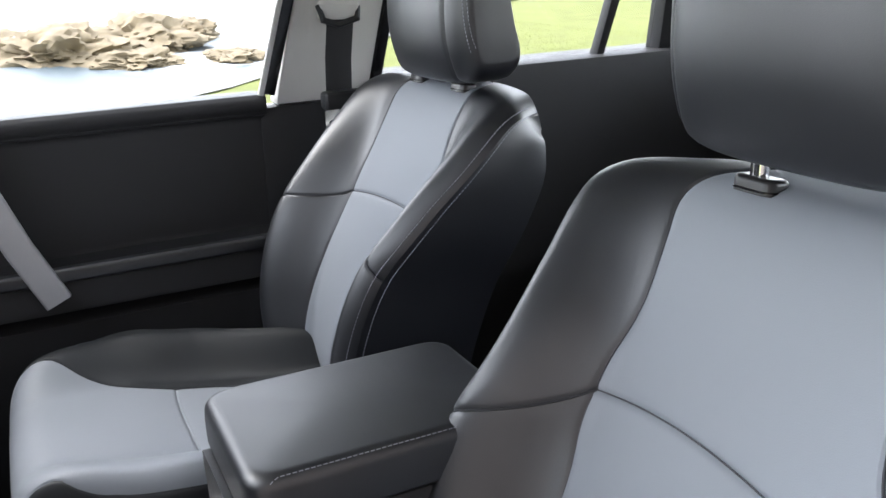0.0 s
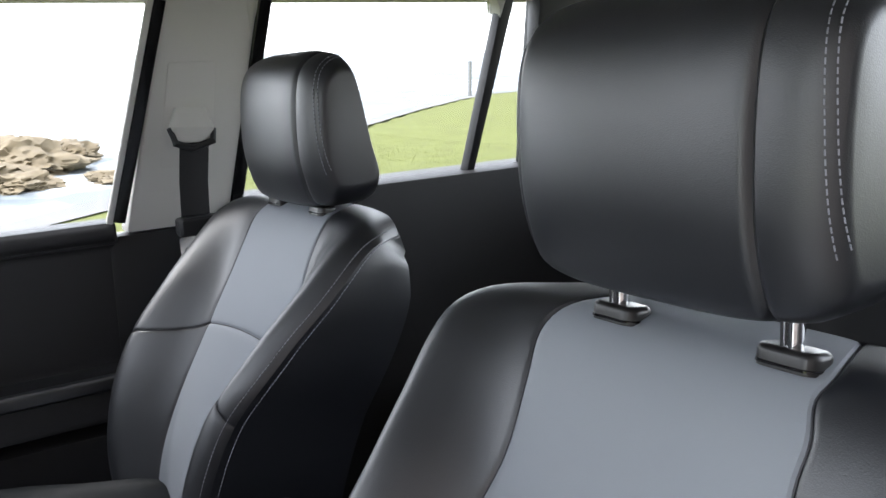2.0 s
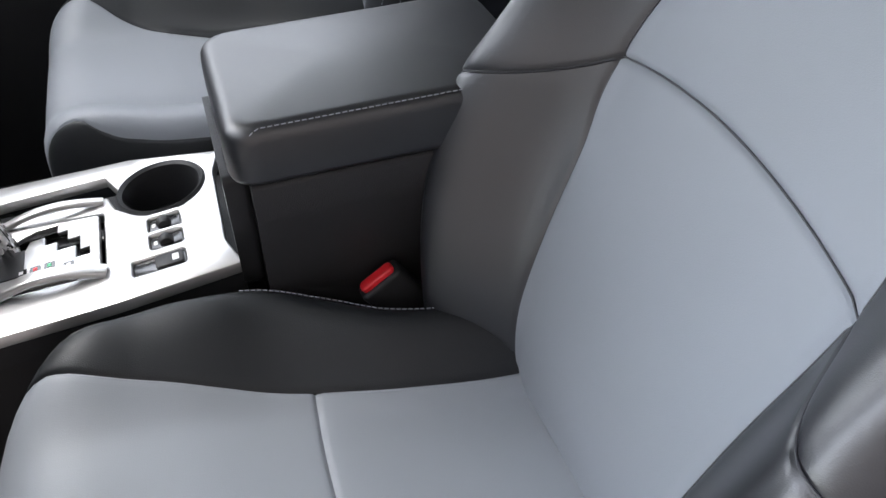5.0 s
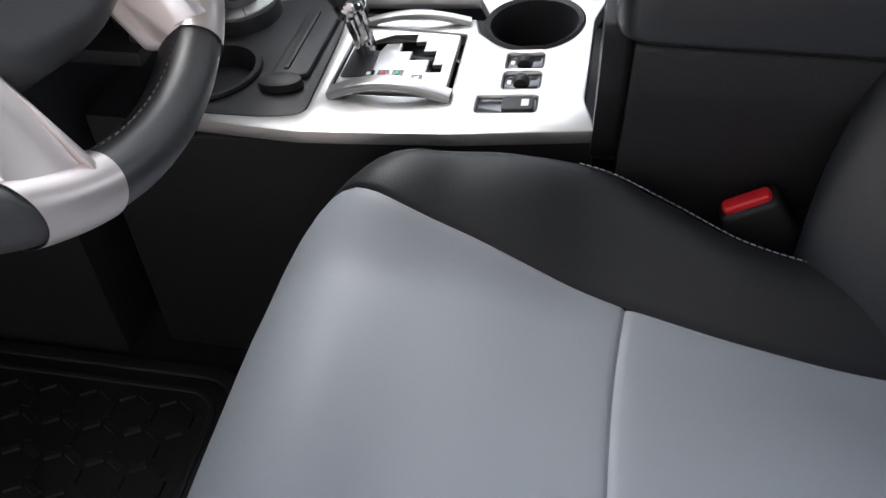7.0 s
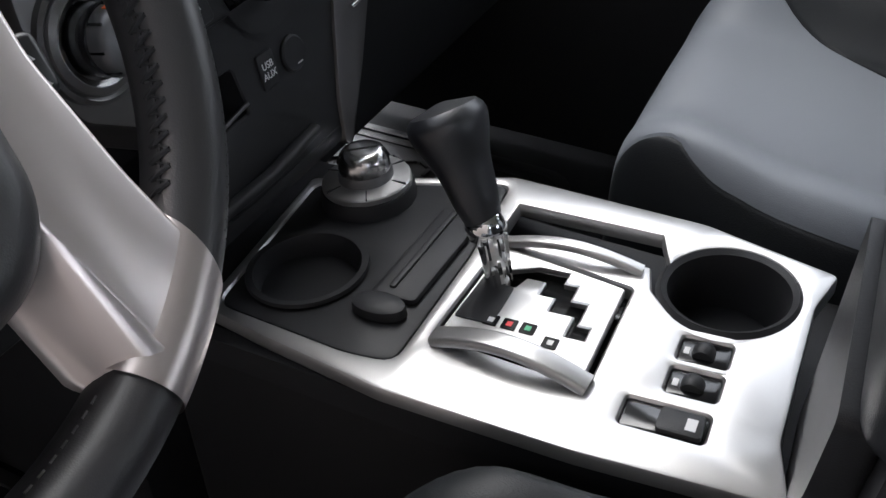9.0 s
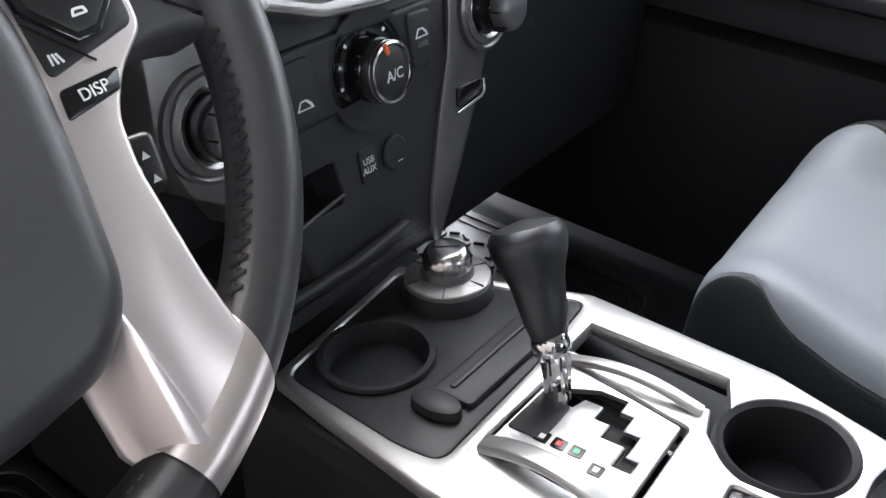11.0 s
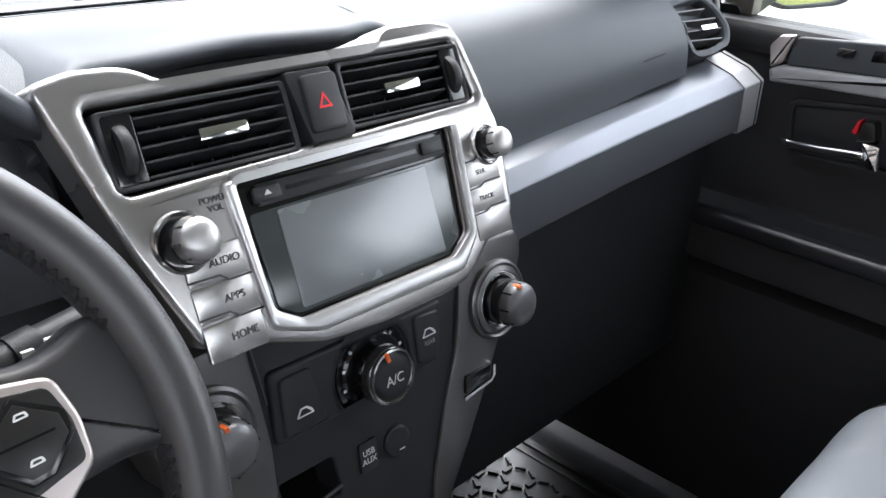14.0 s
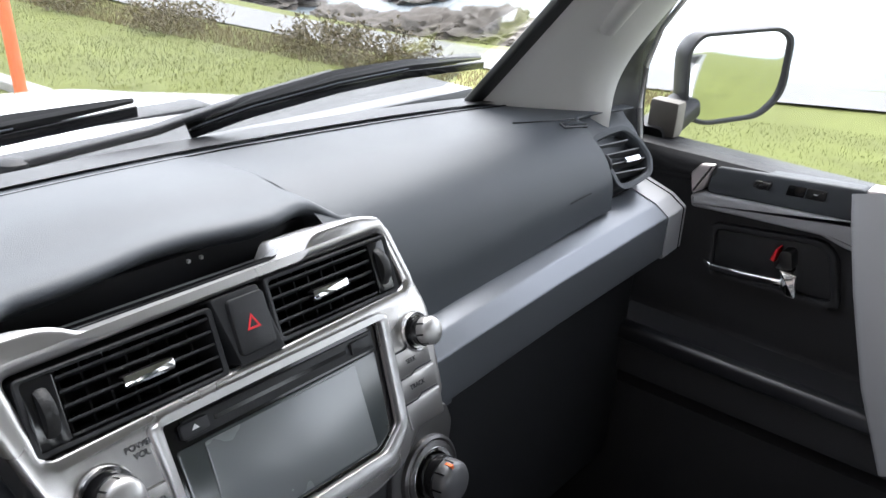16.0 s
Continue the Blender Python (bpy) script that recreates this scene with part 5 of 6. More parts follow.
text("lettering", "A/C", 0.011, HF @ Matrix.Translation((0.0, -0.003, 0.0262)), WHITE_MARK, clim)
part("dial_rim", xf(lathe([(0.0205, 0.0215), (0.0224, 0.0215), (0.0226, 0.0150), (0.0218, 0.0245), (0.0200, 0.0250)], 44), HF @ Matrix.Translation((0.0, -0.001, 0))), CHROME_SATIN, clim, "silver rim")
part("dial_plate", xf(lathe([(0.0, 0.0012), (0.036, 0.0012), (0.037, 0.0)], 44), HF @ Matrix.Translation((0.0, -0.001, 0))), GLOSS_BLACK, clim)
# orange reflection on the dial, painted as a small coloured bar
part("stripe", xf(box(-0.0015, 0.0015, 0.014, 0.0215, 0.0235, 0.0262), HF @ Matrix.Translation((0, -0.001, 0)) @ pose(0, 0, 0, 0, 0, 15)), ORANGE, clim, "orange glint painted on the knob")
part("control_band", xf(prism(rounded([(-0.096, 0.034), (0.078, 0.032), (0.070, -0.0195), (-0.096, -0.0225)], 0.006), -0.001, 0.0045, 0.003, 3, [circle(0.0, -0.001, 0.0385, 44)]), HF), BLACK_PLASTIC, clim, "raised black band with the switches")
part("side_switch", xf(prism(rounded([(-0.089, 0.027), (-0.060, 0.027), (-0.052, -0.017), (-0.090, -0.019)], 0.005), 0.004, 0.0068, 0.0022, 3), HF), BLACK_PLASTIC, clim)
part("side_switch", xf(prism(rounded([(0.043, 0.028), (0.072, 0.026), (0.067, -0.014), (0.044, -0.014)], 0.005), 0.004, 0.0068, 0.0022, 3), HF), BLACK_PLASTIC, clim)
part("socket_cover", xf(lathe([(0.0135, 0.0), (0.0135, 0.002), (0.0120, 0.0032), (0.0, 0.0036)], 32), HF @ Matrix.Translation((0.0155, -0.070, 0.0))), BLACK_PLASTIC, clim, "round black socket cover")
part("mark", xf(box(-0.003, 0.003, -0.0004, 0.0004, 0.0, 0.0004), HF @ Matrix.Translation((0.0185, -0.0775, 0.0036))), WHITE_MARK, clim)
part("cubby_lip", xf(sweep([(-0.100, -0.0885, 0.0), (-0.043, -0.0805, 0.0)], rrect(-0.0014, 0.0014, -0.0014, 0.0014, 0.001)), HF), LEG_GREY, clim)
for cx, cy in ((-0.071, -0.004), (0.058, 0.010)):
    part("mark", xf(prism(rounded([(cx - 0.008, cy - 0.003), (cx + 0.008, cy - 0.003), (cx + 0.006, cy + 0.001), (cx + 0.002, cy + 0.004), (cx - 0.004, cy + 0.004)], 0.001), 0.0068, 0.0071, 0, 1, [rounded([(cx - 0.006, cy - 0.002), (cx + 0.006, cy - 0.002), (cx + 0.001, cy + 0.0028), (cx - 0.003, cy + 0.0028)], 0.001)]), HF), WHITE_MARK, clim)
for k in range(7):
    part("mark", xf(box(-0.0012, 0.0012, 0.0295, 0.0325, 0.003, 0.0033), HF @ Matrix.Translation((0, -0.001, 0)) @ pose(0, 0, 0, 0, 0, 100 - 28 * k)), WHITE_MARK, clim)
text("lettering", "REAR", 0.0052, HF @ Matrix.Translation((0.058, 0.0015, 0.0070)), KNOB_SILVER, clim)
usb = part("usb_cover", xf(prism(rrect(-0.024, -0.006, -0.082, -0.056, 0.002), 0, 0.002, 0.0008), HF), BLACK_PLASTIC, clim)
text("lettering", "USB\nAUX", 0.0072, HF @ Matrix.Translation((-0.015, -0.069, 0.0022)), WHITE_MARK, usb)
part("shelf_lip", sweep([(-0.118, 0.440, 1.012), (-0.05, 0.438, 1.012), (0.015, 0.442, 1.014)], rrect(-0.005, 0.005, -0.004, 0.004, 0.003)), BLACK_PLASTIC, dash)
part("shelf_floor", box(-0.12, 0.05, 0.44, 0.56, 0.985, 1.0, 0.004), BLACK_PLASTIC, dash)
for sx, nm in ((1, "fan_knob"), (-1, "heat_knob")):
    leg_l = [(sx * x, y) for x, y in ((0.108, 0.068), (0.100, 0.012), (0.093, -0.018), (0.074, -0.060), (0.052, -0.125), (0.046, -0.160), (0.056, -0.166), (0.096, -0.112), (0.126, -0.066), (0.146, -0.032), (0.168, -0.004), (0.186, 0.044), (0.180, 0.064))]
    if sx < 0:
        leg_l = [(sx * x, y) for x, y in ((0.108, 0.068), (0.102, 0.012), (0.099, -0.020), (0.100, -0.060), (0.124, -0.076), (0.137, -0.050), (0.170, -0.030), (0.184, 0.010), (0.178, 0.064))]
    leg = part("stack_leg", xf(prism(rounded(leg_l, 0.006), -0.05, 0.003, 0.003, 2), HF), LEG_GREY, dash, "dark satin leg of the stack")
    part("leg_edge", xf(tube([(sx * x, y, 0.003) for x, y in ((0.106, 0.066), (0.0985, 0.012), (0.0915, -0.018), (0.0735, -0.060), (0.052, -0.125), (0.047, -0.158))[:6 if sx > 0 else 2]], 0.0006, 8, up=(0, 0, 1)), HF), LEG_GREY, leg)
    part("knob_plate", xf(lathe([(0.036, 0.002), (0.0355, 0.006), (0.033, 0.0075), (0.031, 0.006), (0.0300, 0.0075), (0.026, 0.009), (0.024, 0.006)], 52), HF @ Matrix.Translation((sx * 0.146, 0.009, 0.001))), LEG_GREY, leg, "dark satin ring")
    knob(nm, HF @ Matrix.Translation((sx * 0.146, 0.009, 0.006)), 0.0192, 0.030, CHROME_SATIN, KNOB_GREY, dash, "grey rotary climate knob")
    # the same orange glint, put in as colour on each knob
    part("stripe", xf(box(-0.0014, 0.0014, 0.012, 0.0196, 0.022, 0.0296), HF @ Matrix.Translation((sx * 0.146, 0.009, 0.006)) @ pose(0, 0, 0, 0, 0, 12)), ORANGE, leg, "orange glint painted on the knob")
    if sx > 0:
        part("indicator", xf(prism(rounded([(0.098, -0.046), (0.131, -0.047), (0.130, -0.058), (0.096, -0.062)], 0.002), 0.003, 0.006, 0.0008), HF), GLOSS_BLACK, leg, "small black indicator window")
        part("indicator_edge", xf(sweep([(0.093, -0.0655, 0.005), (0.129, -0.0615, 0.005), (0.1335, -0.058, 0.005), (0.1345, -0.048, 0.005)], rrect(-0.0016, 0.0016, -0.0022, 0.0022, 0.001)), HF), CHROME, leg, "chrome edge")
part("stack_core", box(-0.14, 0.14, 0.555, 0.85, 0.60, 1.30, 0.01), BLACK_PLASTIC, dash)
part("clock_recess", box(-0.18, 0.14, 0.622, 0.632, 1.28, 1.350, 0.003), BLACK_PLASTIC, dash)
part("recess_floor", box(-0.18, 0.14, 0.53, 0.625, 1.318, 1.324, 0.001), BLACK_PLASTIC, dash)
for k in range(2):
    part("clock_mark", box(0.014 + 0.012 * k, 0.0165 + 0.012 * k, 0.6190, 0.6215, 1.343, 1.3455), WHITE_MARK, dash)

# side vent
SF = frame_at((0.632, 0.561, 1.318), (0.93, -0.37, -0.04), (0, 0.042, 0.051))
pod = [(-0.047, 0.030), (-0.020, 0.039), (0.010, 0.045), (0.031, 0.029), (0.0435, 0.004), (0.036, -0.022), (0.004, -0.0325), (-0.026, -0.0355), (-0.034, -0.010)]
mouth = [(-0.042, 0.0262), (-0.018, 0.0335), (0.0070, 0.0392), (0.0250, 0.0245), (0.0350, 0.002), (0.0290, -0.016), (0.003, -0.0262), (-0.0185, -0.0315), (-0.0250, -0.008)]
sv = part("side_vent", xf(prism(rounded(pod, 0.009, 5), -0.055, 0.006, 0.004, 3, [rounded(mouth, 0.006, 4)]), SF), DASH_PLASTIC, dash, "dark grey louvred side vent")
for x0_, x1_, y0_, sl in ((-0.036, 0.014, 0.0262, 0.22), (-0.033, 0.029, 0.0125, 0.20), (-0.029, 0.034, -0.0010, 0.18), (-0.024, 0.032, -0.0140, 0.15)):
    part("louvre", xf(xf(box(x0_, x1_, -0.0011, 0.0011, -0.016, 0.0, 0.0005, 1), Matrix.Rotation(radians(-12), 4, "X")), SF @ Matrix.Translation((0, y0_, 0.002)) @ pose(0, 0, 0, 0, 0, math.degrees(sl) * 0.6)), KNOB_GREY, sv)
part("backing", xf(prism([(x * 0.98, y * 0.98) for x, y in mouth], -0.050, -0.040), SF), GLOSS_BLACK, sv)
part("tab", xf(box(-0.004, 0.022, -0.0035, 0.0035, -0.002, 0.0065, 0.0016, 2), SF @ Matrix.Translation((0.001, 0.000, 0)) @ pose(0, 0, 0, 0, 0, 8)), CHROME, sv, "chrome tab")
part("thumb_wheel", xf(xf(lathe([(0, -0.003), (0.012, -0.003), (0.013, 0.0), (0.012, 0.003), (0, 0.003)], 28), Matrix.Rotation(radians(90), 4, "Y")), SF @ Matrix.Translation((-0.0345, -0.002, 0.0)) @ pose(0, 0, 0, 0, 0, 12)), BLACK_PLASTIC, sv)
part("side_defroster", xf(box(-0.020, 0.020, -0.006, 0.006, -0.003, 0.001, 0.001, 1), Matrix.Translation(dash_pt((0.560 + 0.70) / 1.40, 0.70) + Vector((0, 0, 0.001))) @ pose(0, 0, 0, 14, 4, -14)), GLOSS_BLACK, dash)
for k in range(3):
    part("defroster_fin", xf(box(-0.018, 0.018, -0.0006, 0.0006, 0.0, 0.002), Matrix.Translation(dash_pt((0.560 + 0.70) / 1.40, 0.70) + Vector((0, -0.003 + 0.003 * k, 0.001))) @ pose(0, 0, 0, 14, 4, -14)), DASH_PLASTIC, dash)
part("pad_seam", tube([dash_pt((x_ + 0.70) / 1.40, b_) + Vector((0, -0.0004, 0.0006)) for x_, b_ in ((0.49, 0.80), (0.53, 0.775), (0.575, 0.755))], 0.0010, 6), GLOSS_BLACK, dash)
part("pad_bar", xf(box(-0.020, 0.020, -0.0010, 0.0010, 0, 0.0004), frame_at(dash_pt((0.50 + 0.70) / 1.40, 0.20) + Vector((0, -0.001, 0)), (1, -0.1, 0.13), (0, 0.25, 1))), BLACK_PLASTIC, dash)

# ---- steering wheel ----
WC, WTH = Vector((-0.388, 0.3525, 1.2768)), 0.576
WF = frame_at(WC, (1, 0, 0), (0, math.sin(WTH), math.cos(WTH)))
wheel = thing("steering_wheel", "black leather steering wheel with satin silver spokes", "steering wheel", tuple(WC))
RW = 0.1565
part("rim", xf(sweep([(RW * math.cos(2 * math.pi * k / 120), RW * math.sin(2 * math.pi * k / 120), 0) for k in range(120)], circle(0, 0, 0.0140, 26, 0.0165), closed=True), WF), WHEEL_LEATHER, wheel, "black perforated leather rim")


def rim_pt(a, f, lift=0.0):
    """A point on the rim: the angle round the wheel and round the tube, in degrees."""
    a, f = radians(a), radians(f)
    r = RW + (0.0140 + lift) * math.cos(f)
    return Vector((r * math.cos(a), r * math.sin(a), (0.0165 + lift) * math.sin(f)))


def lacing(a0, a1, n_):
    """Slanted threads that cross the seam on the inner face of the rim, each in a small pucker of the leather."""
    own = bmesh.new()
    da = (a1 - a0) / n_
    for k in range(n_):
        a = a0 + da * k
        tube([rim_pt(a, 172, 0.0002), rim_pt(a + 0.25 * da, 160, 0.0008), rim_pt(a + 0.7 * da, 146, 0.0002)], 0.0010, 6, bm=own)
        tube([rim_pt(a + 0.7 * da, 146, 0.0002), rim_pt(a + 0.95 * da, 162, 0.0003), rim_pt(a + da, 172, 0.0)], 0.0006, 5, bm=own)
    tube([rim_pt(lerp(a0, a1, k / 60), 160, -0.0003) for k in range(61)], 0.0010, 6, bm=own)
    return own


for a0, a1, n_ in ((-46, -5, 18), (17, 74, 25)):
    part("lacing", xf(lacing(a0, a1, n_), WF), BLACK_PLASTIC, wheel, "black lacing along the rim")


def rim_sleeve(sign):
    """The silver sleeve over the rim at a lower spoke: cut straight along the spoke above, square to the rim below."""
    def fn(a, b):
        f = math.tau * b
        r, z = RW + 0.0152 * math.cos(f), 0.0174 * math.sin(f)
        t = lerp(-math.acos(min(1.0, 0.0945 / r)), radians(-70.0), a)
        return Vector((sign * r * math.cos(t), r * math.sin(t), z))
    return fn


for sign in (1, -1):
    sleeve = grid(rim_sleeve(sign), 14, 40, spread=False)
    bmesh.ops.remove_doubles(sleeve, verts=sleeve.verts, dist=0.00005)
    part("rim_trim", xf(sleeve, WF), SATIN, wheel, "satin silver sleeve on the rim")
part("stitching", xf(dashes([rim_pt(-108 + 36 * k / 40, 160, 0.0002) for k in range(41)], 0.005, 0.0028, 0.0005), WF), LEG_GREY, wheel, "grey thread")
own = bmesh.new()
for ring_ in range(6):
    for k in range(60):
        a = lerp(-50, 30, (k + 0.5 * (ring_ % 2)) / 60)
        bmesh.ops.create_icosphere(own, subdivisions=1, radius=0.0004, matrix=Matrix.Translation(rim_pt(a, 2 + 11 * ring_, -0.0003)))
for ring_ in range(5):
    for k in range(9):
        bmesh.ops.create_icosphere(own, subdivisions=1, radius=0.0003, matrix=Matrix.Translation(rim_pt(4 + 1.4 * (k + 0.5 * (ring_ % 2)), 96 + 10 * ring_, -0.0002)))
part("perforation", xf(own, WF), GLOSS_BLACK, wheel)
hub = [(-0.064, 0.070), (0.0, 0.080), (0.064, 0.070), (0.066, 0.040), (0.073, 0.002), (0.069, -0.043), (0.063, -0.083), (0.046, -0.102), (0.0, -0.110), (-0.046, -0.102), (-0.063, -0.083), (-0.069, -0.043), (-0.073, 0.002), (-0.066, 0.040)]
part("airbag_cover", xf(prism(rounded(hub, 0.016, 6), -0.05, 0.022, 0.014, 5), WF), WHEEL_LEATHER, wheel, "black grained airbag cover")
part("column_cover", sweep([tuple(WF @ Vector((0, -0.02, -0.03))), tuple(WF @ Vector((0, -0.03, -0.20)))], rrect(-0.060, 0.060, -0.055, 0.055, 0.03), up=(0, 0, 1)), BLACK_PLASTIC, wheel)


def mirrored(s, pts):
    return [(s * 0.945 * x, 0.965 * y) for x, y in pts]


for s in (-1, 1):
    part("spoke", xf(prism(rounded(mirrored(s, [(0.060, 0.052), (0.112, 0.041), (0.146, 0.056), (0.160, 0.034), (0.158, -0.016), (0.138, -0.012), (0.116, -0.014), (0.070, -0.02)]), 0.014, 5), -0.024, 0.006, 0.008, 3), WF), WHEEL_LEATHER, wheel)
    trim_l = mirrored(s, [(0.055, 0.044), (0.1135, 0.0335), (0.1190, 0.014), (0.1185, -0.006), (0.103, -0.0185), (0.0942, -0.032), (0.0918, -0.050), (0.0950, -0.093), (0.1002, -0.126), (0.094, -0.140), (0.066, -0.143), (0.058, -0.088), (0.064, -0.072), (0.070, -0.040), (0.0735, -0.018), (0.070, 0.012)])
    trim = part("spoke_trim", xf(prism(rounded(trim_l, 0.005, 4), -0.016, 0.0140, 0.0022, 3), WF), SATIN, wheel, "satin silver spoke")
    own = bmesh.new()
    for p in [(0.060, -0.084, 0.0138), (0.066, -0.146, 0.0170), (0.060, -0.158, 0.0150), (0.046, -0.097, -0.006), (0.046, -0.138, -0.006), (0.050, -0.154, 0.004), (0.060, -0.084, -0.016), (0.066, -0.146, -0.016), (0.046, -0.097, -0.016), (0.047, -0.140, -0.016)]:
        own.verts.new((s * 0.945 * p[0], 0.965 * p[1], p[2]))
    bmesh.ops.convex_hull(own, input=own.verts[:])
    bmesh.ops.bevel(own, geom=own.edges[:], offset=0.0016, segments=2, profile=0.6, affect="EDGES")
    part("facet", xf(own, WF), SATIN, trim, "bevelled satin edge")
    pan = part("switch_panel", xf(prism(rounded(mirrored(s, [(0.0745, 0.0345), (0.1095, 0.0300), (0.1150, 0.0140), (0.1150, -0.0040), (0.0765, -0.0140)]), 0.0035), 0.011, 0.0150, 0.001), WF), SWITCH_BLACK, trim, "black switch panel")
    hexa = mirrored(s, [(0.0935, 0.0305), (0.1120, 0.0195), (0.1135, 0.0090), (0.1000, -0.0045), (0.0905, -0.0055), (0.0755, 0.0080), (0.0745, 0.0155)])
    mx, my = s * 0.0888, 0.0121
    rocker = part("rocker", xf(prism(hexa, 0.0148, 0.0180, 0.0010), WF), GLOSS_BLACK, pan)
    part("rocker_face", xf(prism([(mx + (x - mx) * 0.84, my + (y - my) * 0.84) for x, y in hexa], 0.0178, 0.0186, 0.0006), WF), SWITCH_BLACK, rocker)
    part("bar", xf(box(-0.011, 0.011, -0.0005, 0.0005, 0.0185, 0.0189), WF @ Matrix.Translation((mx, my, 0)) @ pose(0, 0, 0, 0, 0, 2 * s)), GLOSS_BLACK, rocker)
    for x, y in ((0.0895, 0.0217), (0.0895, 0.0034)):
        part("mark", xf(prism(rounded([(s * x - 0.0032, y - 0.0014), (s * x + 0.0032, y - 0.0010), (s * x + 0.0024, y + 0.0014), (s * x - 0.002, y + 0.0014)], 0.0008), 0.0186, 0.0188, 0, 1, [rounded([(s * x - 0.002, y - 0.0006), (s * x + 0.002, y - 0.0004), (s * x + 0.0015, y + 0.0006), (s * x - 0.0013, y + 0.0006)], 0.0003)]), WF), WHITE_MARK, rocker)
    part("panel_gap", xf(box(-0.0125, 0.0125, -0.0004, 0.0004, 0.0146, 0.0152), WF @ Matrix.Translation((s * 0.0803, -0.0034, 0)) @ pose(0, 0, 0, 0, 0, -43 * s)), GLOSS_BLACK, pan)
    for k in range(3):
        part("mark", xf(box(-0.0004, 0.0004, -0.0018, 0.0018, 0.0150, 0.0152), WF @ Matrix.Translation((s * (0.0750 + 0.0016 * k), -0.0078, 0)) @ pose(0, 0, 0, 0, 0, 12 * k)), WHITE_MARK, pan)
    dsp = part("display_button", xf(prism(rounded(mirrored(s, [(0.0770, -0.0178), (0.1015, -0.0158), (0.0985, -0.0238), (0.0755, -0.0282)]), 0.002), 0.012, 0.0152, 0.001), WF), GLOSS_BLACK, trim, "black button")
    if s > 0:
        text("lettering", "DISP", 0.0058, WF @ Matrix.Translation((0.0836, -0.0206, 0.0154)) @ pose(0, 0, 0, 0, 0, 4), WHITE_MARK, dsp)
# lower pair of trim ends at the foot of the wheel share the rim; stalks behind the wheel
stalk = thing("wiper_stalk", "black wiper stalk behind the steering wheel", "stalk", (-0.3, 0.41, 1.28))
part("lever", sweep([(-0.345, 0.420, 1.268), (-0.290, 0.435, 1.274), (-0.226, 0.445, 1.279)], circle(0, 0, 0.010, 14), scales=[0.8, 1, 0.95]), BLACK_PLASTIC, stalk)
part("collar", sweep([(-0.268, 0.4385, 1.2755), (-0.254, 0.4405, 1.277)], circle(0, 0, 0.0115, 16)), BLACK_PLASTIC, stalk)
for k in range(3):
    part("mark", box(-0.266 + 0.012 * k, -0.260 + 0.012 * k, 0.4280 + 0.003 * k, 0.4300 + 0.003 * k, 1.278 + 0.001 * k, 1.283 + 0.001 * k), WHITE_MARK, stalk)
cruise = thing("cruise_stalk", "small black cruise control stalk below the spoke", "stalk", (-0.3, 0.36, 1.22))
part("lever", sweep([tuple(WF @ Vector((0.050, -0.045, -0.045))), tuple(WF @ Vector((0.108, -0.050, -0.050)))], rrect(-0.012, 0.012, -0.008, 0.008, 0.004), up=(0, 0, 1)), BLACK_PLASTIC, cruise)
tip = part("end_block", xf(prism(rounded([(0.098, -0.064), (0.127, -0.060), (0.130, -0.036), (0.101, -0.034)], 0.005), -0.062, -0.040, 0.003, 3), WF), SWITCH_BLACK, cruise)
for x_, y_ in ((0.108, -0.042), (0.108, -0.057), (0.121, -0.045), (0.121, -0.055)):
    part("mark", xf(prism([(x_ - 0.002, y_ - 0.0015), (x_ + 0.002, y_ - 0.0015), (x_, y_ + 0.0018)], -0.0400, -0.0396), WF), WHITE_MARK, tip)
part("mark", xf(prism(circle(0.1135, -0.0495, 0.0035, 16), -0.0400, -0.0396, 0, 1, [circle(0.1135, -0.0495, 0.0025, 16)]), WF), WHITE_MARK, tip)
part("instrument_hood", sweep([(-0.55, 0.60, 1.34), (-0.50, 0.56, 1.385), (-0.375, 0.55, 1.400), (-0.25, 0.56, 1.385), (-0.205, 0.60, 1.33)], rrect(-0.06, 0.06, -0.008, 0.008, 0.006)), DASH_PLASTIC, dash)
part("instrument_panel", box(-0.55, -0.21, 0.59, 0.61, 1.22, 1.38, 0.01), GLOSS_BLACK, dash)

# ---- windscreen, A pillars, mirror ----
glass_pts = [(-0.66, 0.88, 1.345), (0.66, 0.88, 1.345), (0.57, 0.405, 1.720), (-0.57, 0.405, 1.720)]
own = bmesh.new()
own.faces.new([own.verts.new(p) for p in glass_pts])
own.faces.new([own.verts.new((p[0], p[1] + 0.002, p[2] + 0.004)) for p in glass_pts])
ws = part("windscreen", own, GLASS)
tagged(ws, "clear raked windscreen", "window", kind="structure")
P_IN = [(0.590, 0.800, 1.315), (0.575, 0.753, 1.360), (0.550, 0.653, 1.468), (0.525, 0.553, 1.576), (0.497, 0.430, 1.700)]
P_OUT = [(0.660, 0.600, 1.310), (0.648, 0.598, 1.362), (0.662, 0.598, 1.418), (0.660, 0.556, 1.492), (0.640, 0.440, 1.640)]


def pillar_face(s, back):
    """The rounded trim of a windscreen pillar, from the glass to the door frame."""
    def fn(a, b):
        ks = [k / 4 for k in range(5)]
        p = Vector([curve1([(k, q[o]) for k, q in zip(ks, P_IN)], b) for o in range(3)])
        q = Vector([curve1([(k, r_[o]) for k, r_ in zip(ks, P_OUT)], b) for o in range(3)])
        m_ = p.lerp(q, a) + Vector((-0.55, -0.80, 0.1)).normalized() * 0.020 * math.sin(math.pi * a)**0.7
        if back:
            m_ = p.lerp(q, a) + Vector((0.045, 0.050, 0))
        return Vector((s * m_.x, m_.y, m_.z))
    return fn


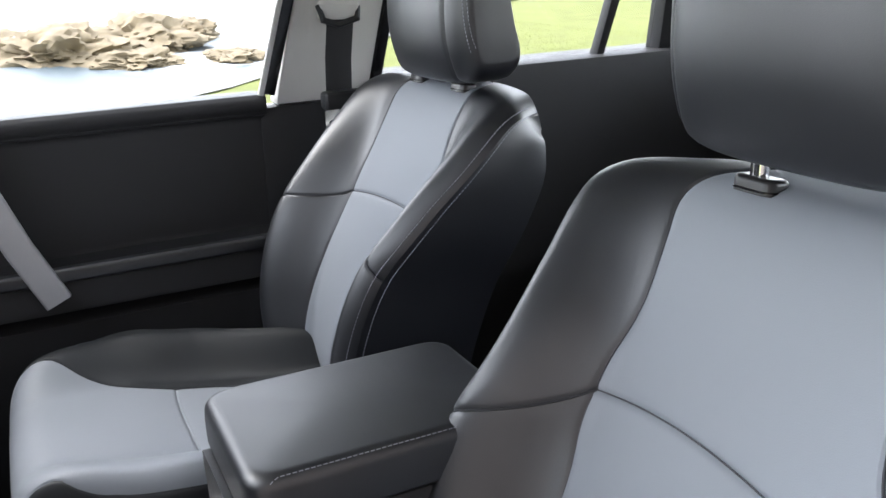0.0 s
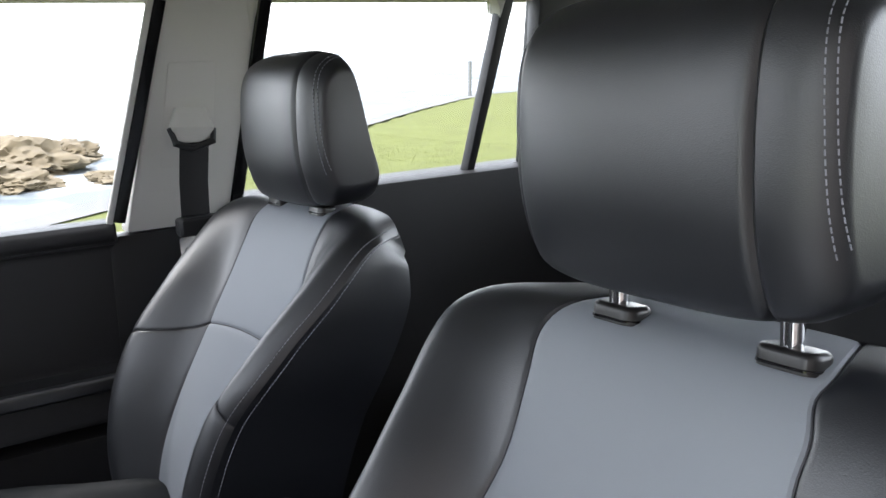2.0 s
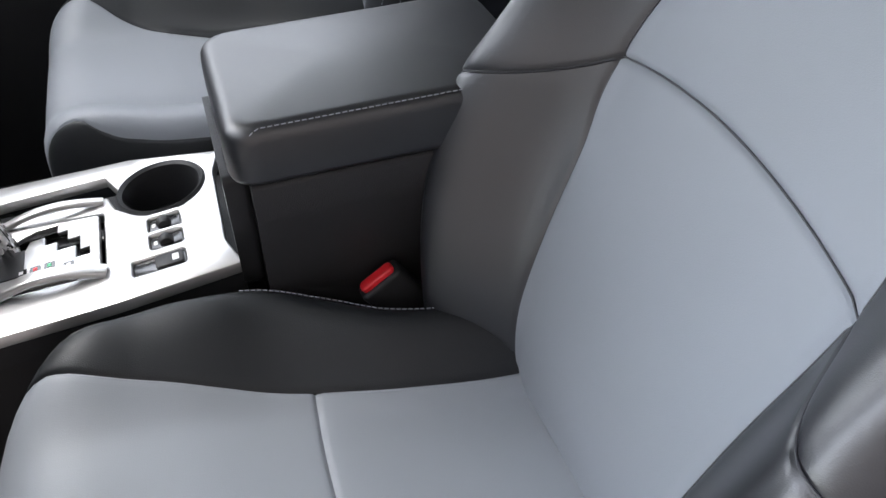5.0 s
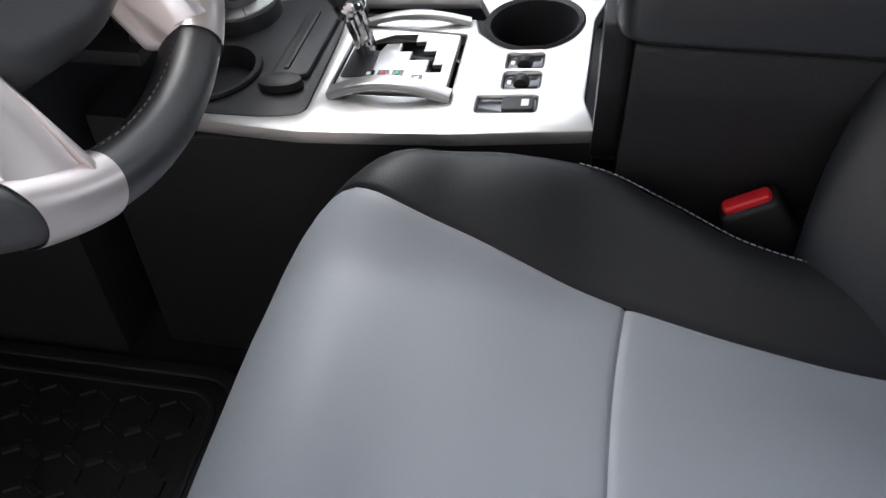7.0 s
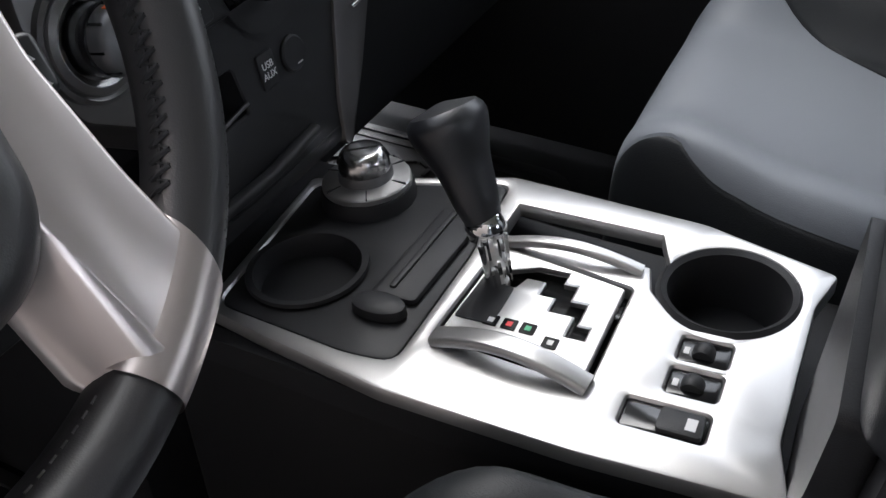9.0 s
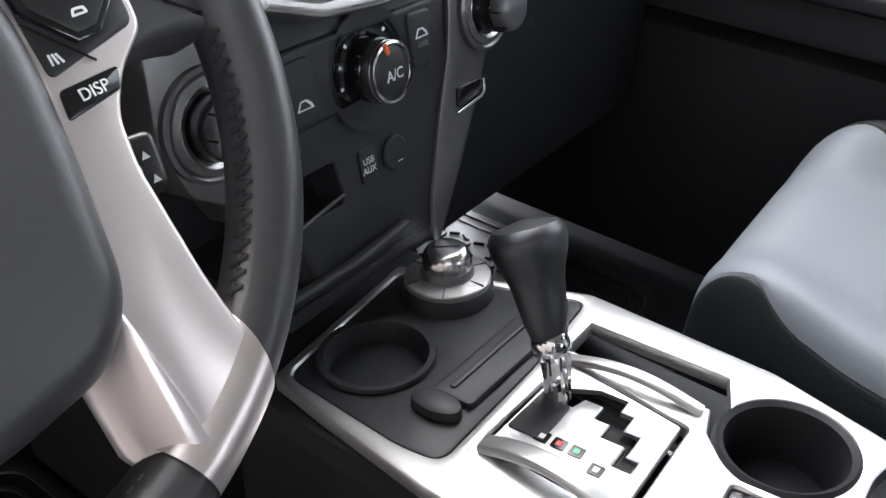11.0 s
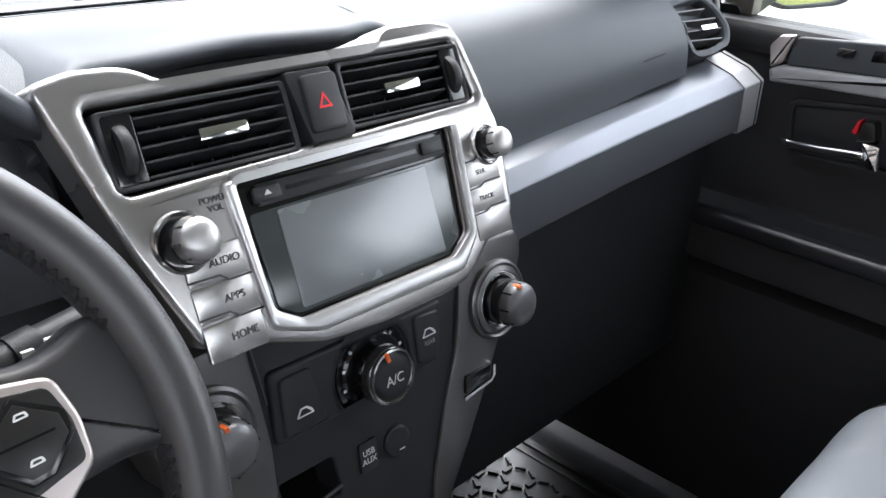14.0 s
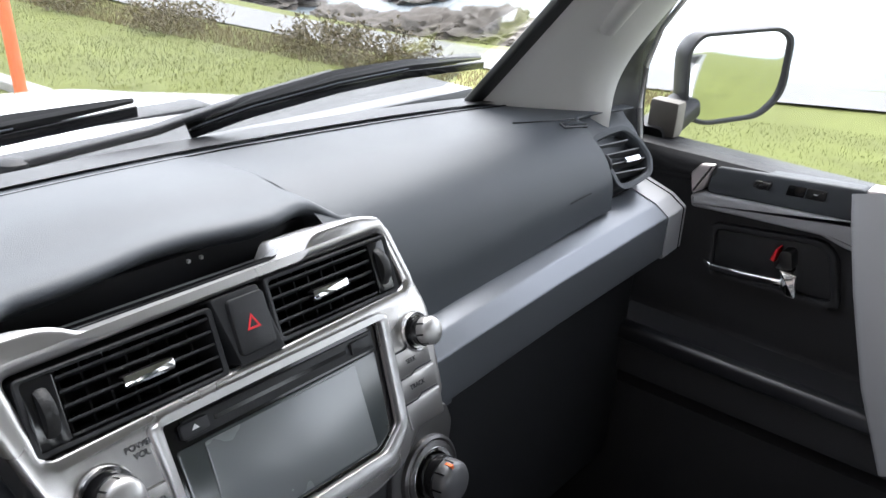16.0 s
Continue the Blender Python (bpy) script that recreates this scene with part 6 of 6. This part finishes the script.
for s in (-1, 1):
    bm = grid(pillar_face(s, False), 18, 30, spread=False)
    grid(pillar_face(s, True), 18, 30, bm, spread=False)
    tagged(part("a_pillar", bm, PILLAR_GREY), "pale grey windscreen pillar trim", "car trim", kind="structure")
    tagged(part("windscreen_seal", sweep([(s * (p_[0] - 0.004), p_[1] + 0.010, p_[2]) for p_ in P_IN], rrect(-0.014, 0.014, -0.006, 0.006, 0.004)), RUBBER), "black rubber seal along the windscreen", "car trim", kind="structure")
sail = bmesh.new()
SAIL_R = [(0.765, 0.600, 1.318), (0.762, 0.606, 1.360), (0.758, 0.606, 1.420), (0.748, 0.594, 1.470), (0.70, 0.500, 1.620)]
SAIL_L = [(p_[0] + 0.012, p_[1] + 0.014, p_[2]) for p_ in P_OUT]
for dy in (0.0, 0.012):
    grid(lambda a, b: Vector([lerp(curve1([(k / 4, q[o]) for k, q in enumerate(SAIL_L)], b), curve1([(k / 4, q[o]) for k, q in enumerate(SAIL_R)], b), a) for o in range(3)]) + Vector((0, dy, 0)), 8, 30, sail, spread=False)
tagged(part("mirror_sail", sail, BLACK_PLASTIC), "black corner trim of the door frame beside the mirror", "car trim", kind="structure")
tagged(part("door_frame_edge", tube([(0.735, 0.5925, 1.322), (0.732, 0.5985, 1.365), (0.730, 0.598, 1.420), (0.722, 0.580, 1.475), (0.690, 0.492, 1.60)], 0.0035, 8), HEADLINER), "pale edge of the front door frame", "car trim", kind="structure")
mirror = thing("door_mirror", "black door mirror with a silvered glass", "car mirror", (0.95, 0.56, 1.25))
MF = frame_at((0.958, 0.556, 1.388), (0.91, -0.41, 0), (0.03, 0.015, 1))
mo = rounded([(x * 1.08, y * 1.02) for x, y in [(-0.100, 0.040), (-0.080, 0.064), (0.070, 0.072), (0.098, 0.058), (0.100, -0.030), (0.060, -0.066), (-0.050, -0.072), (-0.088, -0.058)]], 0.030, 7)
shell = bmesh.new()
levels = [(0.0, 0.90), (0.004, 0.93), (0.004, 0.985), (-0.002, 1.0), (-0.022, 0.99), (-0.042, 0.91), (-0.056, 0.74), (-0.064, 0.45), (-0.066, 0.10)]
loops = [[shell.verts.new((0.012 * min(0.0, z) / -0.066 + x * k, y * k, z)) for x, y in mo] for z, k in levels]
for la, lb in zip(loops, loops[1:]):
    for k in range(len(mo)):
        shell.faces.new((la[k], la[(k + 1) % len(mo)], lb[(k + 1) % len(mo)], lb[k]))
shell.faces.new(loops[-1])
part("housing", xf(shell, MF), BLACK_PLASTIC, mirror, "black moulded shell")
part("glass", xf(prism([(x * 0.915, y * 0.915) for x, y in mo], -0.006, 0.0005, 0.001), MF), MIRROR, mirror, "silvered mirror glass")
part("stalk", sweep([(0.765, 0.600, 1.318), (0.82, 0.602, 1.325), (0.885, 0.600, 1.345)], rrect(-0.026, 0.026, -0.016, 0.016, 0.010)), BLACK_PLASTIC, mirror)
part("base_trim", box(0.772, 0.800, 0.560, 0.604, 1.322, 1.372, 0.006), MIRROR_BASE, mirror, "pale grey mirror base")

# bonnet


def bonnet_pt(a, b):
    x, e = lerp(-0.80, 0.80, a), abs(2 * a - 1)
    scoop = 0.022 * smooth01((0.42 - abs(x)) / 0.06) * smooth01((b - 0.16) / 0.03) * (1 - smooth01((b - 0.35) / 0.4))
    return (x, lerp(0.968, 2.05, b), 1.330 - 0.19 * b**1.25 - 0.03 * e**2 - 0.05 * e**6 + scoop)


bonnet = part("bonnet", grid(bonnet_pt, 60, 60, spread=False), CAR_WHITE)
tagged(bonnet, "white painted bonnet in front of the windscreen", "car bonnet", kind="structure")


def wiper(name, line, arm_from):
    """A wiper resting on the glass: blade, rubber strip and arm."""
    w_ = thing(name, "black wiper blade resting at the foot of the windscreen", "wiper", tuple(arm_from), group="wipers")
    line = [Vector(p) for p in line]
    part("blade", sweep(line, [(-0.004, -0.006), (0.004, -0.006), (0.009, 0.004), (0.002, 0.013), (-0.009, 0.006)], scales=[0.6, 0.85, 1.05, 0.8, 0.25]), RUBBER, w_)
    part("strip", sweep([p + Vector((0, -0.005, -0.008)) for p in line], rrect(-0.0015, 0.0015, -0.005, 0.005, 0.001)), GLOSS_BLACK, w_)
    part("groove_line", tube([p + Vector((0, -0.0075, 0.0)) for p in line[:-1]], 0.0008, 6), BEAM_PLASTIC, w_)
    part("arm", sweep([Vector(arm_from), Vector(arm_from).lerp(line[0], 0.8) + Vector((0, 0, 0.004)), line[1] + Vector((0, 0.006, 0.006)), line[2] + Vector((0, 0.006, 0.010))], rrect(-0.009, 0.009, -0.004, 0.004, 0.003), scales=[1.2, 1.1, 0.8, 0.5]), BLACK_PLASTIC, w_)
    part("pivot", xf(lathe([(0.016, -0.02), (0.016, 0.003), (0.010, 0.006), (0, 0.007)], 20), Matrix.Translation(arm_from)), BLACK_PLASTIC, w_)
    return w_


wiper("wiper", ((0.195, 0.866, 1.368), (0.248, 0.828, 1.392), (0.348, 0.797, 1.411), (0.459, 0.789, 1.416), (0.645, 0.808, 1.404)), (0.02, 0.900, 1.352))
wiper("wiper", ((-0.42, 0.850, 1.382), (-0.30, 0.820, 1.402), (-0.15, 0.792, 1.418), (-0.04, 0.772, 1.428), (0.065, 0.760, 1.436)), (-0.55, 0.900, 1.352))
# a low black strip across the bonnet, just behind the raised scoop
scoop_band = part("scoop_strip", box(-0.36, 0.40, 1.085, 1.135, 1.300, 1.3180, 0.006), BLACK_PLASTIC)
tagged(scoop_band, "black strip across the bonnet behind the scoop", "car trim", kind="structure")
grab = thing("grab_handle", "pale grey grab handle on the windscreen pillar", "grab handle", (0.63, 0.55, 1.5))
part("bar", sweep([(0.622, 0.610, 1.475), (0.590, 0.590, 1.490), (0.566, 0.540, 1.540), (0.555, 0.480, 1.600), (0.575, 0.45, 1.635)], rrect(-0.013, 0.013, -0.013, 0.013, 0.010, 4), scales=[1.3, 1.1, 0.9, 1.0, 1.2]), PILLAR_GREY, grab)


def floor_mat(name, x0, x1, y0, y1, label):
    """A rubber mat: raised rim and a honeycomb of ridges."""
    m_ = thing(name, label, "floor mat", ((x0 + x1) / 2, (y0 + y1) / 2, 0.6), group="floor mats")
    part("sheet", prism(rrect(x0, x1, y0, y1, 0.05), 0.598, 0.608, 0.003), RUBBER, m_)
    part("rim", prism(rrect(x0, x1, y0, y1, 0.05), 0.606, 0.6115, 0.002, 2, [rrect(x0 + 0.016, x1 - 0.016, y0 + 0.016, y1 - 0.016, 0.04)]), RUBBER, m_)
    part("inner_rim", prism(rrect(x0 + 0.028, x1 - 0.028, y0 + 0.028, y1 - 0.028, 0.035), 0.606, 0.6105, 0.002, 2, [rrect(x0 + 0.036, x1 - 0.036, y0 + 0.036, y1 - 0.036, 0.03)]), RUBBER, m_)
    own = bmesh.new()
    r, k = 0.027, 0
    nx, ny = int((x1 - x0 - 0.09) / (1.5 * r)), int((y1 - y0 - 0.09) / (1.732 * r))
    for i in range(nx):
        for j in range(ny):
            cx = x0 + 0.05 + r + 1.5 * r * i
            cy = y0 + 0.05 + 0.87 * r + 1.732 * r * (j + 0.5 * (i % 2))
            if cy > y1 - 0.06:
                continue
            for e in range(6):
                a, b = radians(60 * e), radians(60 * e + 60)
                p, q = Vector((cx + 0.93 * r * math.cos(a), cy + 0.93 * r * math.sin(a), 0.6085)), Vector((cx + 0.93 * r * math.cos(b), cy + 0.93 * r * math.sin(b), 0.6085))
                u = (q - p).normalized()
                w = Vector((-u.y, u.x, 0)) * 0.0016
                p, q = p + u * 0.004, q - u * 0.004
                up = Vector((0, 0, 0.0035))
                vs_ = [own.verts.new(v) for v in (p - w * 1.6, q - w * 1.6, q + w * 1.6, p + w * 1.6, p - w + up, q - w + up, q + w + up, p + w + up)]
                for f in ((0, 1, 5, 4), (1, 2, 6, 5), (2, 3, 7, 6), (3, 0, 4, 7), (4, 5, 6, 7)):
                    own.faces.new([vs_[t] for t in f])
    part("honeycomb", own, RUBBER, m_)
    return m_


floor_mat("driver_floor_mat", -0.62, -0.147, 0.40, 0.87, "black rubber floor mat with honeycomb ridges")
floor_mat("passenger_floor_mat", 0.25, 0.62, 0.40, 0.87, "black rubber floor mat on the passenger side")

# ---- outside: grassy bluff, lane, shore and sea ----
LEVEL = frame_at((0, 0, 0), (1, 0, 0.0514), (0, 1, 0.0268))
EDGE = [(-400, 30), (-90, 40), (-50, 45), (-38.6, 48.5), (-32.2, 45.5), (-23.9, 38.1), (-17.0, 31.1), (-8.5, 22.1), (-4.1, 17.2), (-1.6, 14.8), (2.8, 11.2), (7.2, 9.2), (9.1, 8.7), (12.6, 8.2), (30, 7.0), (400, 6.0)]


def ground_h(x, y):
    """The height of the ground: a lawn that falls gently to the edge of the bluff, then drops to the shore."""
    e = curve1(EDGE, y)
    h = -0.15 - 0.95 * smooth01((x + 1.0) / (e + 1.0))
    return h - 6.0 * smooth01((x - e) / 9.0) + 0.05 * noise.noise((x * 0.3, y * 0.3, 0.0))


GRASS = mat("grass", (0.140, 0.155, 0.050), 0.9, var=0.40, var_scale=1.5, bump=0.6, grain_scale=30, spec=0.1)
BLADES = mat("grass_blades", (0.150, 0.165, 0.055), 0.8, var=0.35, var_scale=0.8, spec=0.15)
DRY = mat("dry_grass", (0.24, 0.20, 0.11), 0.9, var=0.4, var_scale=0.8, spec=0.1)
SHRUB = mat("shrub_leaves", (0.15, 0.125, 0.075), 0.85, var=0.4, var_scale=3, spec=0.1)
LANE = mat("lane_asphalt", (0.19, 0.19, 0.185), 0.9, var=0.15, var_scale=1.2, bump=0.5, grain_scale=60)
KERB = mat("kerb_concrete", (0.35, 0.34, 0.32), 0.9, var=0.2, bump=0.4, grain_scale=80)
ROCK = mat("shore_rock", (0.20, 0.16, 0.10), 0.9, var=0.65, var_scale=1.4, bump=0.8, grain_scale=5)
LOG = mat("drift_log", (0.55, 0.25, 0.08), 0.8, var=0.3)
POST_ORANGE = mat("orange_post_paint", (0.80, 0.20, 0.08), 0.5, var=0.1)
POST_GREY = mat("grey_post", (0.25, 0.25, 0.25), 0.7)

SEA = mat("sea_water", (0.30, 0.34, 0.36), 0.45, var=0.1, var_scale=0.05, bump=0.5, grain_scale=1.2)
_n, _l = SEA.node_tree.nodes, SEA.node_tree.links
_tc, _foam, _cr, _mxf = _n.new("ShaderNodeTexCoord"), _n.new("ShaderNodeTexNoise"), _n.new("ShaderNodeValToRGB"), _n.new("ShaderNodeMix")
_foam.inputs["Scale"].default_value, _foam.inputs["Detail"].default_value = 0.09, 9
_cr.color_ramp.elements[0].position, _cr.color_ramp.elements[1].position = 0.52, 0.60
_mxf.data_type = "RGBA"
_mxf.inputs["A"].default_value, _mxf.inputs["B"].default_value = (0.07, 0.095, 0.11, 1), (0.50, 0.53, 0.55, 1)
_l.new(_tc.outputs["Object"], _foam.inputs["Vector"])
_l.new(_foam.outputs[0], _cr.inputs[0])
_l.new(_cr.outputs[0], _mxf.inputs["Factor"])
_l.new(_mxf.outputs["Result"], _n["Principled BSDF"].inputs["Base Color"])

own = bmesh.new()
xs = [-3000, -400, -60, -20, -8] + [-4 + 1.0 * k for k in range(30)] + [27 + 2.0 * k for k in range(30)] + [100, 160, 480]
ys = [-3000, -400, -160, -90] + [-70 + 2.0 * k for k in range(30)] + [-10 + 1.0 * k for k in range(36)] + [28, 34, 45, 70, 140, 400, 3000]
vs = [[own.verts.new((x, y, ground_h(x, y))) for y in ys] for x in xs]
for i in range(len(xs) - 1):
    for j in range(len(ys) - 1):
        own.faces.new((vs[i][j], vs[i + 1][j], vs[i + 1][j + 1], vs[i][j + 1]))
ground = part("ground", own, GRASS)
ground.matrix_world = LEVEL
tagged(ground, "green grassy bluff above the shore", "ground", kind="structure")
own = bmesh.new()
own.faces.new([own.verts.new(p) for p in ((-10, -4500, -4.6), (4800, -4500, -4.6), (4800, 4500, -4.6), (-10, 4500, -4.6))])
sea = part("water", own, SEA)
sea.matrix_world = LEVEL
tagged(sea, "pale grey sea with white surf reaching to the horizon", "sea", kind="structure")


def strip(name, y0, y1, s0, s1, material, label, category):
    """A band along the edge of the bluff, laid on the ground."""
    def fn(a, b):
        y = lerp(y0, y1, b)
        x = curve1(EDGE, y) + lerp(s0, s1, a)
        return (x, y, ground_h(x, y) + 0.03)
    ob = part(name, grid(fn, 8, 60, spread=False), material)
    ob.matrix_world = LEVEL
    return tagged(ob, label, category, kind="structure")


strip("road", -40, 60, -1.3, -0.1, LANE, "narrow grey lane along the bluff", "road")


def tufts(name, count, place, size, material, label, category):
    """Many blades that grow from the ground, as one mass."""
    rnd = random.Random(len(name) * 7 + count)
    verts, faces = [], []
    for _ in range(count):
        x, y = place(rnd)
        z = ground_h(x, y)
        h = size * rnd.uniform(0.5, 1.2)
        a = rnd.uniform(0, math.tau)
        w = h * rnd.uniform(0.10, 0.22)
        dx, dy = math.cos(a), math.sin(a)
        lx, ly = rnd.uniform(-0.4, 0.4) * h, rnd.uniform(-0.4, 0.4) * h
        k = len(verts)
        verts += [(x - dx * w, y - dy * w, z - 0.02), (x + dx * w, y + dy * w, z - 0.02), (x + lx, y + ly, z + h)]
        faces.append((k, k + 1, k + 2))
    me = bpy.data.meshes.new(name)
    me.from_pydata(verts, [], faces)
    me.materials.append(material)
    ob = new(name, me)
    ob.matrix_world = LEVEL
    return tagged(ob, label, category, kind="stuff")


def lawn_place(r):
    y = r.uniform(-14, 16)
    e = curve1(EDGE, y)
    return lerp(2.5, e - 2.6, r.random()**0.8), y


def verge_place(r):
    y = r.uniform(4, 26)
    return curve1(EDGE, y) - r.uniform(1.4, 2.6), y


tufts("grass_tufts", 110000, lawn_place, 0.028, BLADES, "short green lawn grass", "grass")
tufts("dry_verge", 26000, verge_place, 0.065, DRY, "brown dry grass beside the lane", "grass")


def shrub(cx, cy, r0, h0, seed):
    """A low bush: forked twigs with many small leaves."""
    rnd = random.Random(seed)
    sh = thing("shrub", "low brown-green shrub on the verge", "shrub", (0, 0, 0), group="verge shrubs")
    sh.matrix_world = LEVEL
    z0 = ground_h(cx, cy)
    tw = bmesh.new()
    verts, faces = [], []
    for k in range(26):
        a = rnd.uniform(0, math.tau)
        d = r0 * math.sqrt(rnd.random())
        tip = Vector((cx + d * math.cos(a), cy + d * math.sin(a), z0 + h0 * rnd.uniform(0.5, 1.0) * (1 - 0.4 * d / r0)))
        root = Vector((cx + 0.2 * d * math.cos(a), cy + 0.2 * d * math.sin(a), z0 - 0.03))
        tube([root, root.lerp(tip, 0.6) + Vector((0, 0, 0.05)), tip], 0.006, 4, bm=tw)
        for _ in range(60):
            p = tip + Vector((rnd.gauss(0, 0.10), rnd.gauss(0, 0.10), rnd.gauss(-0.04, 0.08)))
            q = [p + Vector((rnd.uniform(-1, 1), rnd.uniform(-1, 1), rnd.uniform(-1, 1))) * 0.032 for _ in range(3)]
            k_ = len(verts)
            verts += [tuple(v) for v in q]
            faces.append((k_, k_ + 1, k_ + 2))
    for nm, me_, m_ in (("twigs", None, DRY), ("leaves", (verts, faces), SHRUB)):
        if me_ is None:
            ob = part(nm, tw, m_)
        else:
            me = bpy.data.meshes.new(nm)
            me.from_pydata(verts, [], faces)
            me.materials.append(m_)
            ob = new(nm, me)
        ob.parent = sh
    return sh


for k, (y, s_) in enumerate(((6.8, -2.2), (7.6, -2.0), (9.5, -2.4), (11.5, -2.3), (14.0, -2.5), (17.0, -2.2))):
    shrub(curve1(EDGE, y) + s_, y, 0.55, 0.5, k)


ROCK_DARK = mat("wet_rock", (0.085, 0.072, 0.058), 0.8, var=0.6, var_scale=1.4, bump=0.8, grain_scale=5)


def rock(name, x, y, z, sx, sy, sz, seed, label):
    """A craggy rock: a ball broken up by ridges of three sizes, with a flat foot."""
    own = bmesh.new()
    bmesh.ops.create_icosphere(own, subdivisions=5, radius=1)
    off = Vector((seed, seed * 0.7, 0))
    for v in own.verts:
        d = noise.noise(v.co * 1.6 + off) * 0.5
        d += (0.5 - abs(noise.noise(v.co * 3.6 + off))) * 0.40 + (0.4 - abs(noise.noise(v.co * 9.0 + off))) * 0.22 + noise.noise(v.co * 22.0) * 0.06
        v.co = v.co * (0.8 + d)
        v.co = Vector((x + v.co.x * sx, y + v.co.y * sy, z + v.co.z * sz))
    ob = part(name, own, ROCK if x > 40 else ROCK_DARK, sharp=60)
    ob.matrix_world = LEVEL
    return tagged(ob, label, "rock", group="shore rocks")


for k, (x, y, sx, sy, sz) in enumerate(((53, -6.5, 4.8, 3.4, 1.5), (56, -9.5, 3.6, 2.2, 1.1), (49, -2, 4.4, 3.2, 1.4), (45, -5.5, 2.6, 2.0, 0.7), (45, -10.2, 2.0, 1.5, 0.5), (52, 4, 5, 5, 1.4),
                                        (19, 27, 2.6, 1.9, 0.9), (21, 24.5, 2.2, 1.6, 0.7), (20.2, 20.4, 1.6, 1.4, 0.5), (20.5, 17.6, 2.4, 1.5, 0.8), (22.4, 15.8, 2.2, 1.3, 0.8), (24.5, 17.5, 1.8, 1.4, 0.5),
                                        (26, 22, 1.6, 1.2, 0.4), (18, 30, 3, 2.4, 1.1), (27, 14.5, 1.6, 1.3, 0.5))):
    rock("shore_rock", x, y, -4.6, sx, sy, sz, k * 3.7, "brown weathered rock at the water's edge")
log = part("drift_log", tube([(17.9, 27.8, -3.72), (19.8, 26.0, -3.7), (21.2, 24.6, -3.85)], 0.12, 10), LOG)
log.matrix_world = LEVEL
tagged(log, "orange-brown drift log on the shore rocks", "log")
post = part("marker_post", tube([(2.66, 6.20, -0.66), (2.62, 6.22, 0.4), (2.54, 6.26, 1.6)], 0.045, 14), POST_ORANGE)
post.matrix_world = LEVEL
tagged(post, "orange marker post on the lawn", "post")
far_post = part("far_post", box(43.9, 44.1, -31.1, -30.9, -1.2, 1.0, 0.02), POST_GREY)
far_post.matrix_world = LEVEL
tagged(far_post, "slender grey post at the edge of the bluff", "post")
kerb = part("kerb", sweep([(x_, y_, ground_h(x_, y_) - 0.04) for x_, y_ in ((2.55, 9.5), (2.70, 8.3), (2.84, 7.2), (2.94, 6.5), (2.97, 6.2))], rrect(-0.07, 0.07, -0.1, 0.12, 0.02)), KERB)
kerb.matrix_world = LEVEL
tagged(kerb, "pale concrete kerb beside the lawn", "kerb", kind="structure")

pav = grid(lambda a, b: (lerp(-9, 1.3, a), lerp(-60, 7, b), ground_h(lerp(-9, 1.3, a), lerp(-60, 7, b)) + 0.012), 24, 80, spread=False)
pavement = part("pavement", pav, LANE)
pavement.matrix_world = LEVEL
tagged(pavement, "grey asphalt pull-in under the car", "road", kind="structure")
